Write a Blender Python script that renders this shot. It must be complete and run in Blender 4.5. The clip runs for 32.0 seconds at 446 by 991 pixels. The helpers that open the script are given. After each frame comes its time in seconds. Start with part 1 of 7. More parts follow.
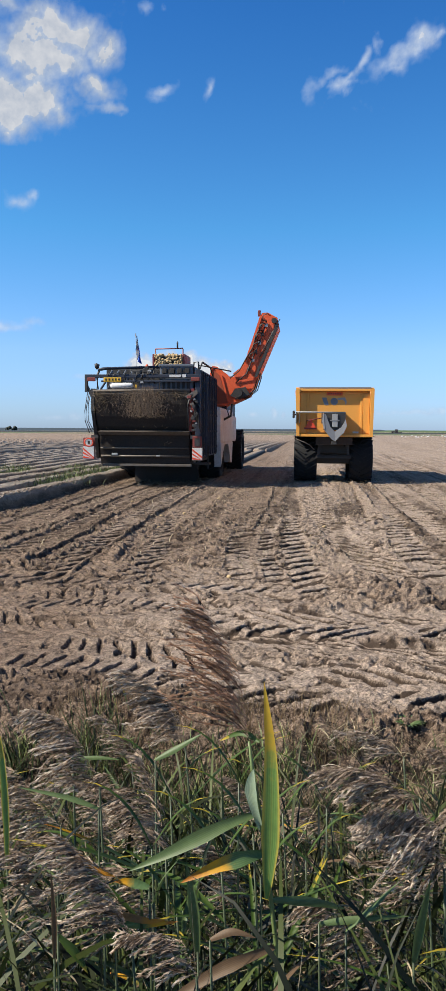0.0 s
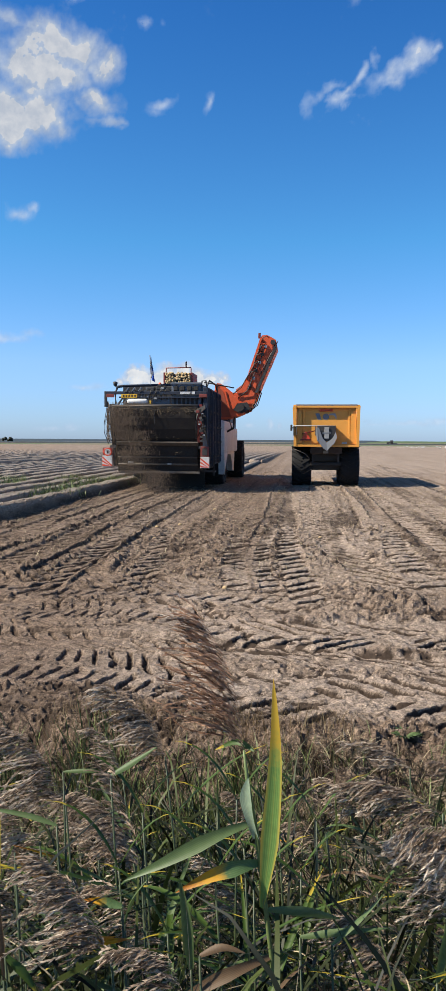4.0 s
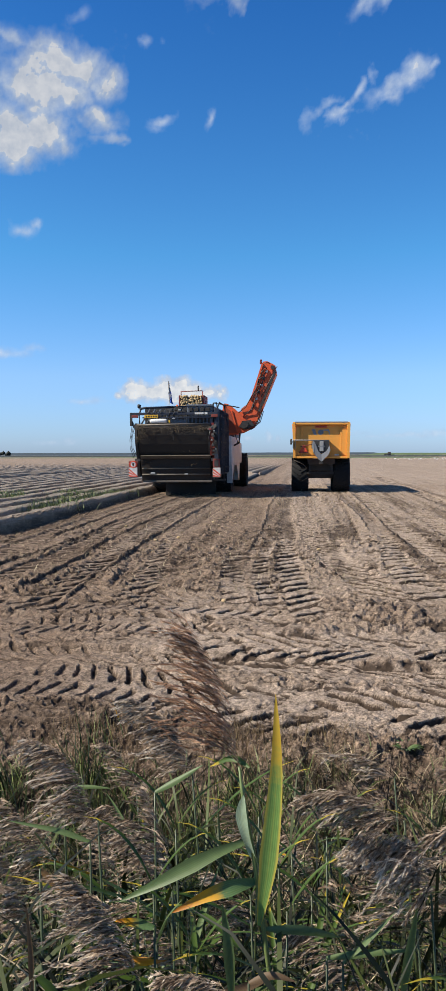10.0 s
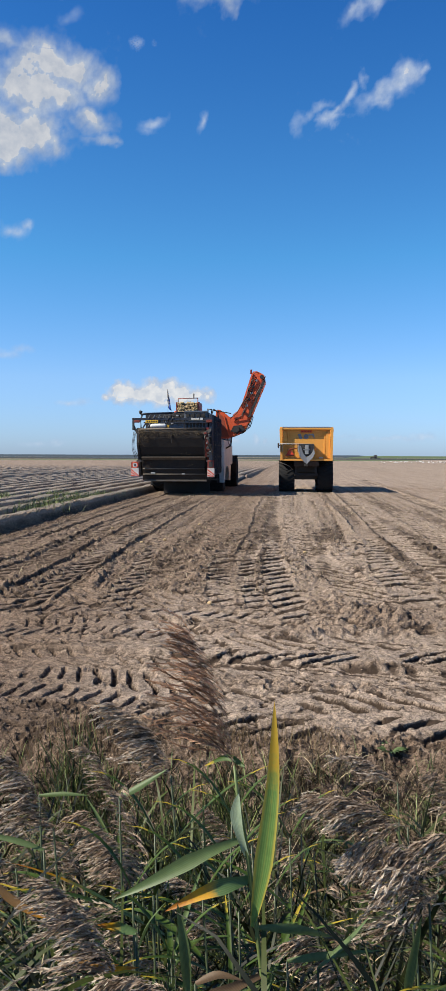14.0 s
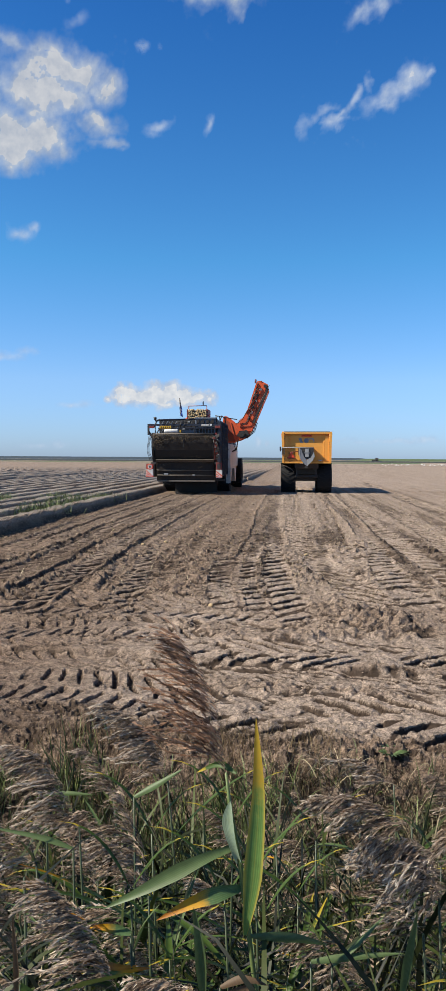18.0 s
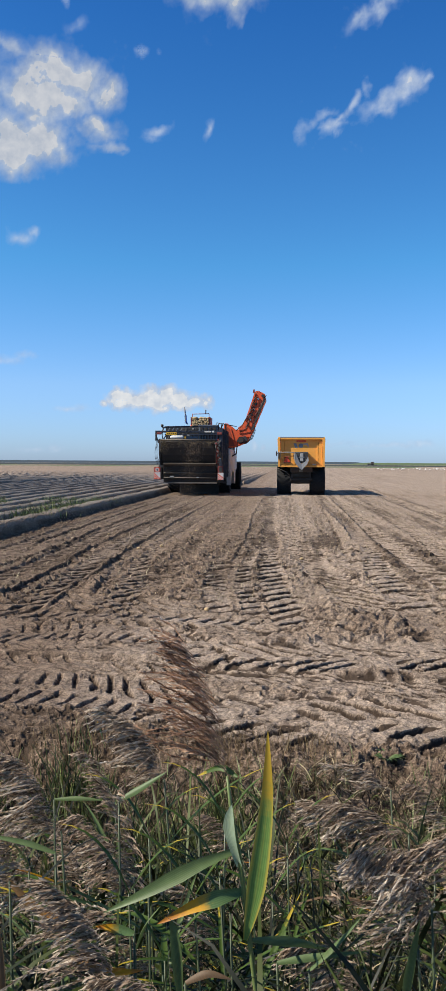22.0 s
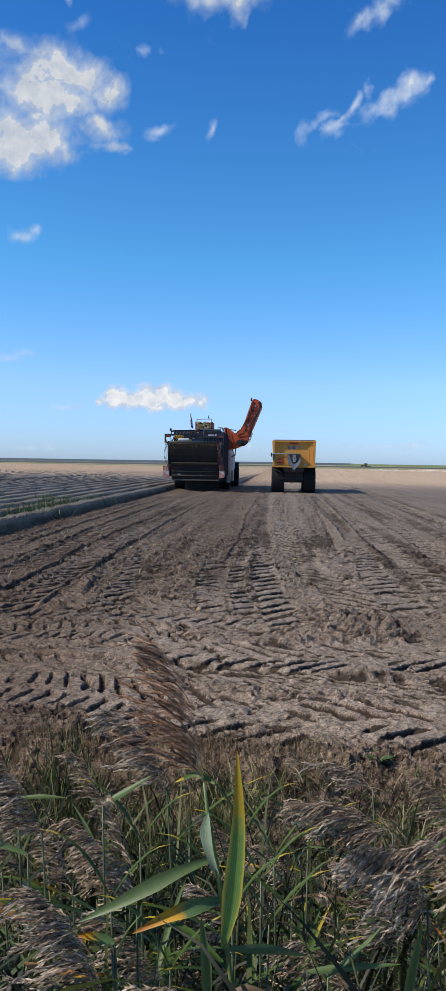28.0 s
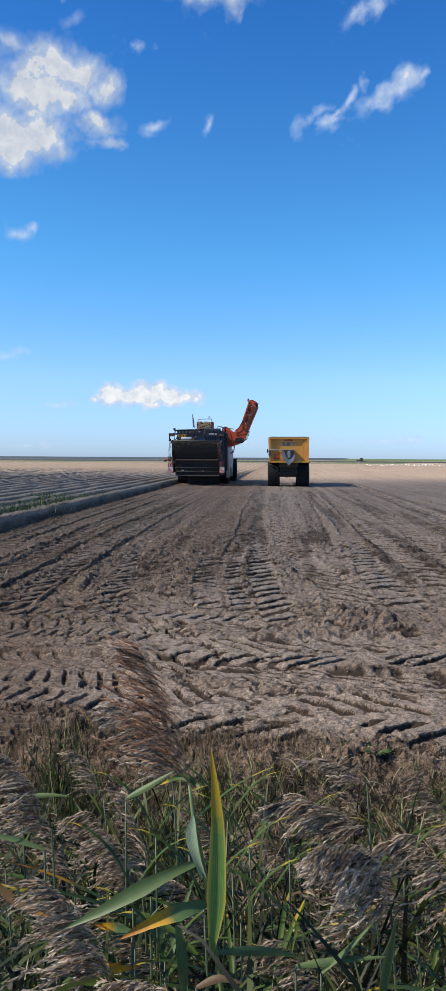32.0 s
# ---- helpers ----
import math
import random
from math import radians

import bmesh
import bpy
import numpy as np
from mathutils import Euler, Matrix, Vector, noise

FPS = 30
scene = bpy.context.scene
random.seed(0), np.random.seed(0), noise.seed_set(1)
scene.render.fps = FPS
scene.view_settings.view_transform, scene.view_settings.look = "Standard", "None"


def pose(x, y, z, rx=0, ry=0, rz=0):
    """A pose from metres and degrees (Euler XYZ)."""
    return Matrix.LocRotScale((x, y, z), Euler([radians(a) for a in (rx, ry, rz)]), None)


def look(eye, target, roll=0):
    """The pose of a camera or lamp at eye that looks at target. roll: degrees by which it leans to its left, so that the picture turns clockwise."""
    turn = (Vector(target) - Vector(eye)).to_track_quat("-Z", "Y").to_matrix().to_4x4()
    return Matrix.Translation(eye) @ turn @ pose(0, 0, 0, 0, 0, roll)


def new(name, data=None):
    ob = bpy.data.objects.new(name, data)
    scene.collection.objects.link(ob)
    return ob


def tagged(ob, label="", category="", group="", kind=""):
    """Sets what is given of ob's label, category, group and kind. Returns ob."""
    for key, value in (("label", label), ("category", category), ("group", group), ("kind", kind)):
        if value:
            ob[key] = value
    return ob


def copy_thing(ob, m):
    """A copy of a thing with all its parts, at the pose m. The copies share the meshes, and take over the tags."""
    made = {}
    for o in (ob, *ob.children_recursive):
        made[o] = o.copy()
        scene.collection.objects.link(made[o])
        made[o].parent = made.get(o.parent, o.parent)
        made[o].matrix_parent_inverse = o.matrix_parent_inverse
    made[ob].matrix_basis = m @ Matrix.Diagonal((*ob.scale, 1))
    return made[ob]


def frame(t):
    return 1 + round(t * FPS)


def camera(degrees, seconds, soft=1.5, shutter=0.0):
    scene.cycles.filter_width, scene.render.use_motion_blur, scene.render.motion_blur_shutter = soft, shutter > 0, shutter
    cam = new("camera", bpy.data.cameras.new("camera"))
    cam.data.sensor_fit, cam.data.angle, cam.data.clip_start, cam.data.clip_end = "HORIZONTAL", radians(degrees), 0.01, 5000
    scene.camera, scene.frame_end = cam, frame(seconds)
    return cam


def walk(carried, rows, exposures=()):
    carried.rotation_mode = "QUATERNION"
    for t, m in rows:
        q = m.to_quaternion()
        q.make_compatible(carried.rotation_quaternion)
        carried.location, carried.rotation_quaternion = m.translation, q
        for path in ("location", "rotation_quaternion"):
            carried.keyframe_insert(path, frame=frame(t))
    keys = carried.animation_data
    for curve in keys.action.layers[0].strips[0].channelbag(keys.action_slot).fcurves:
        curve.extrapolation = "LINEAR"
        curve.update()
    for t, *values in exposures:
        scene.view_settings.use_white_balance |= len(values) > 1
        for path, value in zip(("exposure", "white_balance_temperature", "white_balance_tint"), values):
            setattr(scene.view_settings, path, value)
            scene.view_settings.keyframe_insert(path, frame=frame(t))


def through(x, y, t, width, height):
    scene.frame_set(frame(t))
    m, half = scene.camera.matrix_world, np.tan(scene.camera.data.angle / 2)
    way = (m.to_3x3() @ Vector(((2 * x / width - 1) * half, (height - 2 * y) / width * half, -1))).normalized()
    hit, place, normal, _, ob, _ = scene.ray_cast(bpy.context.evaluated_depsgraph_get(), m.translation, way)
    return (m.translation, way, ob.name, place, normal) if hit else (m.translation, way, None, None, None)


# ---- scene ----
cam = camera(33.0, 32.0, 0.5)
PATH = [
    (0.0, pose(0, 0, 1.78, 85.05, -0.32, 6.55)),
    (0.5, pose(0, 0, 1.78, 85.06, -0.30, 6.64)),
    (1.0, pose(0, 0, 1.78, 84.99, -0.30, 6.65)),
    (1.5, pose(0, 0, 1.78, 84.98, -0.37, 6.54)),
    (2.0, pose(0, 0, 1.78, 84.86, -0.15, 6.53)),
    (2.5, pose(0, 0, 1.78, 85.00, -0.27, 6.47)),
    (3.0, pose(0, 0, 1.78, 85.14, -0.27, 6.30)),
    (3.5, pose(0, 0, 1.78, 85.51, -0.29, 6.25)),
    (5.5, pose(0, 0, 1.78, 86.38, -0.33, 6.09)),
    (6.0, pose(0, 0, 1.78, 86.32, -0.13, 6.18)),
    (6.5, pose(0, 0, 1.78, 86.52, -0.00, 6.30)),
    (7.0, pose(0, 0, 1.78, 86.63, -0.14, 6.33)),
    (7.5, pose(0, 0, 1.78, 86.54, -0.36, 6.53)),
    (8.0, pose(0, 0, 1.78, 86.54, -0.33, 6.67)),
    (8.5, pose(0, 0, 1.78, 86.59, -0.01, 6.34)),
    (9.0, pose(0, 0, 1.78, 86.59, -0.00, 6.30)),
    (9.5, pose(0, 0, 1.78, 86.69, 0.11, 6.16)),
    (10.0, pose(0, 0, 1.78, 86.85, 0.12, 6.06)),
    (10.5, pose(0, 0, 1.78, 86.66, -0.07, 5.96)),
    (11.0, pose(0, 0, 1.78, 86.85, -0.24, 5.76)),
    (11.5, pose(0, 0, 1.78, 86.67, -0.15, 5.73)),
    (12.0, pose(0, 0, 1.78, 86.75, -0.34, 5.70)),
    (12.5, pose(0, 0, 1.78, 86.82, -0.50, 5.59)),
    (13.0, pose(0, 0, 1.78, 86.91, -0.61, 5.46)),
    (13.5, pose(0, 0, 1.78, 86.97, -0.42, 5.26)),
    (14.0, pose(0, 0, 1.78, 87.03, -0.20, 5.05)),
    (14.5, pose(0, 0, 1.78, 87.25, -0.18, 5.08)),
    (16.5, pose(0, 0, 1.78, 87.44, -0.28, 5.32)),
    (17.0, pose(0, 0, 1.78, 87.44, -0.31, 5.26)),
    (17.5, pose(0, 0, 1.78, 87.30, -0.31, 5.21)),
    (18.0, pose(0, 0, 1.78, 87.21, -0.35, 5.16)),
    (18.5, pose(0, 0, 1.78, 87.07, -0.36, 5.20)),
    (19.0, pose(0, 0, 1.78, 87.22, -0.36, 5.07)),
    (19.5, pose(0, 0, 1.78, 87.27, -0.40, 5.13)),
    (20.0, pose(0, 0, 1.78, 87.31, -0.28, 5.23)),
    (20.5, pose(0, 0, 1.78, 87.25, -0.49, 5.33)),
    (21.0, pose(0, 0, 1.78, 87.36, -0.33, 5.20)),
    (21.5, pose(0, 0, 1.78, 87.31, -0.41, 5.06)),
    (22.0, pose(0, 0, 1.78, 87.51, -0.37, 4.83)),
    (22.5, pose(0, 0, 1.78, 87.66, -0.38, 4.85)),
    (23.0, pose(0, 0, 1.78, 87.66, -0.24, 4.73)),
    (23.5, pose(0, 0, 1.78, 87.67, -0.32, 4.74)),
    (24.0, pose(0, 0, 1.78, 87.51, -0.53, 4.78)),
    (24.5, pose(0, 0, 1.78, 87.51, -0.53, 4.73)),
    (25.0, pose(0, 0, 1.78, 87.59, -0.40, 4.76)),
    (25.5, pose(0, 0, 1.78, 87.62, -0.48, 4.76)),
    (27.5, pose(0, 0, 1.78, 87.62, -0.71, 4.55)),
    (28.0, pose(0, 0, 1.78, 87.51, -0.91, 4.36)),
    (28.5, pose(0, 0, 1.78, 87.56, -0.81, 4.34)),
    (29.0, pose(0, 0, 1.78, 87.40, -0.76, 4.26)),
    (29.5, pose(0, 0, 1.78, 87.34, -0.69, 4.30)),
    (30.0, pose(0, 0, 1.78, 87.05, -0.70, 4.55)),
    (30.5, pose(0, 0, 1.78, 86.89, -0.79, 4.58)),
    (31.0, pose(0, 0, 1.78, 87.15, -0.62, 4.39)),
    (31.5, pose(0, 0, 1.78, 87.13, -0.55, 4.42)),
    (32.0, pose(0, 0, 1.78, 87.22, -0.35, 4.03)),
]
walk(cam, PATH, [(0, 0.86), (8, 0.82), (17, 0.76), (25, 0.78), (28, 0.92), (32, 1.02)])

# ---- light ----
SUN_EL, SUN_BACK = 42.0, 20.0
TO_SUN = Vector((-math.cos(radians(SUN_BACK)) * math.cos(radians(SUN_EL)), -math.sin(radians(SUN_BACK)) * math.cos(radians(SUN_EL)), math.sin(radians(SUN_EL))))
world = bpy.data.worlds.new("sky")
scene.world = world
world.use_nodes = True
wn = world.node_tree
sky = wn.nodes.new("ShaderNodeTexSky")
sky.sky_type = "NISHITA"
sky.sun_disc = False
sky.sun_elevation = radians(SUN_EL)
sky.sun_rotation = math.atan2(TO_SUN.x, TO_SUN.y)
sky.altitude = 0
sky.air_density = 1.0
sky.dust_density = 0.35
sky.ozone_density = 4.5
# tint of the clear sky by height, dimmed smoothly above the view to deepen shadows
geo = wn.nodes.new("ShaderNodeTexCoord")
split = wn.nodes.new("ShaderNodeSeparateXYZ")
sky_tint = wn.nodes.new("ShaderNodeValToRGB")
for e, (p, c) in zip([sky_tint.color_ramp.elements[0], sky_tint.color_ramp.elements[1]] + [sky_tint.color_ramp.elements.new(q) for q in (0.1, 0.25, 0.53, 0.72)],
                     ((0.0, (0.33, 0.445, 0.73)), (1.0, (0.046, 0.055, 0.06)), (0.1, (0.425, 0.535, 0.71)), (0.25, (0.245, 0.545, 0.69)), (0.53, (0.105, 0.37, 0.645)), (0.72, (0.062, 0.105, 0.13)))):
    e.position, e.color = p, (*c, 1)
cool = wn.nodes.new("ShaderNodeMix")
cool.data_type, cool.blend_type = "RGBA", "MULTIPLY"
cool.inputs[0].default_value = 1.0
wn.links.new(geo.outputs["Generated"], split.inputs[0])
wn.links.new(split.outputs["Z"], sky_tint.inputs[0])
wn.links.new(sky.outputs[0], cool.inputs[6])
wn.links.new(sky_tint.outputs[0], cool.inputs[7])
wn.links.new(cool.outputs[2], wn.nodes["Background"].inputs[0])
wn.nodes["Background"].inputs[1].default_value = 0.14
sun_data = bpy.data.lights.new("sun", "SUN")
sun_data.energy, sun_data.angle, sun_data.color = 5.0, radians(0.53), (1.0, 0.93, 0.80)
sun = new("sun", sun_data)
sun.matrix_world = look(TO_SUN * 50, (0, 0, 0))
scene.view_settings.exposure = 0.82


# ---- materials ----
def nodes_of(name):
    m = bpy.data.materials.new(name)
    m.use_nodes = True
    return m, m.node_tree.nodes, m.node_tree.links, m.node_tree.nodes["Principled BSDF"]


def ramp(n, l, source, stops):
    r = n.new("ShaderNodeValToRGB")
    while len(r.color_ramp.elements) < len(stops):
        r.color_ramp.elements.new(0.5)
    for e, (p, c) in zip(r.color_ramp.elements, stops):
        e.position, e.color = p, (*c, 1)
    l.new(source, r.inputs[0])
    return r.outputs[0]


def tex(n, l, kind, scale, detail=5.0, rough=0.6, space="Object"):
    co = n.new("ShaderNodeTexCoord")
    t = n.new("ShaderNodeTex" + kind)
    t.inputs["Scale"].default_value = scale
    if kind == "Noise":
        t.inputs["Detail"].default_value, t.inputs["Roughness"].default_value = detail, rough
    l.new(co.outputs[space], t.inputs["Vector"])
    return t.outputs["Fac"] if kind == "Noise" else t.outputs["Distance"]


def mixc(n, l, fac, a, b, blend="MIX"):
    m = n.new("ShaderNodeMix")
    m.data_type, m.blend_type = "RGBA", blend
    for sock, v in ((m.inputs[0], fac), (m.inputs[6], a), (m.inputs[7], b)):
        if isinstance(v, (int, float)):
            sock.default_value = v
        elif isinstance(v, tuple):
            sock.default_value = (*v, 1)
        else:
            l.new(v, sock)
    return m.outputs[2]


def bump(n, l, b, height, strength, distance):
    k = n.new("ShaderNodeBump")
    k.inputs["Strength"].default_value, k.inputs["Distance"].default_value = strength, distance
    l.new(height, k.inputs["Height"])
    l.new(k.outputs[0], b.inputs["Normal"])


def paint(name, colour, dirt=(0.088, 0.068, 0.048), amount=0.35, rough=0.45, metal=0.0, scale=3.0):
    """Painted or plain metal with dust and streaks of dried soil."""
    m, n, l, b = nodes_of(name)
    f = tex(n, l, "Noise", scale, 8, 0.7)
    g = tex(n, l, "Noise", scale * 9, 4, 0.6)
    add = n.new("ShaderNodeMath")
    add.operation = "MULTIPLY"
    l.new(f, add.inputs[0]), l.new(g, add.inputs[1])
    k = ramp(n, l, add.outputs[0], [(max(0.0, 0.36 - amount * 0.5), (0, 0, 0)), (0.46 - amount * 0.2, (amount, amount, amount))])
    l.new(mixc(n, l, k, colour, dirt), b.inputs["Base Color"])
    l.new(ramp(n, l, f, [(0.3, (rough, rough, rough)), (0.7, (min(1, rough + 0.3),) * 3)]), b.inputs["Roughness"])
    b.inputs["Metallic"].default_value = metal
    bump(n, l, b, g, 0.15, 0.01)
    return m


def soil_material(name, rugged=True):
    m, n, l, b = nodes_of(name)
    at = n.new("ShaderNodeAttribute")
    at.attribute_name = "dry"
    big = tex(n, l, "Noise", 0.5, 6, 0.65)
    mid = tex(n, l, "Noise", 7.0, 8, 0.7)
    fine = tex(n, l, "Noise", 20.0, 10, 0.8)
    loose = ramp(n, l, mid, [(0.3, (0.112, 0.079, 0.057)), (0.5, (0.17, 0.122, 0.089)), (0.72, (0.262, 0.195, 0.145))])
    packed = ramp(n, l, mid, [(0.3, (0.262, 0.204, 0.16)), (0.55, (0.342, 0.272, 0.216)), (0.75, (0.414, 0.336, 0.271))])
    c = mixc(n, l, at.outputs["Fac"], loose, packed)
    c = mixc(n, l, ramp(n, l, at.outputs["Fac"], [(0.82, (0, 0, 0)), (1.0, (1, 1, 1))]), c, ramp(n, l, mid, [(0.3, (0.09, 0.081, 0.069)), (0.7, (0.25, 0.228, 0.198))]))
    c = mixc(n, l, 0.62, c, ramp(n, l, fine, [(0.41, (0.2, 0.185, 0.165)), (0.5, (0.92, 0.92, 0.92)), (0.595, (1.5, 1.47, 1.43))]), "MULTIPLY")
    grit = tex(n, l, "Noise", 80.0, 3, 0.7)
    c = mixc(n, l, 0.6, c, ramp(n, l, grit, [(0.36, (0.36, 0.34, 0.32)), (0.5, (0.95, 0.95, 0.95)), (0.64, (1.42, 1.4, 1.38))]), "MULTIPLY")
    # darkens the soil for moisture, and for shade painted in hollows and flanks
    wet_shade = n.new("ShaderNodeAttribute")
    wet_shade.attribute_name = "wet_shade"
    c = mixc(n, l, ramp(n, l, wet_shade.outputs["Fac"], [(0.3, (0, 0, 0)), (0.65, (0.94, 0.94, 0.94))]), c, ramp(n, l, mid, [(0.35, (0.034, 0.023, 0.016)), (0.7, (0.078, 0.055, 0.04))]))
    c = mixc(n, l, 0.5, c, ramp(n, l, big, [(0.3, (0.72, 0.7, 0.68)), (0.65, (1.16, 1.14, 1.12))]), "MULTIPLY")
    l.new(c, b.inputs["Base Color"])
    b.inputs["Roughness"].default_value = 0.95
    b.inputs["Specular IOR Level"].default_value = 0.15
    mul = n.new("ShaderNodeMath")
    mul.operation = "MULTIPLY_ADD"
    l.new(mid, mul.inputs[0])
    mul.inputs[1].default_value = 1.2
    l.new(fine, mul.inputs[2])
    if rugged:
        bump(n, l, b, mul.outputs[0], 1.0, 0.018)
    return m


def leaf_material(name, low, high, tip=None, rough=0.5, through=0.3, edge=None, veins=True, gloss=0.35, tone=False):
    """Reed and grass blades: length runs along the attribute 'along' from the base, 0, to the tip, 1."""
    m, n, l, b = nodes_of(name)
    oi = n.new("ShaderNodeObjectInfo")
    at = n.new("ShaderNodeAttribute")
    at.attribute_name = "along"
    isl = n.new("ShaderNodeNewGeometry")
    f = tex(n, l, "Noise", 60.0, 4, 0.6)
    most = n.new("ShaderNodeMath")
    most.operation = "POWER"
    l.new(isl.outputs["Random Per Island"], most.inputs[0])
    most.inputs[1].default_value = 2.3
    if tone:
        own = n.new("ShaderNodeAttribute")
        own.attribute_name = "across"
        both = n.new("ShaderNodeMath")
        both.operation = "MULTIPLY_ADD"
        l.new(most.outputs[0], both.inputs[0])
        both.inputs[1].default_value = 0.35
        l.new(own.outputs["Fac"], both.inputs[2])
        c = mixc(n, l, both.outputs[0], low, high)
    else:
        c = mixc(n, l, most.outputs[0], low, high)
    c = mixc(n, l, 0.3, c, ramp(n, l, f, [(0.3, (0.5, 0.5, 0.45)), (0.7, (1.2, 1.2, 1.1))]), "MULTIPLY")
    ac = n.new("ShaderNodeAttribute")
    ac.attribute_name = "across"
    if veins:
        wave = n.new("ShaderNodeMath")
        wave.operation = "MULTIPLY"
        l.new(ac.outputs["Fac"], wave.inputs[0])
        wave.inputs[1].default_value = 26.0
        sine = n.new("ShaderNodeMath")
        sine.operation = "SINE"
        l.new(wave.outputs[0], sine.inputs[0])
        c = mixc(n, l, 0.5, c, ramp(n, l, sine.outputs[0], [(0.0, (0.62, 0.66, 0.6)), (0.9, (1.15, 1.15, 1.1))]), "MULTIPLY")
    if edge:
        far_out = n.new("ShaderNodeMath")
        far_out.operation = "ABSOLUTE"
        l.new(ac.outputs["Fac"], far_out.inputs[0])
        c = mixc(n, l, ramp(n, l, far_out.outputs[0], [(0.0, (0.25, 0.25, 0.25)), (0.1, (0, 0, 0)), (0.62, (0, 0, 0)), (0.9, (1, 1, 1))]), c, edge)
    if tip:
        add = n.new("ShaderNodeMath")
        add.operation = "MULTIPLY_ADD"
        l.new(f, add.inputs[0])
        add.inputs[1].default_value = 0.35
        l.new(at.outputs["Fac"], add.inputs[2])
        c = mixc(n, l, ramp(n, l, add.outputs[0], [(tip[0], (0, 0, 0)), (tip[0] + 0.18, (1, 1, 1))]), c, tip[1])
        c = mixc(n, l, ramp(n, l, add.outputs[0], [(tip[0] + 0.3, (0, 0, 0)), (tip[0] + 0.42, (1, 1, 1))]), c, tip[2])
    l.new(c, b.inputs["Base Color"])
    b.inputs["Roughness"].default_value = rough
    b.inputs["Specular IOR Level"].default_value = gloss
    tr = n.new("ShaderNodeBsdfTranslucent")
    l.new(c, tr.inputs[0])
    mx = n.new("ShaderNodeMixShader")
    mx.inputs[0].default_value = through
    l.new(b.outputs[0], mx.inputs[1]), l.new(tr.outputs[0], mx.inputs[2])
    l.new(mx.outputs[0], n["Material Output"].inputs[0])
    return m


def cloud_material(name, glow, low=0.35, high=0.75, cut=1.0, scale=0.012):
    m, n, l, b = nodes_of(name)
    at = n.new("ShaderNodeAttribute")
    at.attribute_name = "dens"
    f = tex(n, l, "Noise", scale, 8, 0.62)
    add = n.new("ShaderNodeMath")
    add.operation = "MULTIPLY_ADD"
    l.new(f, add.inputs[0])
    add.inputs[1].default_value = 0.7
    l.new(at.outputs["Fac"], add.inputs[2])
    a = ramp(n, l, add.outputs[0], [(low, (0, 0, 0)), (high, (cut, cut, cut))])
    em = n.new("ShaderNodeEmission")
    c = ramp(n, l, add.outputs[0], [(0.45, (0.52, 0.68, 0.95)), (1.0, (0.74, 0.83, 0.96)), (1.6, (0.96, 0.97, 0.98))])
    billow = tex(n, l, "Noise", scale * 2.6, 6, 0.6)
    l.new(mixc(n, l, 1.0, c, ramp(n, l, billow, [(0.36, (0.8, 0.84, 0.9)), (0.64, (1.08, 1.07, 1.05))]), "MULTIPLY"), em.inputs[0])
    em.inputs[1].default_value = glow
    tr = n.new("ShaderNodeBsdfTransparent")
    mx = n.new("ShaderNodeMixShader")
    l.new(a, mx.inputs[0]), l.new(tr.outputs[0], mx.inputs[1]), l.new(em.outputs[0], mx.inputs[2])
    l.new(mx.outputs[0], n["Material Output"].inputs[0])
    return m


SOIL = soil_material("field_soil")
CRUMB = soil_material("loose_soil", False)
NAVY = paint("navy_paint", (0.007, 0.0125, 0.028), amount=0.12)
# slate, lightened in colour for the sky's sheen
SLATE_SHEEN = paint("slate_sheen_paint", (0.068, 0.084, 0.112), amount=0.3)
BLACK = paint("black_rubber_flap", (0.0096, 0.0088, 0.0088), (0.048, 0.036, 0.028), 0.45, 0.6)
STEEL = paint("worn_steel", (0.128, 0.112, 0.096), (0.08, 0.056, 0.04), 0.5, 0.5, 0.4)
DARK = paint("dark_steel", (0.02, 0.0192, 0.02), amount=0.35)
ORANGE = paint("orange_paint", (0.62, 0.085, 0.02), (0.13, 0.05, 0.028), 0.25, 0.42)
RED = paint("red_paint", (0.17, 0.02, 0.014), amount=0.35)
WHITE = paint("white_paint", (0.576, 0.576, 0.56), (0.24, 0.192, 0.144), 0.5, 0.45)
DUSTY_WHITE = paint("dusty_white_plastic", (0.62, 0.62, 0.61), (0.24, 0.2, 0.155), 0.4, 0.55, scale=2.2)
# dirty orange, darkened for the trough panel that lies in shade
ORANGE_SHADED = paint("shaded_orange", (0.34, 0.055, 0.018), (0.1, 0.045, 0.025), 0.5, 0.55)
YELLOW = paint("yellow_paint", (0.68, 0.3, 0.048), (0.32, 0.176, 0.048), 0.12, 0.42)
BROWN = paint("rusty_brown", (0.055, 0.032, 0.02), (0.03, 0.022, 0.016), 0.5, 0.7)
TYRE = paint("tyre_rubber", (0.008, 0.008, 0.0088), (0.03, 0.025, 0.02), 0.12, 0.9)
GREY = paint("grey_paint", (0.16, 0.168, 0.184), amount=0.25)
PALE = paint("pale_tarpaulin", (0.264, 0.272, 0.28), (0.24, 0.208, 0.16), 0.35, 0.7)
PLATE = paint("yellow_plate", (0.6, 0.336, 0.016), amount=0.1, rough=0.35)
BLUE = paint("blue_cloth", (0.056, 0.136, 0.496), amount=0.1, rough=0.8)
REDCLOTH = paint("red_cloth", (0.36, 0.024, 0.024), amount=0.1, rough=0.8)
WHITECLOTH = paint("white_cloth", (0.6, 0.6, 0.6), amount=0.1, rough=0.8)
REFLECT = paint("red_reflector", (0.6, 0.056, 0.016), amount=0.1, rough=0.3)
POTATO = paint("potato_skin", (0.5, 0.36, 0.19), (0.16, 0.104, 0.056), 0.5, 0.8, scale=14)
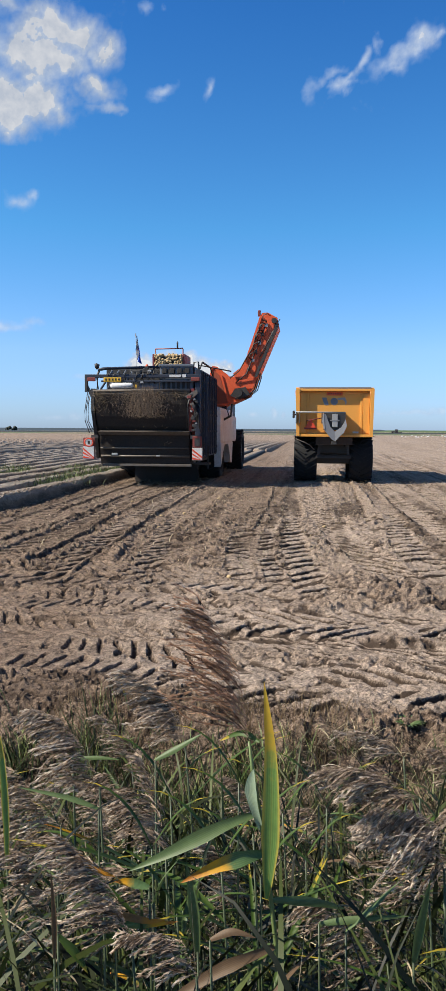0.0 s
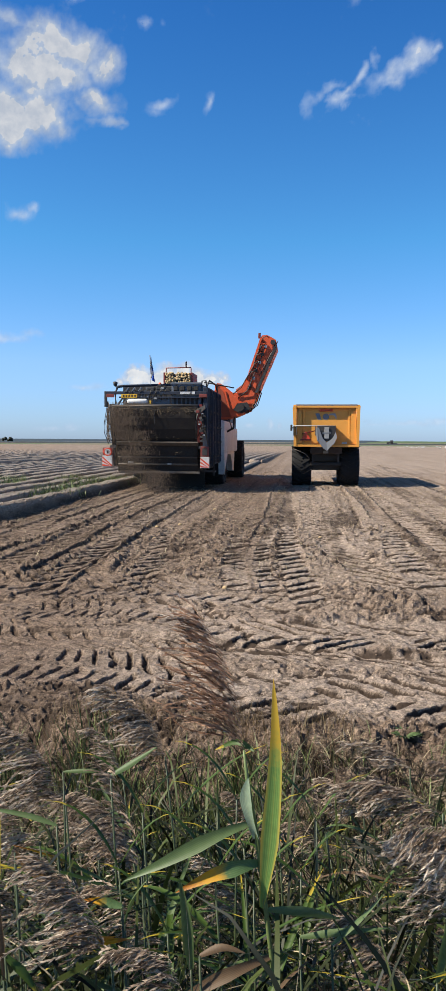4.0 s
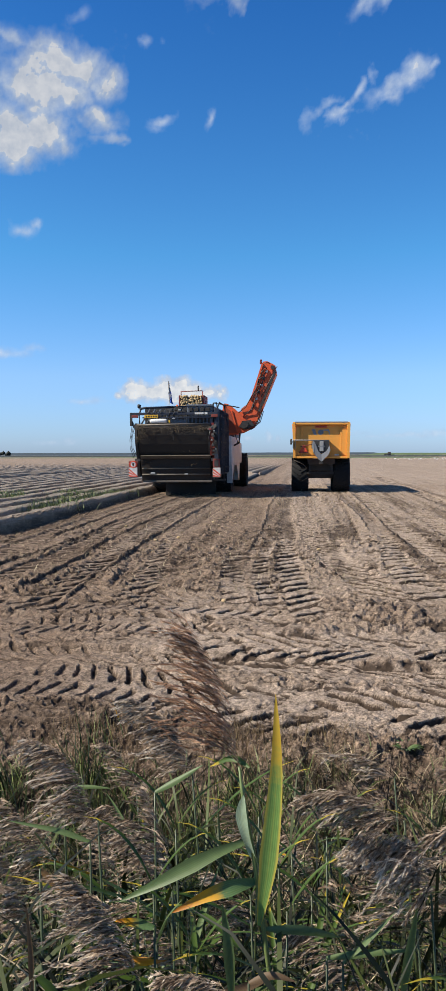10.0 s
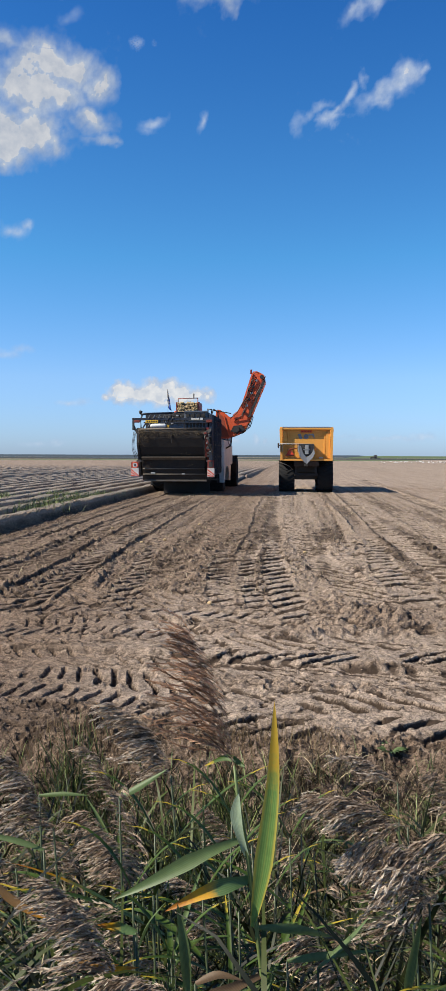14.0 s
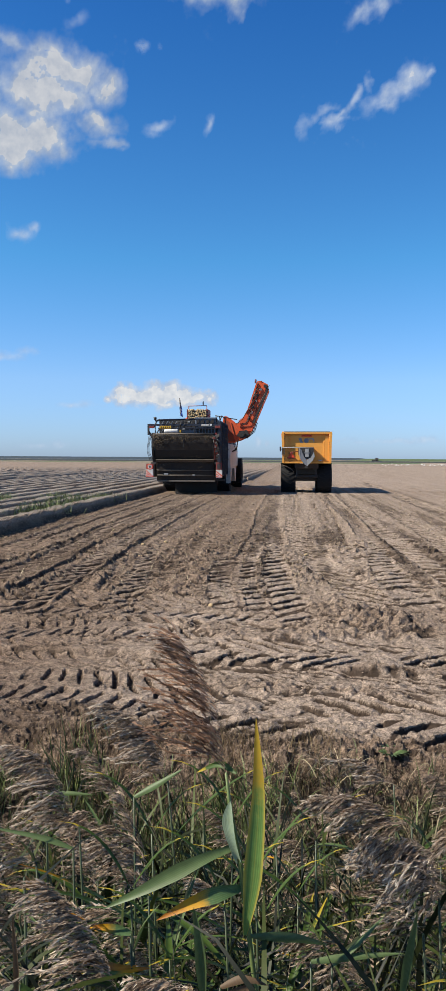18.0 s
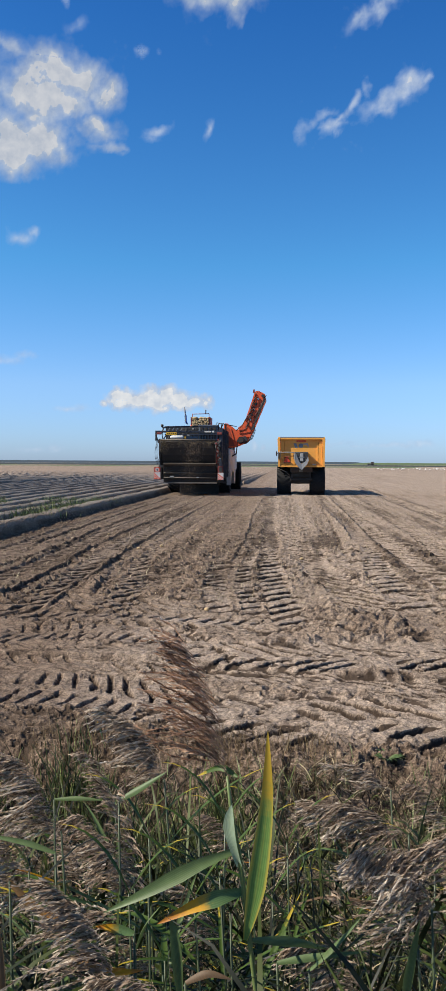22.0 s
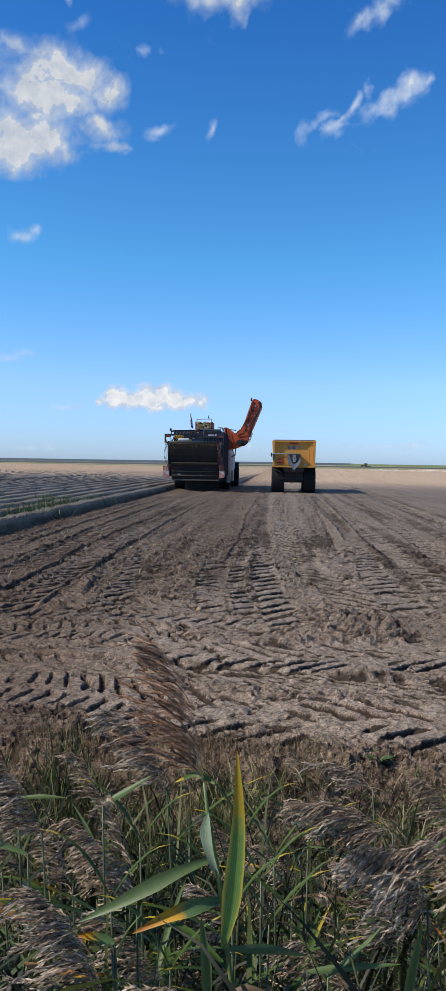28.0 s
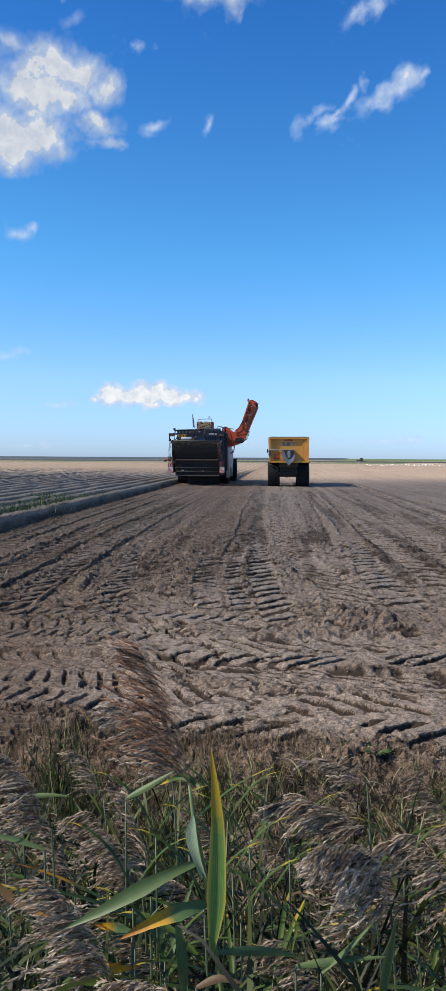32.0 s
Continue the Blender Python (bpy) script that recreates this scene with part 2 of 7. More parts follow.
CLOD = paint("falling_soil", (0.288, 0.216, 0.144), (0.16, 0.12, 0.08), 0.4, 0.95)
STRAW = paint("dry_haulm", (0.115, 0.086, 0.052), (0.096, 0.064, 0.04), 0.4, 0.9)
FAR_GREEN = paint("far_grass", (0.068, 0.104, 0.028), (0.048, 0.064, 0.024), 0.5, 0.9, scale=0.02)
FAR_DARK = paint("far_hedge", (0.0128, 0.0176, 0.0112), (0.024, 0.024, 0.016), 0.5, 0.9, scale=0.05)
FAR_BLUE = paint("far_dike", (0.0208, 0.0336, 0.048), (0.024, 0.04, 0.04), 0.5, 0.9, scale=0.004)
GULL = paint("gull_feather", (0.6, 0.6, 0.592), amount=0.05, rough=0.8)
REED_LEAF = leaf_material("reed_leaf", (0.02, 0.04, 0.007), (0.13, 0.21, 0.034), (0.95, (0.32, 0.24, 0.024), (0.28, 0.16, 0.064)), 0.48, 0.25, gloss=0.3)
REED_GREY = leaf_material("reed_leaf_greygreen", (0.078, 0.118, 0.044), (0.15, 0.2, 0.08), (1.1, (0.36, 0.24, 0.024), (0.24, 0.144, 0.064)), 0.48, 0.25, gloss=0.3)
REED_TURNING = leaf_material("reed_leaf_turning", (0.088, 0.152, 0.056), (0.104, 0.168, 0.064), (0.62, (0.496, 0.248, 0.0096), (0.36, 0.136, 0.016)))
REED_DRY = leaf_material("reed_leaf_dry", (0.1, 0.062, 0.036), (0.21, 0.125, 0.066), None, 0.6)
REED_ORANGE = leaf_material("reed_leaf_orange", (0.26, 0.14, 0.055), (0.32, 0.17, 0.065), (0.7, (0.5, 0.21, 0.02), (0.4, 0.16, 0.03)), 0.5, 0.35)
REED_STEM = leaf_material("reed_stem", (0.045, 0.06, 0.025), (0.11, 0.13, 0.055), None, 0.4, 0.0)
PALE_STEM = leaf_material("pale_reed_stem", (0.14, 0.18, 0.065), (0.16, 0.2, 0.075), None, 0.4, 0.0)
REED_PLUME = leaf_material("reed_plume", (0.075, 0.048, 0.033), (0.66, 0.51, 0.39), None, 0.95, 0.4, veins=False, gloss=0.02, tone=True)
REED_PLUME_RED = leaf_material("reed_plume_red", (0.15, 0.08, 0.05), (0.62, 0.39, 0.265), None, 0.95, 0.4, veins=False, gloss=0.08, tone=True)
REED_PLUME_PALE = leaf_material("reed_plume_pale", (0.34, 0.265, 0.205), (0.84, 0.73, 0.61), None, 0.95, 0.35, veins=False, gloss=0.02, tone=True)
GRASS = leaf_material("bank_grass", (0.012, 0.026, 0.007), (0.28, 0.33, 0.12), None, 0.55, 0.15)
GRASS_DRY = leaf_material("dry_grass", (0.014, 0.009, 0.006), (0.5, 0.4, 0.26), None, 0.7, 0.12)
BANK_STRAW = leaf_material("bank_straw", (0.022, 0.015, 0.009), (0.55, 0.45, 0.3), None, 0.7)
CURTAIN = paint("dusty_rubber_curtain", (0.0136, 0.0104, 0.0088), (0.056, 0.04, 0.028), 0.5, 0.85, scale=3)
TRICKLE = paint("falling_earth", (0.19, 0.135, 0.092), (0.09, 0.064, 0.044), 0.5, 0.95)
# green darkened to hold the shade deep between the reed leaves
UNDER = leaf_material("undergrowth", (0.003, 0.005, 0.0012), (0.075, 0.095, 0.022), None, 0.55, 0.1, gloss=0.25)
HAULM = leaf_material("pale_haulm", (0.14, 0.105, 0.06), (0.5, 0.42, 0.29), None, 0.8, 0.1, veins=False, gloss=0.1)
PALE_GRASS = leaf_material("pale_grass", (0.05, 0.085, 0.03), (0.36, 0.4, 0.22), None, 0.5)
GRASS_RED = leaf_material("red_brown_grass", (0.128, 0.08, 0.044), (0.288, 0.208, 0.112), None, 0.7)


# ---- small tools ----
def part(name, bm, material, parent=None, label="", smooth=False):
    me = bpy.data.meshes.new(name)
    if smooth:
        for f in bm.faces:
            f.smooth = True
    bm.to_mesh(me)
    bm.free()
    me.materials.append(material)
    ob = new(name, me)
    if parent:
        ob.parent = parent
    if label:
        tagged(ob, label)
    return ob


def empty(name, m, label, category, group=""):
    e = new(name)
    e.empty_display_size = 0.2
    e.matrix_world = m
    return tagged(e, label, category, group)


def box(bm, x0, x1, y0, y1, z0, z1, bev=0.0, m=None):
    vs = [bm.verts.new((x, y, z)) for x in (x0, x1) for y in (y0, y1) for z in (z0, z1)]
    fs = [bm.faces.new([vs[i] for i in f]) for f in ((0, 1, 3, 2), (4, 6, 7, 5), (0, 4, 5, 1), (2, 3, 7, 6), (0, 2, 6, 4), (1, 5, 7, 3))]
    if bev:
        es = list({e for f in fs for e in f.edges})
        r = bmesh.ops.bevel(bm, geom=es, offset=bev, segments=2, affect="EDGES", profile=0.6)
        vs = list({v for f in r["faces"] for v in f.verts} | {v for v in vs if v.is_valid})
    if m is not None:
        bmesh.ops.transform(bm, matrix=m, verts=[v for v in vs if v.is_valid])
    return bm


def B(*a, **k):
    return box(bmesh.new(), *a, **k)


def tube(bm, pts, r, seg=8, cap=True):
    """A round bar along points; r may be a list."""
    pts = [Vector(p) for p in pts]
    rs = r if isinstance(r, (list, tuple)) else [r] * len(pts)
    rings = []
    for i, p in enumerate(pts):
        d = (pts[min(i + 1, len(pts) - 1)] - pts[max(i - 1, 0)]).normalized()
        q = d.to_track_quat("Z", "Y").to_matrix()
        rings.append([bm.verts.new(p + q @ Vector((math.cos(a) * rs[i], math.sin(a) * rs[i], 0))) for a in (2 * math.pi * k / seg for k in range(seg))])
    for a, b in zip(rings, rings[1:]):
        for k in range(seg):
            f = bm.faces.new((a[k], a[(k + 1) % seg], b[(k + 1) % seg], b[k]))
            f.smooth = True
    if cap:
        bm.faces.new(rings[0][::-1]), bm.faces.new(rings[-1])
    return bm


def prism(bm, outline, axis, a0, a1):
    """An outline of (u, v) pushed along an axis: x -> (y, z), y -> (x, z), z -> (x, y)."""
    def at(u, v, a):
        return {"x": (a, u, v), "y": (u, a, v), "z": (u, v, a)}[axis]
    p = [bm.verts.new(at(u, v, a0)) for u, v in outline]
    q = [bm.verts.new(at(u, v, a1)) for u, v in outline]
    bm.faces.new(p), bm.faces.new(q[::-1])
    n = len(p)
    for i in range(n):
        bm.faces.new((p[i], q[i], q[(i + 1) % n], p[(i + 1) % n]))
    bmesh.ops.recalc_face_normals(bm, faces=bm.faces[:])
    return bm


def lathe_x(bm, profile, seg=40, close=True):
    """Turns (x, r) round the x axis."""
    rings = [[bm.verts.new((x, r * math.cos(a), r * math.sin(a))) for a in (2 * math.pi * k / seg for k in range(seg))] for x, r in profile]
    n = len(rings)
    for i in range(n if close else n - 1):
        a, b = rings[i], rings[(i + 1) % n]
        for k in range(seg):
            f = bm.faces.new((a[k], a[(k + 1) % seg], b[(k + 1) % seg], b[k]))
            f.smooth = True
    bmesh.ops.recalc_face_normals(bm, faces=bm.faces[:])
    return bm


def wheel(parent, x, y, r, w, rim_mat, name="wheel", lugs=22, hub_side=1):
    """A farm wheel whose axle lies along x: tyre with slanted lugs, rim and hub."""
    wh = new(name)
    wh.empty_display_size = 0.2
    wh.parent = parent
    wh.location = (x, y, r)
    h = w / 2
    bm = bmesh.new()
    lathe_x(bm, [(-h * 0.72, r * 0.56), (-h * 0.98, r * 0.66), (-h, r * 0.8), (-h * 0.9, r * 0.93), (-h * 0.6, r * 0.955), (h * 0.6, r * 0.955), (h * 0.9, r * 0.93), (h, r * 0.8), (h * 0.98, r * 0.66), (h * 0.72, r * 0.56)], 44)
    part("tyre", bm, TYRE, wh, "black tractor tyre with soil in its lugs")
    first = None
    for k in range(lugs):
        for s in (-1, 1):
            a = 2 * math.pi * (k + 0.25 * s) / lugs
            if first is None:
                first = one_lug = part("lug", B(-h * 0.56, h * 0.56, -0.028, 0.028, -0.03, r * 0.028), TYRE, wh)
            else:
                one_lug = new("lug", first.data)
                one_lug.parent = wh
            one_lug.matrix_basis = Matrix.Rotation(a, 4, "X") @ pose(s * h * 0.48, 0, r * 0.965, 0, 0, s * 32)
    bm = bmesh.new()
    lathe_x(bm, [(-h * 0.75, r * 0.58), (h * 0.75, r * 0.58), (h * 0.7, r * 0.5), (hub_side * h * 0.2 + 0.02, r * 0.42), (hub_side * h * 0.2 + 0.02, 0.05), (hub_side * h * 0.2 - 0.03, 0.05), (hub_side * h * 0.2 - 0.03, r * 0.42), (-h * 0.7, r * 0.5)], 32)
    part("rim", bm, rim_mat, wh)
    bm = bmesh.new()
    lathe_x(bm, [(-0.12, 0.02), (-0.12, r * 0.2), (0.12, r * 0.2), (0.16, r * 0.12), (0.16, 0.02)], 16)
    for k in range(8):
        a = 2 * math.pi * k / 8
        box(bm, hub_side * h * 0.2 - 0.05, hub_side * h * 0.2 + 0.05, -0.02, 0.02, -0.02, 0.02, m=Matrix.Translation((0, math.cos(a) * r * 0.27, math.sin(a) * r * 0.27)))
    part("hub", bm, DARK, wh)
    return wh


def lattice(ix, iy, seed):
    h = (ix.astype(np.int64) * 374761393 + iy.astype(np.int64) * 668265263 + seed * 974711) & 0x7FFFFFFF
    h = ((h ^ (h >> 13)) * 1274126177) & 0x7FFFFFFF
    return ((h ^ (h >> 16)) & 0xFFFF) / 65535.0


def vnoise(x, y, seed=0):
    """Smooth value noise, 0 to 1, over arrays."""
    ix, iy = np.floor(x), np.floor(y)
    u, v = x - ix, y - iy
    u, v = u * u * (3 - 2 * u), v * v * (3 - 2 * v)
    a, b = lattice(ix, iy, seed), lattice(ix + 1, iy, seed)
    c, d = lattice(ix, iy + 1, seed), lattice(ix + 1, iy + 1, seed)
    return (a * (1 - u) + b * u) * (1 - v) + (c * (1 - u) + d * u) * v


def fbm(x, y, octaves=4, seed=0, gain=0.5):
    s, a, tot = 0, 1.0, 0
    for k in range(octaves):
        s, tot = s + a * vnoise(x * 2 ** k + 17.3 * k, y * 2 ** k - 9.1 * k, seed + k), tot + a
        a *= gain
    return s / tot


def smooth(a, b, x):
    t = np.clip((x - a) / (b - a), 0, 1)
    return t * t * (3 - 2 * t)


def grid_mesh(name, X, Y, Z, material, attrs=None, smooth_faces=True):
    """A sheet from arrays of rows and columns."""
    r, c = X.shape
    me = bpy.data.meshes.new(name)
    co = np.stack((X, Y, Z), -1).reshape(-1, 3)
    i = (np.arange(r - 1)[:, None] * c + np.arange(c - 1)[None]).ravel()
    q = np.stack((i, i + 1, i + c + 1, i + c), -1)
    me.vertices.add(len(co))
    me.vertices.foreach_set("co", co.astype(np.float32).ravel())
    me.loops.add(q.size)
    me.loops.foreach_set("vertex_index", q.astype(np.int32).ravel())
    me.polygons.add(len(q))
    me.polygons.foreach_set("loop_start", np.arange(0, q.size, 4, dtype=np.int32))
    me.polygons.foreach_set("use_smooth", np.full(len(q), smooth_faces))
    me.update(calc_edges=True)
    for key, val in (attrs or {}).items():
        at = me.attributes.new(key, "FLOAT", "POINT")
        at.data.foreach_set("value", val.astype(np.float32).ravel())
    me.materials.append(material)
    return new(name, me)


# ---- the field ----
def steps(edges):
    """Coordinates from spans of (from, to, step at from, step at to)."""
    out = []
    for a, b, s0, s1 in edges:
        p = a
        while p < b - 1e-6:
            out.append(p)
            p += s0 + (s1 - s0) * (p - a) / (b - a)
    return np.array(out + [edges[-1][1]])


def along_track(X, Y, ys, xs, half, depth, pitch, lug, lean, y0, y1, rim=0.35, seed=1):
    """A wheel track that runs away over the field: its height, how far it is pressed (0 to 1) and its grooves, darkened
    for moist soil and shade.
    """
    cx = np.interp(Y, ys, xs)
    half = np.interp(Y, ys, half) if isinstance(half, tuple) else half
    w = (X - cx) / half + 0.2 * (vnoise(X * 3, Y * 1.5, seed) - 0.5)
    on = smooth(y0 - 0.3, y0 + 0.3, Y) * (1 - smooth(y1 - 2, y1 + 2, Y))
    inside = (1 - smooth(0.85, 1.08, np.abs(w))) * on
    edge = np.exp(-((np.abs(w) - 1.15) / 0.22) ** 2) * on
    ph = (Y + lean * (X - cx) + 0.09 * fbm(X * 4, Y * 3, 3, seed + 5)) / pitch
    cell = np.floor(ph)
    saw = ph - cell
    wide = 0.54 + 0.16 * lattice(cell, cell * 0 + seed, seed + 2)
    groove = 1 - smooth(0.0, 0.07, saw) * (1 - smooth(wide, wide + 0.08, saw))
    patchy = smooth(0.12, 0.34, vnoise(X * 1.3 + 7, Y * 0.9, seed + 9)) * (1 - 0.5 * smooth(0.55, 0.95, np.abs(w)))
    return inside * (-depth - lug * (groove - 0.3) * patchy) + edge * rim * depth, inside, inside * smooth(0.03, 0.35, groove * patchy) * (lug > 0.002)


def cross_track(X, Y, xs, ys, half, depth, pitch, lug, lean, x0, x1, chevron=True, seed=3):
    """A wheel track across the headland with slanted, arrow-like lug prints; lean may change along it."""
    cy = np.interp(X, xs, ys)
    lean = np.interp(X, xs, lean) if isinstance(lean, tuple) else lean
    w = (Y - cy) / half + 0.25 * (vnoise(X * 2.5, Y * 2.5, seed) - 0.5)
    inside = (1 - smooth(0.85, 1.1, np.abs(w))) * smooth(x0 - 0.3, x0 + 0.3, X) * (1 - smooth(x1 - 0.3, x1 + 0.3, X))
    if isinstance(pitch, tuple):
        line = np.linspace(-10, 10, 2001)
        count, pitch = np.interp(X, line, np.cumsum(0.01 / np.interp(line, xs, pitch))), np.interp(X, xs, pitch)
    else:
        count = X / pitch
    ph = count + (lean * (np.abs(Y - cy) if chevron else Y - cy) + 0.11 * fbm(X * 4, Y * 4, 3, seed + 5)) / pitch + np.where(w > 0, 0.5, 0.0) * chevron
    cell = np.floor(ph)
    saw = ph - cell
    wide = np.interp(X, (-1.4, -0.2), (0.66, 0.56)) + 0.12 * lattice(cell, (w > 0) * 7.0, seed + 2)
    groove = 1 - smooth(0.0, 0.06, saw) * (1 - smooth(wide, wide + 0.07, saw))
    patchy = smooth(0.22, 0.5, vnoise(X * 2.3 + 3, Y * 2.6, seed + 9))
    end = np.interp(X, (-1.6, -0.6), (0.85, 0.9)) + 0.25 * (lattice(cell, (w > 0) * 5.0, seed + 4) - 0.5)
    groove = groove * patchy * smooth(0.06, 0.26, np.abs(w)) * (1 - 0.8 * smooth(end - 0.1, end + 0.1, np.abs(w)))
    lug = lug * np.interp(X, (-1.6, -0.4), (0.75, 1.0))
    # grooves darkened for moist soil and for the shade inside them
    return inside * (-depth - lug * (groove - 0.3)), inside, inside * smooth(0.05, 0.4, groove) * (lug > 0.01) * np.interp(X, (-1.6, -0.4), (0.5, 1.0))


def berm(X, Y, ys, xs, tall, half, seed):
    """A crumbling little wall of earth thrown up beside a wheel: its height and its flank away from the sun, darkened
    for shade.
    """
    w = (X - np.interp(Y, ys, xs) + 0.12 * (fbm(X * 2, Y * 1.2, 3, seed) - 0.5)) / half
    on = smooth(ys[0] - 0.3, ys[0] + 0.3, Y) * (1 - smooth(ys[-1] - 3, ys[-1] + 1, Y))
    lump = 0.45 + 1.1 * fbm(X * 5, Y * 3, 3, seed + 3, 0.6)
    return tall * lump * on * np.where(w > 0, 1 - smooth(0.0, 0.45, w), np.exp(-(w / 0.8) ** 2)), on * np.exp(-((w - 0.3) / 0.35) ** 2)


def clods_on(X, Y, size, seed, keep=0.6):
    """Rounded lumps of earth about that size: dome heights, 0 to 1, off a jittered lattice."""
    x, y = X / size, Y / size
    ix, iy = np.floor(x), np.floor(y)
    best = np.zeros(X.shape)
    for ox in (-1, 0, 1):
        for oy in (-1, 0, 1):
            cx, cy = ix + ox, iy + oy
            r = 0.25 + 0.5 * lattice(cx, cy, seed + 2)
            d = ((x - cx - lattice(cx, cy, seed)) ** 2 + (y - cy - lattice(cx, cy, seed + 1)) ** 2) / (r * r)
            best = np.maximum(best, np.sqrt(np.clip(1 - d, 0, 1)) * r * (lattice(cx, cy, seed + 3) < keep))
    return best


def ridge_profile(u):
    """The rounded profile of a potato ridge over one row, u in 0..1."""
    return smooth(0.06, 0.36, u) * (1 - smooth(0.72, 0.94, u))


ROW = 1.0
EDGE = -6.42


PRESSED = [None]


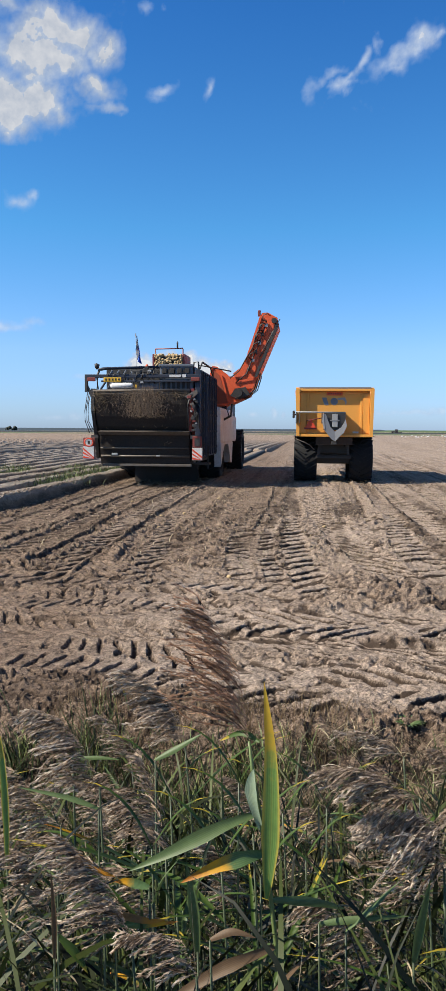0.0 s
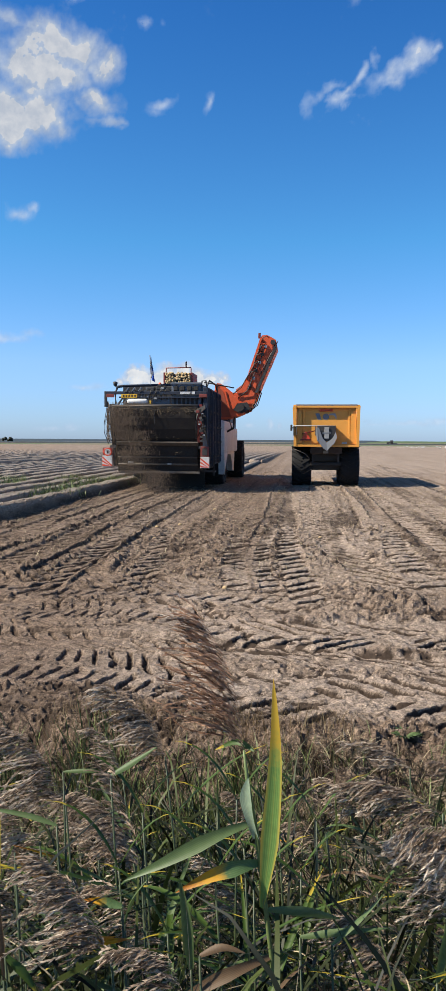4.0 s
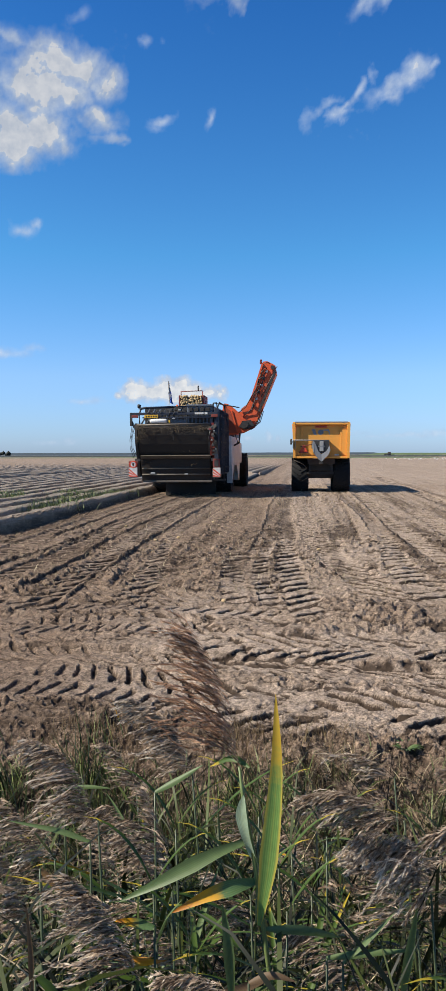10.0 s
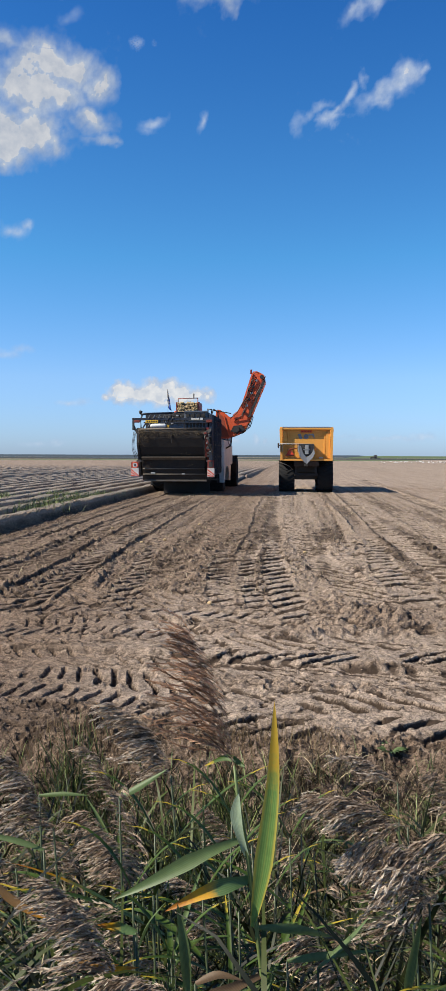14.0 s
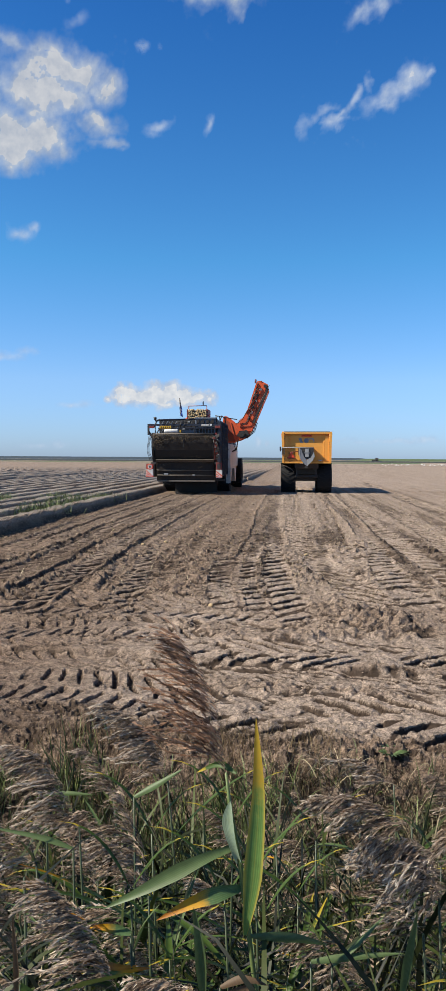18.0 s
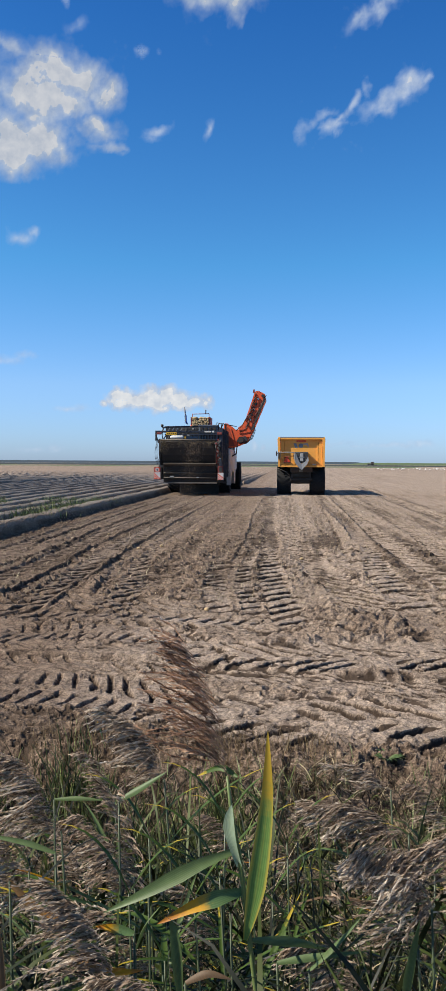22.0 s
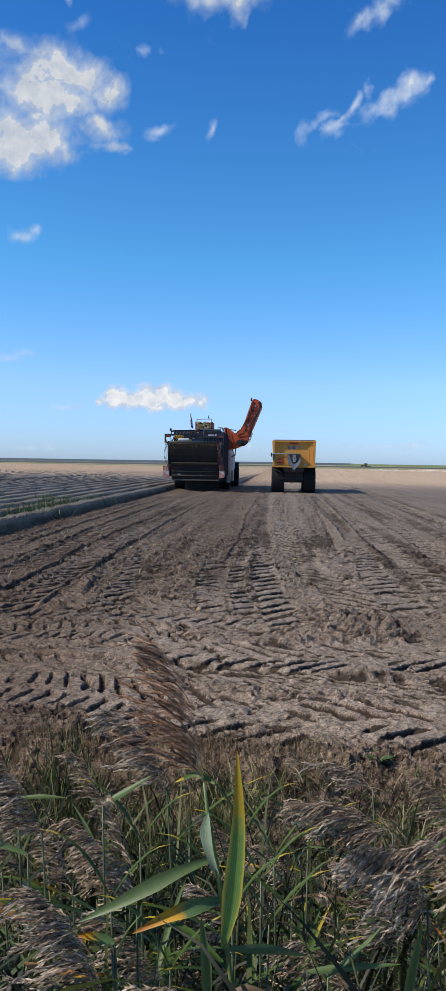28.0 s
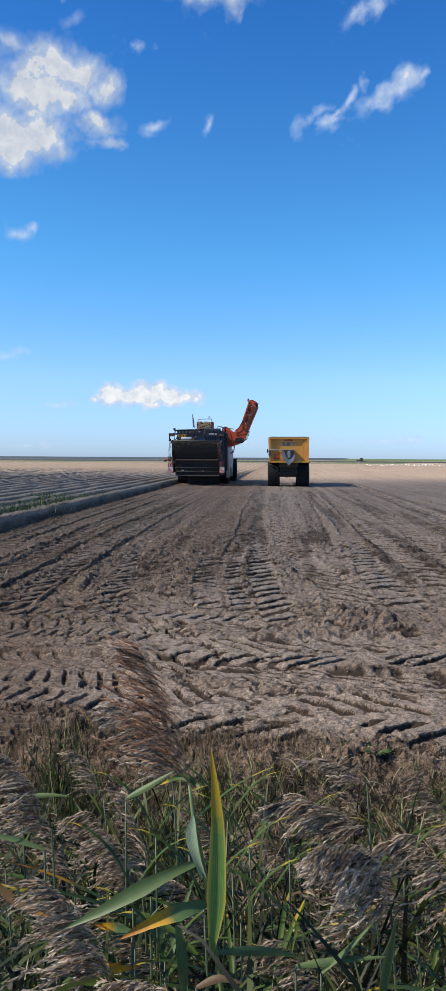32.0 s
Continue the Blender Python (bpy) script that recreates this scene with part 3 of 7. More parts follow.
def field_height(X, Y):
    dry = np.full(X.shape, 0.35)
    H = 0.05 * (fbm(X * 0.7, Y * 0.7, 3, 11) - 0.5) + 0.035 * (fbm(X * 4, Y * 4, 4, 21, 0.6) - 0.5)
    clods = np.clip(fbm(X * 11, Y * 11, 3, 31, 0.65) - 0.52, 0, 1)
    loose = smooth(0.3, 0.7, 0.5 * fbm(X * 0.9 + 40, Y * 0.6, 3, 41) + 0.5 * fbm(X * 3.2, Y * 0.22, 3, 44))
    # faint lines along the rows on the lifted land
    H = H + (0.018 * (vnoise(X * 5.5, Y * 0.08, 51) - 0.5) + 0.045 * (vnoise(X * 3.1 + 0.5 * fbm(X, Y * 0.4, 2, 58), Y * 0.04, 52) - 0.5)) * smooth(9, 12, Y)
    dry = dry + 0.4 * smooth(-1.8, 0.4, X) * smooth(8, 11, Y)
    dry = dry + 0.5 * (vnoise(X * 2.2, Y * 0.05, 57) - 0.5) * smooth(8, 12, Y)
    dry = np.maximum(dry, 0.5 * smooth(45, 65, Y))
    tracks = (
        # prints of the harvester's wheels between its thrown-up shoulders
        along_track(X, Y, (8.3, 8.7, 9.5, 11.2, 14, 19.5, 30, 60), (-3.1, -3.2, -3.18, -3.22, -3.4, -3.62, -3.75, -3.9), (0.5, 0.34, 0.26, 0.25, 0.24, 0.3, 0.36, 0.4), 0.012, 0.34, 0.042, -1.0, 8.5, 30, 0.4, 1),
        along_track(X, Y, (8.3, 9.5, 10.8, 13, 14.5, 20), (-2.15, -2.1, -2.2, -2.5, -2.65, -2.7), (0.32, 0.24, 0.22, 0.17, 0.1, 0.08), 0.012, 0.33, 0.042, -1.1, 8.9, 15, 0.5, 2),
        along_track(X, Y, (9, 11.2, 14.5, 18.5, 40), (-4.45, -4.35, -4.4, -4.55, -4.7), 0.2, 0.03, 0.36, 0.02, -0.8, 9.4, 34, 0.4, 3),
        along_track(X, Y, (9, 12, 16, 22, 40), (-5.6, -5.5, -5.6, -5.8, -6.0), 0.3, 0.03, 0.36, 0.018, -0.8, 9.4, 40, 0.4, 9),
        # prints of the dumper's wheels, fanning out from the headland
        along_track(X, Y, (8.6, 9.2, 11.4, 13.8, 16), (-0.75, -0.83, -1.08, -1.23, -1.3), (0.16, 0.18, 0.17, 0.12, 0.08), 0.01, 0.36, 0.036, -0.8, 8.9, 14.2, 0.3, 4),
        along_track(X, Y, (8.6, 9.3, 10.7, 12.5, 14.4, 18), (-0.36, -0.41, -0.6, -0.68, -0.66, -0.6), (0.14, 0.13, 0.13, 0.12, 0.1, 0.06), 0.01, 0.36, 0.042, -0.9, 8.9, 14.6, 0.25, 14),
        along_track(X, Y, (8.0, 8.3, 9.55, 11.05, 13.5, 15.8, 20, 40), (0.1, 0.09, -0.03, -0.18, -0.3, -0.36, -0.4, -0.45), (0.24, 0.22, 0.22, 0.2, 0.2, 0.15, 0.1, 0.08), 0.01, 0.4, 0.05, -0.95, 8.2, 15.6, 0.3, 5),
        along_track(X, Y, (8.6, 9.55, 11.15, 14.05, 17.5, 29.8, 45), (1.3, 1.03, 0.76, 0.4, 0.13, -0.08, -0.1), (0.28, 0.27, 0.28, 0.27, 0.22, 0.17, 0.16), 0.01, 0.33, 0.032, 1.3, 9.2, 40, 0.5, 6),
        along_track(X, Y, (9, 9.75, 10.7, 12.55, 15.2, 18), (1.7, 1.58, 1.53, 1.53, 1.7, 1.85), (0.3, 0.28, 0.25, 0.24, 0.2, 0.1), 0.01, 0.38, 0.042, -0.6, 9.2, 16, 0.4, 7),
        along_track(X, Y, (9, 11, 13, 16, 20.8, 32.5, 60), (2.6, 2.45, 2.4, 2.33, 2.3, 2.45, 2.6), (0.3, 0.3, 0.27, 0.25, 0.27, 0.2, 0.2), 0.01, 0.42, 0.036, 0.8, 9.6, 34, 0.4, 8),
        along_track(X, Y, (12, 16, 19.5, 23.8, 40), (3.0, 3.15, 3.33, 3.35, 3.3), 0.22, 0.01, 0.42, 0.036, 0.8, 12, 32, 0.4, 10),
        along_track(X, Y, (8, 15, 25, 60), (4.2, 4.6, 5.0, 5.6), 0.35, 0.03, 0.4, 0.02, -0.6, 12, 60, 0.4, 11),
        # the headland, driven along across the rows
        cross_track(X, Y, (-5, -2.3, -1.75, -1.25, -0.65, -0.05, 0.8, 1.45, 4), (7.5, 7.8, 7.9, 7.6, 7.0, 6.95, 7.1, 7.2, 7.3), 0.5, 0.04, (0.16, 0.16, 0.16, 0.17, 0.24, 0.28, 0.28, 0.28, 0.28), 0.042, (0.2, 0.25, 0.25, 0.3, 0.8, 1.2, 1.4, 1.4, 1.4), -9, 9, True, 13),
        cross_track(X, Y, (-5, -2.2, -1.8, -1.25, -0.7, -0.25, 0.2, 1.1, 4), (5.7, 5.85, 5.85, 5.7, 5.35, 5.25, 5.2, 5.25, 5.2), 0.5, 0.04, (0.16, 0.16, 0.16, 0.17, 0.24, 0.28, 0.29, 0.29, 0.29), 0.046, (0.1, 0.12, 0.18, 0.3, 0.7, 1.0, 1.05, 1.1, 1.1), -9, 9, True, 17),
        cross_track(X, Y, (-6, -3, -1.5, 0, 1, 4), (8.9, 8.6, 8.5, 8.2, 8.0, 7.9), 0.34, 0.04, 0.2, 0.045, -0.5, -9, -0.3, True, 19),
        cross_track(X, Y, (-6, -3, -1.8, -1.0, -0.4, 4), (6.9, 7.0, 6.9, 6.6, 6.3, 6.1), 0.34, 0.02, 0.17, 0.045, 0.6, -9, -0.6, False, 37),
        cross_track(X, Y, (-6, -3.2, -2.2, -1.2, 4), (9.9, 9.5, 9.3, 9.1, 8.9), 0.42, 0.02, 0.21, 0.045, 0.9, -9, -1.1, False, 41),
        cross_track(X, Y, (-6, -2.5, -1, 0.5, 2), (6.7, 6.62, 6.5, 6.12, 6.05), 0.3, 0.045, 0.25, 0.018, 2.2, -9, 9, False, 23),
    )
    # gathers moist soil and painted groove shade from all tracks
    press, damp_shade = np.zeros(X.shape), np.zeros(X.shape)
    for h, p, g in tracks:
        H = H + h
        press, damp_shade = np.maximum(press, p), np.maximum(damp_shade, g)
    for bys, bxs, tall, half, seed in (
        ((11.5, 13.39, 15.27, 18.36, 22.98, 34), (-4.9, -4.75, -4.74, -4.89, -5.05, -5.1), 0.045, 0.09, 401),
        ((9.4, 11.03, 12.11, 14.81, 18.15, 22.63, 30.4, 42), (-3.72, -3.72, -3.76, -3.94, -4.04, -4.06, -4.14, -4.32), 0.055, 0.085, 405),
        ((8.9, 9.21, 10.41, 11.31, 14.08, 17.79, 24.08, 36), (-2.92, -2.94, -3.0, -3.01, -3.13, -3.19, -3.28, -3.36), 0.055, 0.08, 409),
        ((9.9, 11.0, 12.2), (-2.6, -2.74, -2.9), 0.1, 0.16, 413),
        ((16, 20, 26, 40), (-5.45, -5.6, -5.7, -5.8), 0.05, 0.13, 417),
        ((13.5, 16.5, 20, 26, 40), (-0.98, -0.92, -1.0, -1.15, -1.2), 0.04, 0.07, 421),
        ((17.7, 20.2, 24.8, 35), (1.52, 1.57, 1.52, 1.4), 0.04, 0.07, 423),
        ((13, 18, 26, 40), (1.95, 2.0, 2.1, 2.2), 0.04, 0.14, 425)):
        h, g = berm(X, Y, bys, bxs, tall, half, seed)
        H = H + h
        # the flank's shade goes into the soil colour
        damp_shade = np.maximum(damp_shade, 0.62 * g)
    # the sharp near lip of the upper lane, its overhang's shade put into colour
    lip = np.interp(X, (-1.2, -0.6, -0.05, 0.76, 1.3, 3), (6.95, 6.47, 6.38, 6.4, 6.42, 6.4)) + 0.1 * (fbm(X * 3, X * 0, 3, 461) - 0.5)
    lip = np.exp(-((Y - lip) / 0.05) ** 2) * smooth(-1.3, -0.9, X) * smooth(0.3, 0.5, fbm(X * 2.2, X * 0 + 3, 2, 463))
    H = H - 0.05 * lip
    damp_shade = np.maximum(damp_shade, lip)
    PRESSED[0] = press
    # seams left by the lifting shares, running with the rows
    seam = 1 - smooth(0.03, 0.085, np.abs(vnoise(X * 2.6 + 0.25 * fbm(X * 2, Y * 0.9, 3, 441), Y * 0.03, 443) - 0.5))
    seam = seam * smooth(13, 17, Y) * (1 - smooth(40, 75, Y)) * (0.35 + 0.9 * fbm(X * 3, Y * 1.3, 3, 445)) * (1 - press)
    H = H - 0.02 * seam
    damp_shade = np.maximum(damp_shade, 0.6 * np.clip(seam, 0, 1))
    streak = smooth(0.5, 0.72, fbm(X * 3.6, Y * 0.07, 3, 431)) * smooth(9.5, 12, Y) * (1 - 0.6 * smooth(30, 60, Y))
    damp_shade = np.maximum(damp_shade, 0.55 * streak * (0.4 + 0.9 * fbm(X * 6, Y * 2, 2, 433)))
    dry = dry - 0.36 * (1 - smooth(-3.8, -0.3, X)) - 0.3 * (1 - smooth(-0.42, -0.12, X / np.maximum(Y, 1.0))) * (1 - smooth(9.5, 13, Y))
    head = 1 - smooth(8.0, 9.5, Y)
    near = 1 - smooth(14, 22, Y)
    H = H + near * (0.03 * (fbm(X * 9, Y * 9, 4, 97, 0.7) - 0.5) * (1 - 0.75 * press) + 0.017 * (fbm(X * 22, Y * 22, 2, 99, 0.7) - 0.5) * (1 - 0.65 * press))
    dry = np.clip(dry + 0.62 * press * (0.22 + 0.78 * smooth(-2.4, 0.4, X)) + 0.12 * head * smooth(-2.6, -0.2, X), 0, 1)
    dry = np.clip(dry - 0.17 * loose * (1 - press) * (1 - 0.5 * smooth(14, 30, Y)), 0, 1)
    # pits coloured dark for the shaded sides of clods
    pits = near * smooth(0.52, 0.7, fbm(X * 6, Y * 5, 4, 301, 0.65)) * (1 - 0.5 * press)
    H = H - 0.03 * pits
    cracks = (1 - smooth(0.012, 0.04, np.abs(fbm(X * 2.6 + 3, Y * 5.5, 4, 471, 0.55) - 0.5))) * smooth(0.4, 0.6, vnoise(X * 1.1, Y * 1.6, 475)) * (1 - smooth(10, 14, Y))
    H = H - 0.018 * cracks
    wet_shade = np.clip(damp_shade + 0.75 * pits + 0.8 * cracks, 0, 1)
    dry = np.clip(dry * (1 - damp_shade) * (1 - 0.8 * pits), 0, 1)
    crumbs = near * (clods_on(X, Y, 0.12, 201, 0.45) * 0.06 * smooth(0.3, 0.7, loose) * (1 - 0.8 * press) + clods_on(X, Y, 0.055, 211, 0.6) * 0.03 * (0.35 + 0.65 * loose) * (1 - 0.6 * press))
    H = H + crumbs
    dry = np.clip(dry + 3.0 * crumbs, 0, 1)
    H = H + clods * (0.12 * loose + 0.04) * (1 - 0.75 * press) * (1 - 0.6 * smooth(20, 45, Y))
    # heaps where the prints meet the headland
    for hx, hy, hr, hh in ((-1.5, 9.9, 0.45, 0.12), (-1.3, 10.6, 0.3, 0.12), (1.0, 8.3, 0.5, 0.1), (-3.9, 9.6, 0.5, 0.1), (0.35, 8.8, 0.25, 0.08)):
        bump_h = np.exp(-(((X - hx) / hr) ** 2 + ((Y - hy) / (hr * 0.7)) ** 2))
        H = H + bump_h * 0.8 * hh * (0.5 + fbm(X * 9, Y * 9, 3, 61))
        dry = dry * (1 - 0.6 * bump_h)
    # standing ridges, unlifted
    crook = 0.09 * (fbm(X * 0.2, Y * 0.35, 3, 77) - 0.5) * (1 - smooth(30, 60, Y)) * (1 - smooth(20, 45, np.abs(Y)))
    left = (1 - smooth(EDGE - 0.2, EDGE - 0.02, X + crook + 0.012 * (Y - 15))) * smooth(9.0, 10.0, Y)
    ahead = smooth(62.0, 62.6, Y) * (1 - smooth(-3.42, -3.36, X))
    u = (X + crook + 0.012 * np.minimum(Y - 15, 40) - EDGE) / ROW
    u = u - np.floor(u)
    top = 0.29 * ridge_profile(u) * (0.86 + 0.28 * fbm(X * 1.2, Y * 0.8, 3, 78)) + 0.035 * (fbm(X * 5, Y * 3, 3, 71) - 0.4)
    # wheel lane of the sprayer
    lane = np.exp(-((X + 20.0) / 0.5) ** 2) + np.exp(-((X + 21.8) / 0.4) ** 2)
    top = (top * (1 - np.clip(lane, 0, 1)) - 0.1 * lane) * (1 - smooth(60, 170, Y))
    sown = np.maximum(left, ahead)
    H = H * (1 - sown) + (top + 0.02) * sown
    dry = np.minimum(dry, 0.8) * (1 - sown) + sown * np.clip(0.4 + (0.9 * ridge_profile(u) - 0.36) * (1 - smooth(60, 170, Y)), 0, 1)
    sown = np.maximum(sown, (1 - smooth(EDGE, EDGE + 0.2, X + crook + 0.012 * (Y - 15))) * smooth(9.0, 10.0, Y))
    # furrows darkened for moist soil, and the flanks' shade put into colour
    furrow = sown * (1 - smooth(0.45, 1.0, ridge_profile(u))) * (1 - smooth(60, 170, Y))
    # the verge on the near side of the ditch is smooth
    calm = smooth(1.2, 2.8, Y)
    H, dry, wet_shade = H * calm, dry * calm + 0.4 * (1 - calm), wet_shade * calm
    # the field's edge falls into the ditch before the camera
    bank = 1 - smooth(3.3, 4.55, Y + 0.35 * (fbm(X * 1.5, Y * 1.5, 2, 81) - 0.5) + 0.14 * np.minimum(X, 2.0))
    H = H - 1.15 * bank * smooth(0.2, 1.2, Y) * 1.0
    dry = dry * (1 - 0.65 * bank)
    edge = np.exp(-((Y + 0.14 * np.minimum(X, 2.0) - 4.6) / 0.4) ** 2)
    H = H + edge * clods * 0.12
    dry = np.clip(dry - 0.4 * edge, 0, 1)
    wet_shade = np.maximum(wet_shade, (0.2 + 0.55 * fbm(X * 5, Y * 5, 3, 481)) * np.maximum(bank * smooth(0.2, 1.2, Y), 0.85 * edge * (1 - 0.8 * smooth(-0.6, 0.4, X))))
    flat = 1 - smooth(300, 500, np.hypot(X, Y))
    return H * flat, dry, np.maximum(wet_shade * (1 - sown), (0.3 + 0.5 * fbm(X * 3, Y * 1.5, 3, 451)) * furrow)


ys = steps([(-30, 0, 8, 0.5), (0, 3.0, 0.2, 0.1), (3.0, 4.0, 0.04, 0.0135), (4.0, 8, 0.0135, 0.0155), (8, 13, 0.0155, 0.024), (13, 18, 0.024, 0.05), (18, 36, 0.05, 0.16), (36, 90, 0.16, 0.7), (90, 200, 0.8, 3), (200, 300, 4, 12), (300, 4500, 30, 400)])
# the sheet fans out with the distance, fine where the rows are near
fan = steps([(-0.62, -0.47, 0.02, 0.004), (-0.47, 0.36, 0.0026, 0.0026), (0.36, 0.55, 0.004, 0.02)])
wing = np.array([0.0003, 0.001, 0.003, 0.008, 0.02, 0.05, 0.12, 0.3, 0.6, 1.0])
reach = np.maximum(ys, 4.0)[:, None]
GX = np.concatenate((-(0.62 * reach + (5200 - 0.62 * reach) * wing[None, ::-1]), fan[None] * reach, 0.55 * reach + (5200 - 0.55 * reach) * wing[None]), 1)
GY = np.repeat(ys[:, None], GX.shape[1], 1)
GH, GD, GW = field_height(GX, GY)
ground = tagged(grid_mesh("ground", GX, GY, GH, SOIL, {"dry": GD, "wet_shade": GW}, False), "lifted potato field of brown soil with tyre prints and ruts", "field", kind="structure")


def far_strip(name, material, y0, y1, x0, x1, h0, h1, label, seed, rough=0.3, step=12.0, kind="structure"):
    """A long low bank or band of growth far off, with an uneven crest."""
    n = int((x1 - x0) / step) + 1
    X = np.linspace(x0, x1, n)
    c = h0 + (h1 - h0) * fbm(X * 0.02, X * 0 + seed, 4, seed)
    c = np.where((X - x0 < 1) | (x1 - X < 1), 0.1, c)
    rows = [(y0, 0 * c - 0.2), (y0 + (y1 - y0) * 0.35, c * (1 - rough * vnoise(X * 0.11, X * 0, seed))), (y0 + (y1 - y0) * 0.6, c), (y1, 0 * c - 0.2)]
    return tagged(grid_mesh(name, np.stack([X] * 4), np.stack([0 * X + y for y, _ in rows]), np.stack([z for _, z in rows]), material, {}), label, name.split("_")[-1], kind=kind)


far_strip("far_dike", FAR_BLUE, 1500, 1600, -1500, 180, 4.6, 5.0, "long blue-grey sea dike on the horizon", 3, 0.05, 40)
far_strip("far_green_dike", FAR_GREEN, 1300, 1420, 100, 2200, 3.2, 3.8, "long green grass dike on the horizon", 4, 0.05, 40)
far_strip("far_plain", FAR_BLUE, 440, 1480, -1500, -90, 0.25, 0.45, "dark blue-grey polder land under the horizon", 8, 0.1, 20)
far_strip("far_meadow", FAR_GREEN, 560, 1000, -60, 1500, 0.3, 0.6, "green meadow beyond the field", 5, 0.1, 20)
far_strip("far_ditch_edge", FAR_DARK, 470, 500, -700, 1200, 0.55, 0.95, "dark reed edge of a far ditch", 6, 0.5, 6)
far_strip("far_verge", FAR_GREEN, 330, 352, -560, 60, 0.12, 0.5, "rough grass verge at the end of the field", 7, 0.6, 4)


# ---- the clouds ----
def cloud(name, az, el, wide, high, blobs, material, label, seed, far=2600.0, n=110, fibre=1.0):
    """A cloud far off: density from soft blobs (u, v, ru, rv, turn, weight) in degrees about its middle, broken by noise."""
    r, c = max(24, int(n * high / wide)), n
    U, V = np.meshgrid(np.linspace(-wide / 2, wide / 2, c), np.linspace(-high / 2, high / 2, r))
    d = np.zeros(U.shape)
    warp = min(1.1, 0.16 * high)
    wu = U + warp * (fbm(U * 1.1 + seed, V * 1.1, 5, seed) - 0.5)
    wv = V + warp * (fbm(U * 1.1, V * 1.1 + seed, 5, seed + 5) - 0.5)
    for bu, bv, ru, rv, turn, k in blobs:
        c_, s_ = math.cos(radians(turn)), math.sin(radians(turn))
        du, dv = (wu - bu) * c_ + (wv - bv) * s_, (wv - bv) * c_ - (wu - bu) * s_
        d = np.maximum(d, k * np.exp(-((du / (1.25 * ru)) ** 2 + (dv / (1.25 * rv)) ** 2)))
    d = d + 0.5 * (fbm(U * 1.3 * fibre, V * 1.3, 5, seed + 9, 0.6) - 0.5) * np.clip(d * 2.5, 0, 1)
    rim = smooth(0, 0.12, (wide / 2 - np.abs(U)) / wide) * smooth(0, 0.12, (high / 2 - np.abs(V)) / high)
    d = d * rim - 0.35 * (1 - rim)
    A, E = np.radians(az + U), np.radians(el + V)
    return tagged(grid_mesh(name, far * np.sin(A) * np.cos(E), far * np.cos(A) * np.cos(E), far * np.sin(E) + 1.78, material, {"dens": d}), label, "cloud", kind="structure")


PUFF = cloud_material("cloud_puff", 0.39, 0.44, 1.4, 0.88, 0.008)
LOW = cloud_material("cloud_low", 0.46, 0.68, 0.95, 0.95, 0.011)
WISP = cloud_material("cloud_wisp", 0.47, 0.42, 1.3, 0.8, 0.01)
FAINT = cloud_material("cloud_faint", 0.49, 0.5, 1.6, 0.6, 0.01)
CLOUDS = []
CLOUDS.append((cloud("cloud", -18.91, 24.12, 13, 12, [(-0.22, 2.30, 1.77, 1.04, 0, 0.78), (1.68, 1.78, 2.04, 1.11, 0, 0.80), (3.72, 1.19, 1.33, 0.89, 20, 0.72), (-1.33, 0.74, 2.48, 1.78, 0, 0.80), (0.97, 0.30, 1.77, 0.74, 0, 0.68), (3.10, -0.96, 1.50, 0.56, -5, 0.66), (-3.32, -2.41, 1.95, 1.78, 0, 0.90), (-1.15, -2.00, 2.04, 1.26, 0, 0.82), (0.35, -2.37, 0.66, 0.93, 0, 0.64), (4.07, -2.04, 1.50, 0.30, 0, 0.52), (-3.01, 3.11, 1.15, 0.37, -15, 0.50), (-2.12, -4.15, 0.80, 0.67, 0, 0.48)], PUFF, "large ragged white cumulus cloud", 3, 2600.0, 120), 2.4))
CLOUDS.append((cloud("cloud", 4.07, 24.39, 12, 7, [(-4.56, -1.11, 0.88, 0.44, 20, 0.36), (-3.10, -0.48, 1.33, 0.26, 30, 0.36), (-1.64, -0.48, 1.42, 0.33, 38, 0.56), (-0.44, 0.56, 0.62, 0.37, 60, 0.55), (-1.99, -0.93, 0.88, 0.30, 5, 0.55), (0.44, 1.30, 0.27, 0.52, 10, 0.40), (2.65, 0.85, 1.95, 0.48, 25, 0.62), (3.45, 1.30, 1.15, 0.52, 12, 0.62), (1.77, 0.00, 0.88, 0.30, 20, 0.50), (4.51, 1.59, 0.62, 0.30, 0, 0.55)], WISP, "slanting wisps of white cloud", 7, 2600.0, 110), 1.75))
CLOUDS.append((cloud("cloud", -20.86, 15.97, 4, 3, [(-0.31, -0.19, 0.71, 0.33, 15, 0.50), (0.53, 0.33, 0.44, 0.26, 30, 0.48)], WISP, "small white scrap of cloud", 9, 2600.0, 50), 2.3))
CLOUDS.append((cloud("cloud", -11.34, 23.04, 4, 3, [(0.04, 0.11, 0.75, 0.30, 15, 0.50), (-0.31, -0.26, 0.44, 0.30, 0, 0.42)], WISP, "small white scrap of cloud", 12, 2600.0, 50), 1.8))
CLOUDS.append((cloud("cloud", -7.84, 23.42, 3, 3, [(0.09, 0.07, 0.18, 0.48, -25, 0.46)], WISP, "thin hook of white cloud", 14, 2600.0, 50), 2.4))
CLOUDS.append((cloud("cloud", -12.23, 27.91, 4, 3, [(0.00, 0.07, 0.44, 0.30, 0, 0.46)], WISP, "small white scrap of cloud", 15, 2600.0, 50), 1.8))
CLOUDS.append((cloud("cloud", -21.53, 7.42, 8, 3, [(-1.44, -0.14, 2.15, 0.38, 0, 0.50), (1.20, 0.33, 0.86, 0.29, 0, 0.40)], FAINT, "low flat white cloud", 17, 2600.0, 70), 1.5))
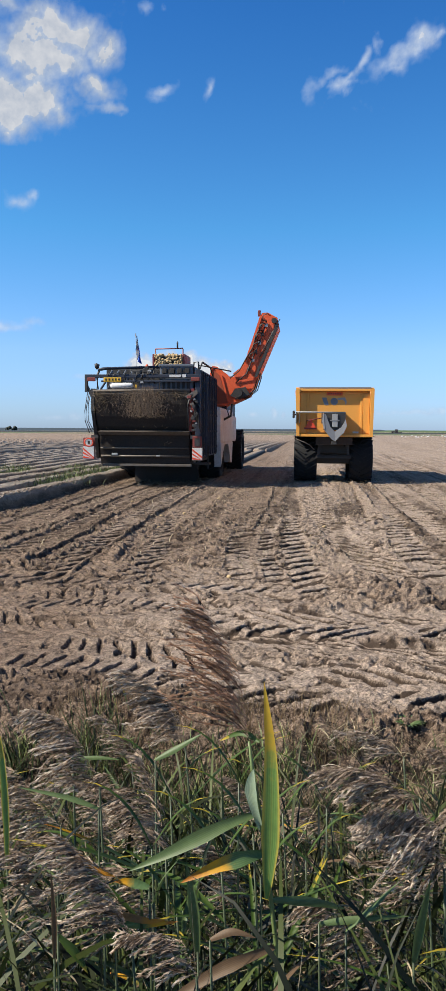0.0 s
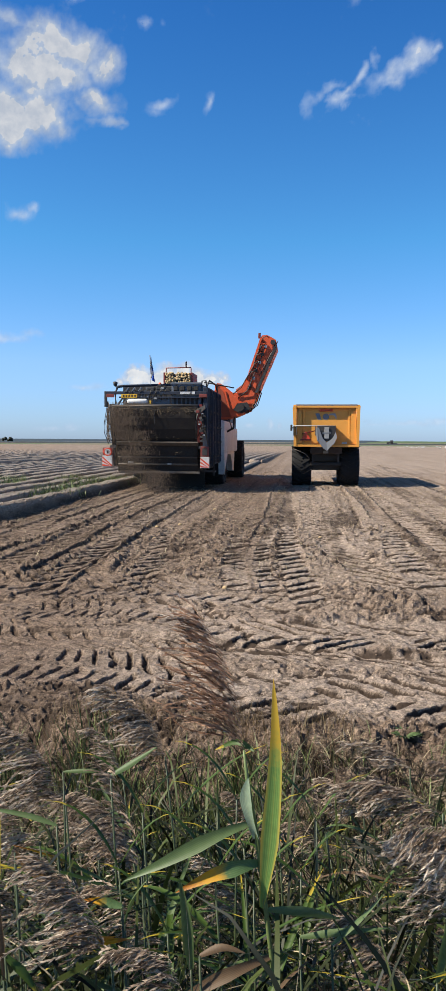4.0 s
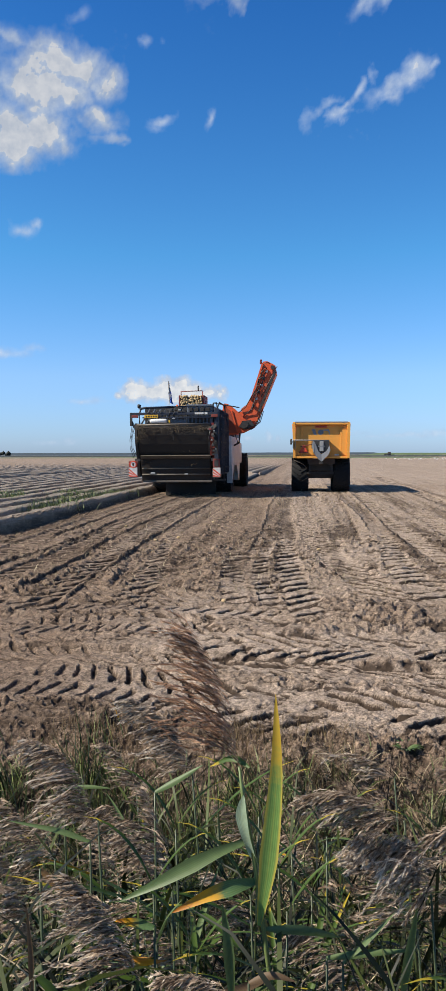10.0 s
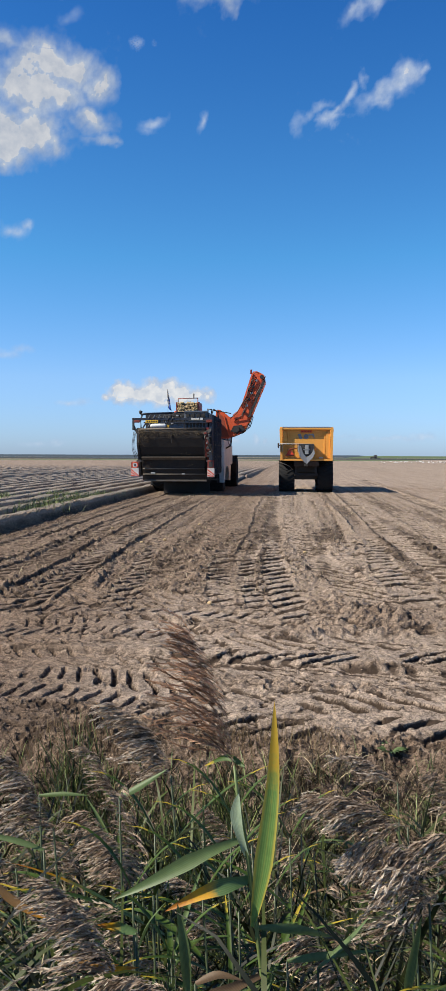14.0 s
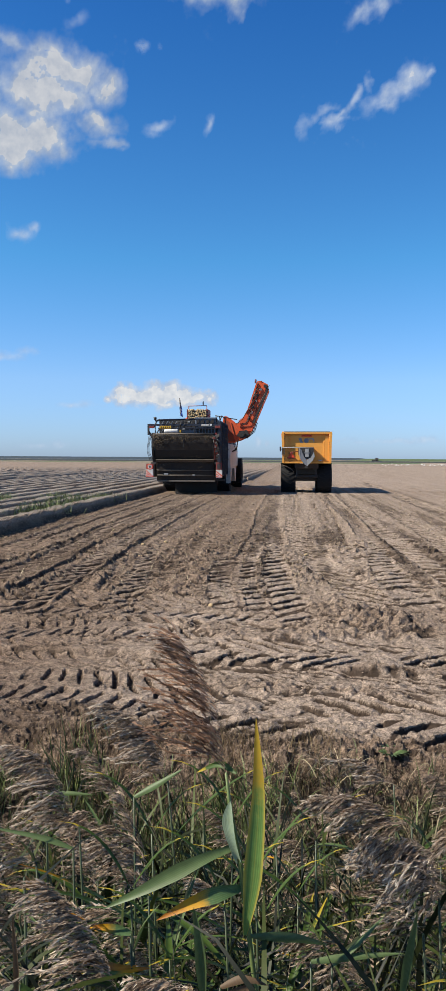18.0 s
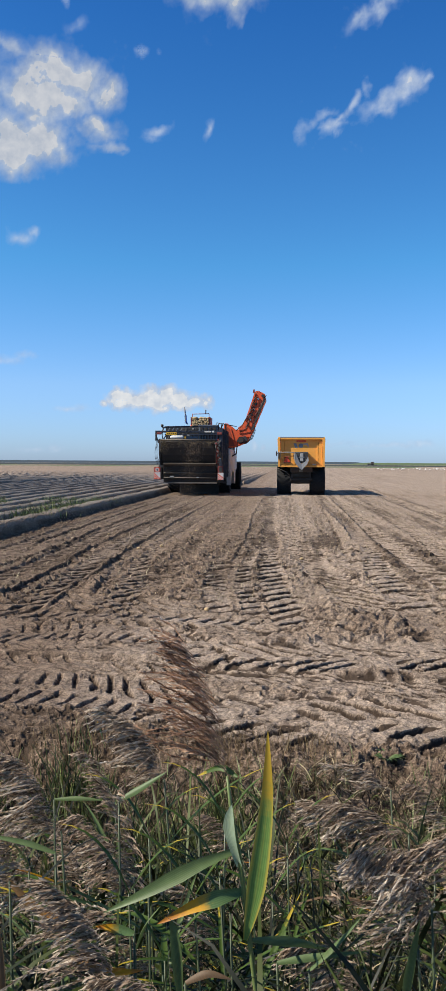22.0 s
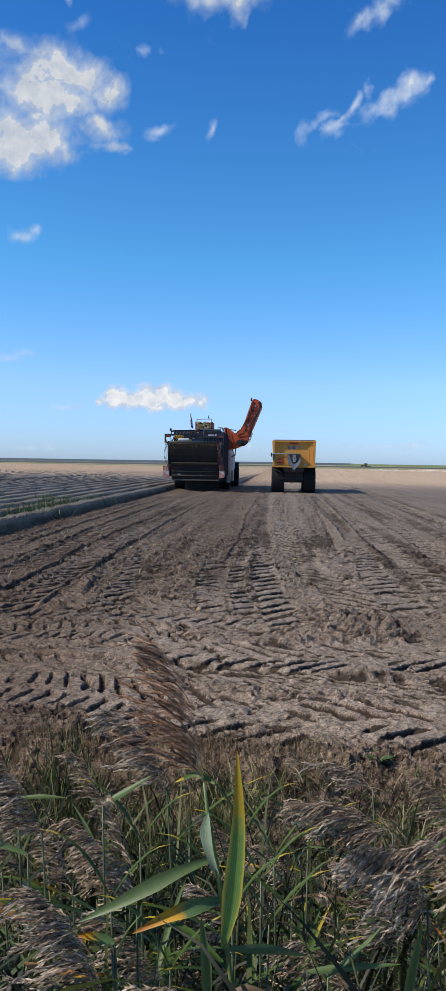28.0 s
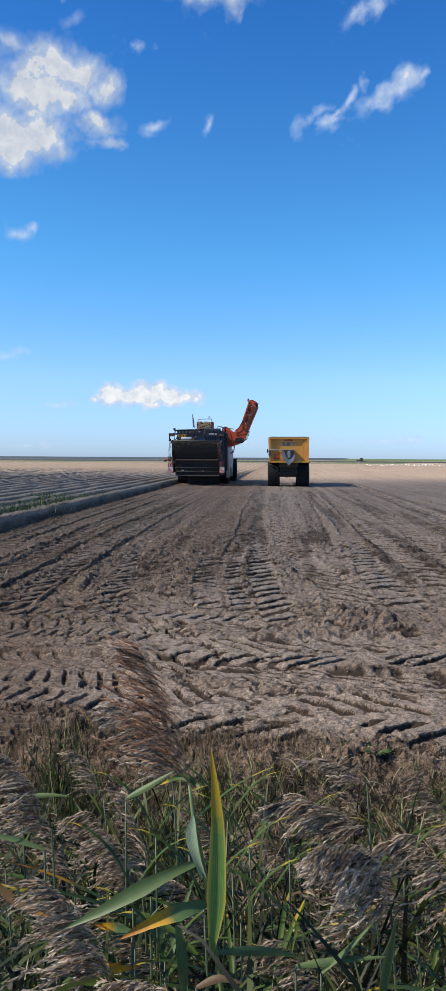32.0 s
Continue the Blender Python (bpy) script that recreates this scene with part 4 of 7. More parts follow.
CLOUDS.append((cloud("cloud", -9.87, 4.7, 11, 3.4, [(-2.63, 0.05, 1.24, 0.96, 0, 0.80), (-1.44, -0.14, 1.15, 0.86, 0, 0.75), (-0.48, 0.14, 1.20, 1.05, 0, 0.82), (0.48, 0.33, 1.15, 0.96, 0, 0.82), (1.44, 0.10, 1.20, 0.81, 0, 0.78), (2.63, -0.14, 1.05, 0.62, 0, 0.70), (3.59, -0.14, 0.67, 0.62, 0, 0.66), (0.00, -0.53, 3.35, 0.38, 0, 0.60), (-4.21, -0.33, 0.43, 0.33, 0, 0.60)], LOW, "low bright cumulus cloud above the horizon", 21, 3000.0, 130), 0.3))
CLOUDS.append((cloud("cloud", -16.20, 3.81, 8, 2, [(0.10, 0.10, 1.44, 0.19, 0, 0.45), (0.48, 0.14, 0.57, 0.29, 0, 0.50), (-4.78, -0.24, 1.91, 0.14, 0, 0.36)], FAINT, "faint low streak of cloud", 23, 3000.0, 90), 0.3))
CLOUDS.append((cloud("cloud", -18.25, 1.13, 6, 2, [(0.48, -0.10, 0.77, 0.33, 0, 0.50), (-0.72, -0.24, 1.44, 0.24, 0, 0.42)], FAINT, "tiny white cloud low on the horizon", 26, 3000.0, 70), 0.3))
CLOUDS.append((cloud("cloud", 0.44, 1.25, 26, 2.6, [(-3.21, 0.14, 0.24, 0.48, 0, 0.60), (-2.58, 0.00, 0.19, 0.29, 0, 0.50), (-4.78, -0.10, 0.67, 0.19, 0, 0.45), (-5.98, 0.24, 0.48, 0.14, 0, 0.40), (2.87, 0.24, 1.91, 0.19, 0, 0.40), (6.70, 0.14, 1.91, 0.19, 0, 0.45), (9.09, 0.24, 0.96, 0.29, 0, 0.50), (4.78, 0.00, 0.96, 0.14, 0, 0.45)], FAINT, "row of tiny white clouds low on the horizon", 29, 3000.0, 150), 0.3))
CLOUDS.append((cloud("cloud", -7.06, 30.65, 10, 6, [(0.22, 0.74, 2.21, 0.81, 0, 0.75), (1.55, 0.07, 1.06, 0.67, 30, 0.60), (-1.77, 0.37, 0.88, 0.52, 0, 0.50), (1.99, -0.56, 0.35, 0.59, -20, 0.42)], PUFF, "ragged white cloud high up", 33, 2600.0, 110), 2.2))
CLOUDS.append((cloud("cloud", 4.52, 29.65, 7, 6, [(-0.44, -0.15, 0.97, 0.33, 22, 0.55), (0.66, 0.37, 0.80, 0.33, 40, 0.55), (1.19, 1.04, 0.53, 0.59, 0, 0.50)], WISP, "slanting wisp of white cloud", 36, 2600.0, 80), 1.9))
CLOUDS.append((cloud("cloud", -11.21, 27.83, 3, 3, [(0.22, 0.07, 0.35, 0.30, 0, 0.40)], FAINT, "faint scrap of cloud", 39, 2600.0, 40), 1.8))
CLOUDS.append((cloud("cloud", -17.40, 29.08, 5, 4, [(0.22, -0.11, 0.62, 0.37, 30, 0.42), (-0.44, 1.30, 0.27, 0.44, 0, 0.50)], FAINT, "faint scrap of cloud", 42, 2600.0, 50), 1.8))


# ---- the potato harvester ----
def track_rows(coef, seconds=32):
    return [(t, sum(c * t ** k for k, c in enumerate(coef))) for t in range(seconds + 1)]


HARV_X, HARV = -5.1, (22.95, 0.689, 0.003136, 0.0000436)
TRAIL_X = 0.82
TRAIL_ROWS = [(0, 25.9), (4, 30.1), (8, 33.5), (12, 36.2), (16, 38.6), (20, 41.0), (24, 43.5), (28, 46.1), (32, 49.0)]


def striped_board(parent, x0, x1, y, z0, z1, lean):
    bd = part("warning_board", B(x0, x1, y, y + 0.03, z0, z1, bev=0.01), WHITE, parent, "red and white striped warning board")
    w, h = x1 - x0, z1 - z0
    for k in range(3):
        z = z0 + h * (0.08 + 0.34 * k)
        o = [(x0 + 0.004, z), (x1 - 0.004, z + lean * w), (x1 - 0.004, min(z1 - 0.01, z + lean * w + h * 0.17)), (x0 + 0.004, z + h * 0.17)]
        o = [(u, min(max(v, z0 + 0.01), z1 - 0.01)) for u, v in o]
        if len({round(v, 3) for _, v in o}) > 2:
            part("stripe", prism(bmesh.new(), o, "y", y - 0.006, y - 0.001), REFLECT, bd)
    return bd


def harvester():
    h = empty("potato_harvester", pose(HARV_X, HARV[0], 0), "navy and orange self-propelled potato harvester with raised unloading elevator", "harvester")
    P = lambda name, bm, mat, label="", parent=h: part(name, bm, mat, parent, label)
    # the rear hood: two dark curved curtains hanging from a roller
    curve = [(0.10, 2.86), (-0.02, 2.84), (-0.07, 2.78), (-0.04, 2.5), (0.06, 2.15), (0.22, 1.85), (0.40, 1.68), (0.44, 1.68), (0.26, 1.87), (0.10, 2.17), (0.0, 2.5), (-0.03, 2.76)]
    P("upper_curtain", prism(bmesh.new(), curve, "x", -1.36, 1.2), CURTAIN, "black rubber rear curtain streaked with soil")
    P("lower_curtain", prism(bmesh.new(), [(0.3, 1.72), (0.18, 1.62), (0.24, 1.15), (0.34, 0.74), (0.4, 0.72), (0.3, 1.15), (0.24, 1.6), (0.36, 1.7)], "x", -1.3, 1.24), CURTAIN, "lower black rubber curtain")
    P("curtain_lip", prism(bmesh.new(), [(-0.02, 1.7), (0.1, 1.6), (0.3, 1.62), (0.28, 1.74)], "x", -1.3, 1.26), STEEL, "worn steel lip between the curtains")
    P("bottom_bar", B(-1.24, 1.3, 0.2, 0.3, 0.68, 0.75, bev=0.01), STEEL)
    P("middle_seam", B(-0.085, -0.055, -0.085, -0.06, 2.3, 2.78), BLACK)
    for k, z in enumerate((2.88, 2.81, 2.74)):
        P("roller", tube(bmesh.new(), [(-1.4, -0.06 + 0.02 * k, z), (1.28, -0.06 + 0.02 * k, z + 0.03)], (0.035, 0.03, 0.025)[k], 10), STEEL, "worn steel roller with haulm on it")
    bm = bmesh.new()
    rnd = random.Random(5)
    for k in range(190):
        x, z = rnd.uniform(-1.4, 1.25) if k % 3 else -1.4 + abs(rnd.gauss(0, 0.3)), 2.9 - abs(rnd.gauss(0, 0.12 if k % 3 else 0.3))
        tube(bm, [(x, -0.1, z), (x + rnd.uniform(-0.08, 0.08), -0.13, z - rnd.uniform(0.0, 0.05)), (x + rnd.uniform(-0.14, 0.14), -0.1, z - rnd.uniform(0.02, 0.2))], 0.004, 3, False)
    for _ in range(30):
        x, z = rnd.uniform(-1.3, 1.15), rnd.uniform(1.2, 2.6)
        y = -0.06 if z > 2.4 else 0.12
        tube(bm, [(x, y - 0.04, z), (x + rnd.uniform(-0.06, 0.06), y - 0.03, z - 0.03), (x + rnd.uniform(-0.1, 0.1), y - 0.02, z - 0.06)], 0.006, 3, False)
    tagged(P("haulm", bm, STRAW, "dry haulm caught on the curtain"), kind="stuff")
    for s, x in ((-1, -1.44), (1, 1.36)):
        P("side_cheek", prism(bmesh.new(), [(-0.02, 2.95), (1.3, 2.95), (1.3, 0.9), (0.5, 0.9), (0.3, 1.6), (-0.02, 2.3)], "x", x - 0.045, x + 0.045), RED if s > 0 else DARK, "red painted side cheek" if s > 0 else "")
    P("red_arm", prism(bmesh.new(), [(-0.08, 2.75), (0.06, 2.8), (0.3, 1.75), (0.18, 1.7)], "x", 1.24, 1.31), RED, "red steel swing arm")
    for z0, z1, x in ((2.7, 1.9, 1.45), (2.6, 1.7, 1.5), (2.75, 2.1, 1.41)):
        P("hose", tube(bmesh.new(), [(x, 0.05, z0), (x + 0.06, -0.05, z0 - 0.2), (x + 0.02, -0.04, (z0 + z1) / 2), (x + 0.05, 0.1, z1)], 0.016, 6), DARK)
    for k in range(3):
        x = -1.5 - 0.05 * k
        P("hose", tube(bmesh.new(), [(x, 0.1, 2.9), (x - 0.07, 0.0, 2.5 - 0.1 * k), (x - 0.06, 0.0, 2.0), (x + 0.04, 0.1, 1.75 - 0.05 * k)], 0.011, 6), DARK)
    # bars over the lower curtain
    for z, y, r in ((1.22, 0.2, 0.022), (0.98, 0.25, 0.03)):
        P("curtain_bar", tube(bmesh.new(), [(-1.28, y, z), (1.24, y, z)], r, 8), STEEL, "worn steel bar across the lower curtain")
    P("curtain_weight", B(-0.95, -0.78, 0.14, 0.2, 1.0, 1.07, bev=0.015), PALE)
    P("curtain_weight", B(0.3, 0.42, 0.16, 0.22, 0.97, 1.02, bev=0.01), PALE)
    # valves, fittings and hoses beside the curtain
    q = random.Random(33)
    for k in range(16):
        x, z, e = q.uniform(1.28, 1.5), 1.75 + 0.068 * k, q.uniform(0.025, 0.055)
        P("fitting", B(x - e, x + e, -0.14 - e, -0.1, z - e * 0.7, z + e * 0.7, bev=0.008), (DARK, STEEL, DARK, PALE, RED)[k % 5])
    for k in range(7):
        x, z0, z1 = q.uniform(1.26, 1.46), q.uniform(2.5, 2.85), q.uniform(1.7, 2.1)
        P("hose", tube(bmesh.new(), [(x, -0.06, z0), (x + q.uniform(-0.08, 0.12), -0.17, z0 - 0.15), (x + q.uniform(-0.05, 0.14), -0.18, (z0 + z1) / 2), (x + q.uniform(-0.05, 0.1), -0.12, z1)], 0.014, 6), DARK)
    P("hinge_plate", prism(bmesh.new(), [(1.16, 2.72), (1.5, 2.92), (1.52, 2.8), (1.3, 2.6)], "y", -0.16, -0.12), STEEL, "worn steel hinge plate")
    # pipes and cables over the top of the rear
    for k in range(9):
        x = -1.05 + 0.16 * k
        P("top_cable", tube(bmesh.new(), [(x, 0.02, 3.2 + q.uniform(-0.1, 0.1)), (x + 0.07, -0.05, 3.42 + q.uniform(-0.06, 0.08)), (x + 0.18, 0.04, 3.4), (x + 0.22, 0.1, 3.12 + q.uniform(-0.08, 0.08))], 0.013, 6), DARK)
    for k in range(6):
        x, z = q.uniform(-1.1, 0.35), q.uniform(3.0, 3.6)
        P("top_fitting", B(x - 0.05, x + 0.05, 0.0, 0.09, z - 0.035, z + 0.035, bev=0.01), (STEEL, DARK, PALE)[k % 3])
    P("post_tube", tube(bmesh.new(), [(1.36, 0.2, 3.45), (1.38, 0.1, 3.7), (1.5, 0.1, 3.72), (1.52, 0.2, 3.4)], 0.022, 6), DARK)
    # lower body between the curtains and the wheels
    P("chassis", B(-1.25, 1.3, 0.6, 11.5, 0.75, 1.2, bev=0.03), DARK, "dark steel chassis")
    P("cleaning_web", B(-1.25, 1.28, 0.5, 8.5, 1.2, 2.85, bev=0.05), DARK, "dark cleaning unit housing")
    P("rear_skirt", B(-0.78, 1.2, 2.45, 2.52, 0.06, 0.8), BLACK, "black rubber skirt behind the rear axle")
    for k in range(3):
        P("skirt_support", B(-0.6 + 0.75 * k, -0.54 + 0.75 * k, 0.6, 2.5, 0.7, 0.78), DARK)
    P("step", B(1.3, 1.75, 0.7, 0.95, 0.72, 0.78, bev=0.01), DARK, "small steel step")
    for x in (1.36, 1.68):
        P("step_hanger", B(x, x + 0.04, 0.72, 0.76, 0.6, 1.3), BLACK)
    # the top of the rear: frame bars, panels, cylinder, plate
    P("rear_beam", B(-1.62, 1.55, -0.02, 0.06, 3.26, 3.36, bev=0.012), NAVY, "navy rear cross beam")
    P("rear_beam_low", B(-1.2, 1.5, 0.0, 0.06, 3.14, 3.19, bev=0.01), NAVY)
    P("upright", B(-1.66, -1.58, -0.02, 0.06, 2.85, 3.36, bev=0.01), DARK)
    P("lamp_bracket", prism(bmesh.new(), [(-1.66, 3.05), (-1.58, 3.05), (-1.36, 2.6), (-1.44, 2.6)], "y", 0.0, 0.06), DARK)
    for x0 in (-1.58, 1.32):
        P("tail_lamp", B(x0, x0 + 0.24, -0.07, -0.022, 3.16, 3.27, bev=0.015), RED, "red tail lamp")
    pl = P("number_plate", B(-1.12, -0.62, -0.045, -0.022, 3.15, 3.27, bev=0.006), PLATE, "yellow plate with dark bars")
    for k in range(5):
        part("plate_bar", B(-1.07 + 0.09 * k, -1.02 + 0.09 * k, -0.05, -0.046, 3.18, 3.24), BLACK, pl)
    P("air_tank", tube(bmesh.new(), [(-0.92, -0.02, 3.03), (-0.87, -0.02, 3.03), (-0.34, -0.02, 3.03), (-0.29, -0.02, 3.03)], [0.05, 0.085, 0.085, 0.05], 16), DUSTY_WHITE, "light grey steel cylinder")
    P("tag", B(-0.24, -0.19, -0.03, 0.0, 2.96, 3.06), PLATE, "small yellow tag")
    P("back_panel", B(-1.3, 0.42, 1.0, 1.08, 2.85, 3.6, bev=0.02), DARK)
    P("flat_panel", B(-0.16, 0.4, 0.1, 0.16, 2.9, 3.2, bev=0.015), SLATE_SHEEN, "slate cover panel")
    P("lower_rail", B(-1.25, 0.42, 0.02, 0.07, 2.88, 2.93), STEEL)
    # slanting struts at the left of the top, sky reflection put into their tone
    for k in range(5):
        x = -1.3 + 0.2 * k
        P("strut", tube(bmesh.new(), [(x, 0.35, 2.95), (x + 0.28, 0.6, 3.52)], 0.03, 6), SLATE_SHEEN)
    P("top_rail", tube(bmesh.new(), [(-1.36, 0.3, 3.52), (-1.2, 0.35, 3.56), (0.4, 0.4, 3.6)], 0.04, 8), NAVY)
    P("bent_pipe", tube(bmesh.new(), [(-1.32, 0.1, 2.95), (-1.34, 0.1, 3.3), (-1.28, 0.15, 3.5), (-1.1, 0.3, 3.55)], 0.035, 8), STEEL, "bent exhaust pipe")
    P("camera_knob", tube(bmesh.new(), [(-1.34, 0.1, 3.5), (-1.34, 0.1, 3.56), (-1.33, 0.08, 3.66), (-1.32, 0.08, 3.68)], [0.02, 0.06, 0.075, 0.03], 10), DARK)
    P("winch", B(-0.36, -0.1, 0.1, 0.3, 3.3, 3.5, bev=0.03), DARK)
    P("valve_block", B(-0.05, 0.25, 0.12, 0.3, 3.42, 3.55, bev=0.02), DARK)
    P("orange_beacon", tube(bmesh.new(), [(0.05, 0.2, 3.55), (0.05, 0.2, 3.62), (0.05, 0.2, 3.66)], [0.05, 0.05, 0.02], 10), ORANGE)
    # louvred engine cover with its plain white mark
    cover = P("engine_cover", B(0.42, 1.36, 0.14, 1.6, 2.88, 3.62, bev=0.04), SLATE_SHEEN, "navy louvred cover")
    for k in range(6):
        part("louvre", B(0.5 + 0.135 * k, 0.58 + 0.135 * k, 0.12, 0.139, 2.92, 3.5, bev=0.008), BLACK, cover)
    part("cover_band", B(0.42, 1.36, 0.1, 0.118, 3.2, 3.34), SLATE_SHEEN, cover)
    part("white_mark", B(0.72, 1.04, -0.034, -0.0225, 3.275, 3.345), WHITE, cover, "plain white maker's mark")
    part("white_mark", B(1.08, 1.18, -0.034, -0.0225, 3.27, 3.355), WHITE, cover, "plain white maker's mark")
    for k in range(4):
        part("vent_window", B(0.5 + 0.21 * k, 0.62 + 0.21 * k, 0.1, 0.137, 3.4, 3.54, bev=0.006), BLACK, cover)
    part("cover_edge", B(0.4, 1.38, 0.1, 0.2, 3.58, 3.66, bev=0.02), SLATE_SHEEN, cover)
    # flag on its pole
    P("flag_pole", tube(bmesh.new(), [(-0.28, 0.4, 3.4), (-0.27, 0.4, 4.0), (-0.3, 0.38, 4.58)], 0.012, 6), STEEL)
    bm = bmesh.new()
    rows = [[bm.verts.new((-0.28 + 0.13 * u * (0.35 + v * 0.8) + 0.015 * math.sin(9 * v + 4 * u), 0.36 + 0.05 * math.sin(7 * v + 8 * u), 4.52 - 0.72 * v - 0.12 * u)) for u in (0, 0.25, 0.5, 0.75, 1)] for v in (0, 0.2, 0.4, 0.6, 0.8, 1)]
    for a, b in zip(rows, rows[1:]):
        for k in range(4):
            fc = bm.faces.new((a[k], a[k + 1], b[k + 1], b[k]))
            level = rows.index(a)
            fc.material_index = 1 if k == 0 and level < 4 or k == 1 and level < 1 else 2 if k == 1 and level in (1, 2) else 0
    bmesh.ops.solidify(bm, geom=bm.faces[:], thickness=0.006)
    flag = P("flag", bm, BLUE, "drooping red, white and blue flag")
    flag.data.materials.append(WHITECLOTH), flag.data.materials.append(REDCLOTH)
    for f in flag.data.polygons:
        v_ = min(max((4.52 - f.center.z) / 0.8, 0), 1)
        u_ = (f.center.x + 0.28) / (0.13 * (0.35 + 0.8 * v_))
        f.material_index = 1 if u_ < 0.58 and v_ < 0.85 else 2 if u_ < 0.6 and v_ < 0.55 else 0
    # navy side wall with bolts and a ladder-like rail
    side = P("side_wall", B(1.5, 1.58, 0.25, 3.9, 0.95, 3.5, bev=0.02), NAVY, "navy steel side wall")
    for k in range(8):
        y = 0.4 + 0.46 * k
        part("side_rib", B(1.581, 1.62, y, y + 0.06, 1.0, 3.45), NAVY, side)
        for j in range(5):
            part("bolt", B(1.62, 1.64, y + 0.01, y + 0.05, 1.2 + 0.5 * j, 1.25 + 0.5 * j), STEEL, side)
    P("side_post", B(1.42, 1.56, 0.06, 0.24, 0.95, 3.5, bev=0.015), NAVY)
    for k in range(9):
        P("rung", B(1.6, 1.7, 0.3, 0.34, 1.05 + 0.26 * k, 1.09 + 0.26 * k), DARK)
    P("rail_post", B(1.68, 1.72, 0.3, 0.34, 0.95, 3.3), NAVY)
    P("side_rail", tube(bmesh.new(), [(1.5, 0.3, 3.5), (1.55, 0.6, 3.75), (1.55, 2.5, 3.75), (1.5, 3.6, 3.5)], 0.025, 6), DARK)
    # white tank and fenders
    P("white_tank", B(1.2, 1.72, 4.0, 8.2, 1.25, 2.55, bev=0.12), DUSTY_WHITE, "white plastic tank dusted with soil")
    P("white_fender", prism(bmesh.new(), [(3.9, 1.3), (4.1, 0.5), (4.6, 0.9), (5.2, 1.25), (6.4, 1.25), (7.0, 0.9), (7.3, 0.55), (7.9, 0.5), (8.2, 1.3)], "x", 1.5, 1.72), DUSTY_WHITE, "white wheel fender")
    P("front_body", B(-1.3, 1.45, 8.4, 12.2, 1.2, 3.1, bev=0.08), NAVY, "navy front body")
    P("tank_cap", B(1.4, 1.66, 8.3, 10.4, 1.3, 2.35, bev=0.1), WHITE, "white side tank")
    # bunker with potatoes
    P("bunker", prism(bmesh.new(), [(-0.9, 3.1), (1.2, 3.1), (1.3, 3.55), (-1.2, 3.55)], "y", 1.7, 8.0), NAVY, "navy bunker")
    bx0, bx1, by = -0.22, 0.72, 2.6
    hop = P("potato_web", B(bx0, bx1, by, by + 1.2, 3.5, 4.12, bev=0.02), DARK, "red-framed web heaped with potatoes")
    for x in (bx0, bx1):
        part("web_side", B(x - 0.03, x + 0.03, by - 0.05, by + 1.2, 3.62, 4.2, bev=0.01), RED, hop)
        part("hoop_post", tube(bmesh.new(), [(x + (0.06 if x < 0 else -0.03), by, 3.9), (x + (0.06 if x < 0 else -0.03), by, 4.36)], 0.018, 6), RED, hop)
    part("hoop_bar", tube(bmesh.new(), [(bx0 + 0.06, by, 4.36), (bx1 - 0.03, by, 4.38)], 0.02, 6), RED, hop)
    part("beacon", tube(bmesh.new(), [(bx1 - 0.2, by, 4.36), (bx1 - 0.2, by, 4.56), (bx1 - 0.2, by, 4.6)], [0.02, 0.03, 0.01], 8), DARK, hop)
    for k in range(4):
        part("web_bar", tube(bmesh.new(), [(bx0 + 0.03, by - 0.04, 3.84 + 0.1 * k), (bx1 - 0.03, by - 0.04, 3.84 + 0.1 * k)], 0.009, 6), STEEL, hop)
    base = bmesh.new()
    bmesh.ops.create_icosphere(base, subdivisions=1, radius=0.05)
    pm = part("potato", base, POTATO, hop, smooth=True)
    rnd = random.Random(9)
    for k in range(150):
        x, y = rnd.uniform(bx0 + 0.06, bx1 - 0.06), by + (rnd.uniform(0.0, 0.8) if k < 50 else rnd.uniform(-0.07, -0.03))
        o = pm if k == 0 else pm.copy()
        if k:
            scene.collection.objects.link(o)
        o.location = (x, y, 4.13 + rnd.uniform(-0.02, 0.06) if k < 50 else 3.78 + 0.09 * (k % 5) + rnd.uniform(-0.03, 0.03))
        o.rotation_euler = (rnd.uniform(0, 3), rnd.uniform(0, 3), rnd.uniform(0, 3))
        o.scale = (rnd.uniform(0.8, 1.4), rnd.uniform(0.7, 1), rnd.uniform(0.7, 1))
    # unloading elevator: trough from the bunker's side, knee, raised upper arm
    ey0, ey1 = 4.6, 5.7
    lower = [(1.36, 3.98), (1.5, 3.96), (1.72, 3.8), (2.0, 3.62), (2.45, 3.62), (2.95, 3.3), (2.82, 2.95), (2.3, 2.72), (1.75, 2.6), (1.25, 2.62), (1.1, 3.1)]
    el = P("elevator_trough", prism(bmesh.new(), lower, "y", ey0, ey1), ORANGE, "orange steel elevator trough")
    up = [(2.3, 3.72), (2.55, 3.2), (2.95, 3.2), (3.1, 3.55), (3.74, 5.3), (3.68, 5.6), (3.36, 5.78), (3.18, 5.77), (3.11, 5.64), (2.72, 4.3), (2.52, 3.9)]
    ua = P("elevator_arm", prism(bmesh.new(), up, "y", ey0 - 0.06, ey1 + 0.06), ORANGE, "raised orange elevator arm")
    part("arm_edge", prism(bmesh.new(), [(2.68, 4.1), (2.75, 4.06), (3.19, 5.66), (3.12, 5.68)], "y", ey0 - 0.12, ey0 - 0.062), ORANGE, ua)
    part("arm_edge", prism(bmesh.new(), [(3.0, 3.6), (3.1, 3.6), (3.73, 5.32), (3.64, 5.36)], "y", ey0 - 0.12, ey0 - 0.062), DARK, ua)
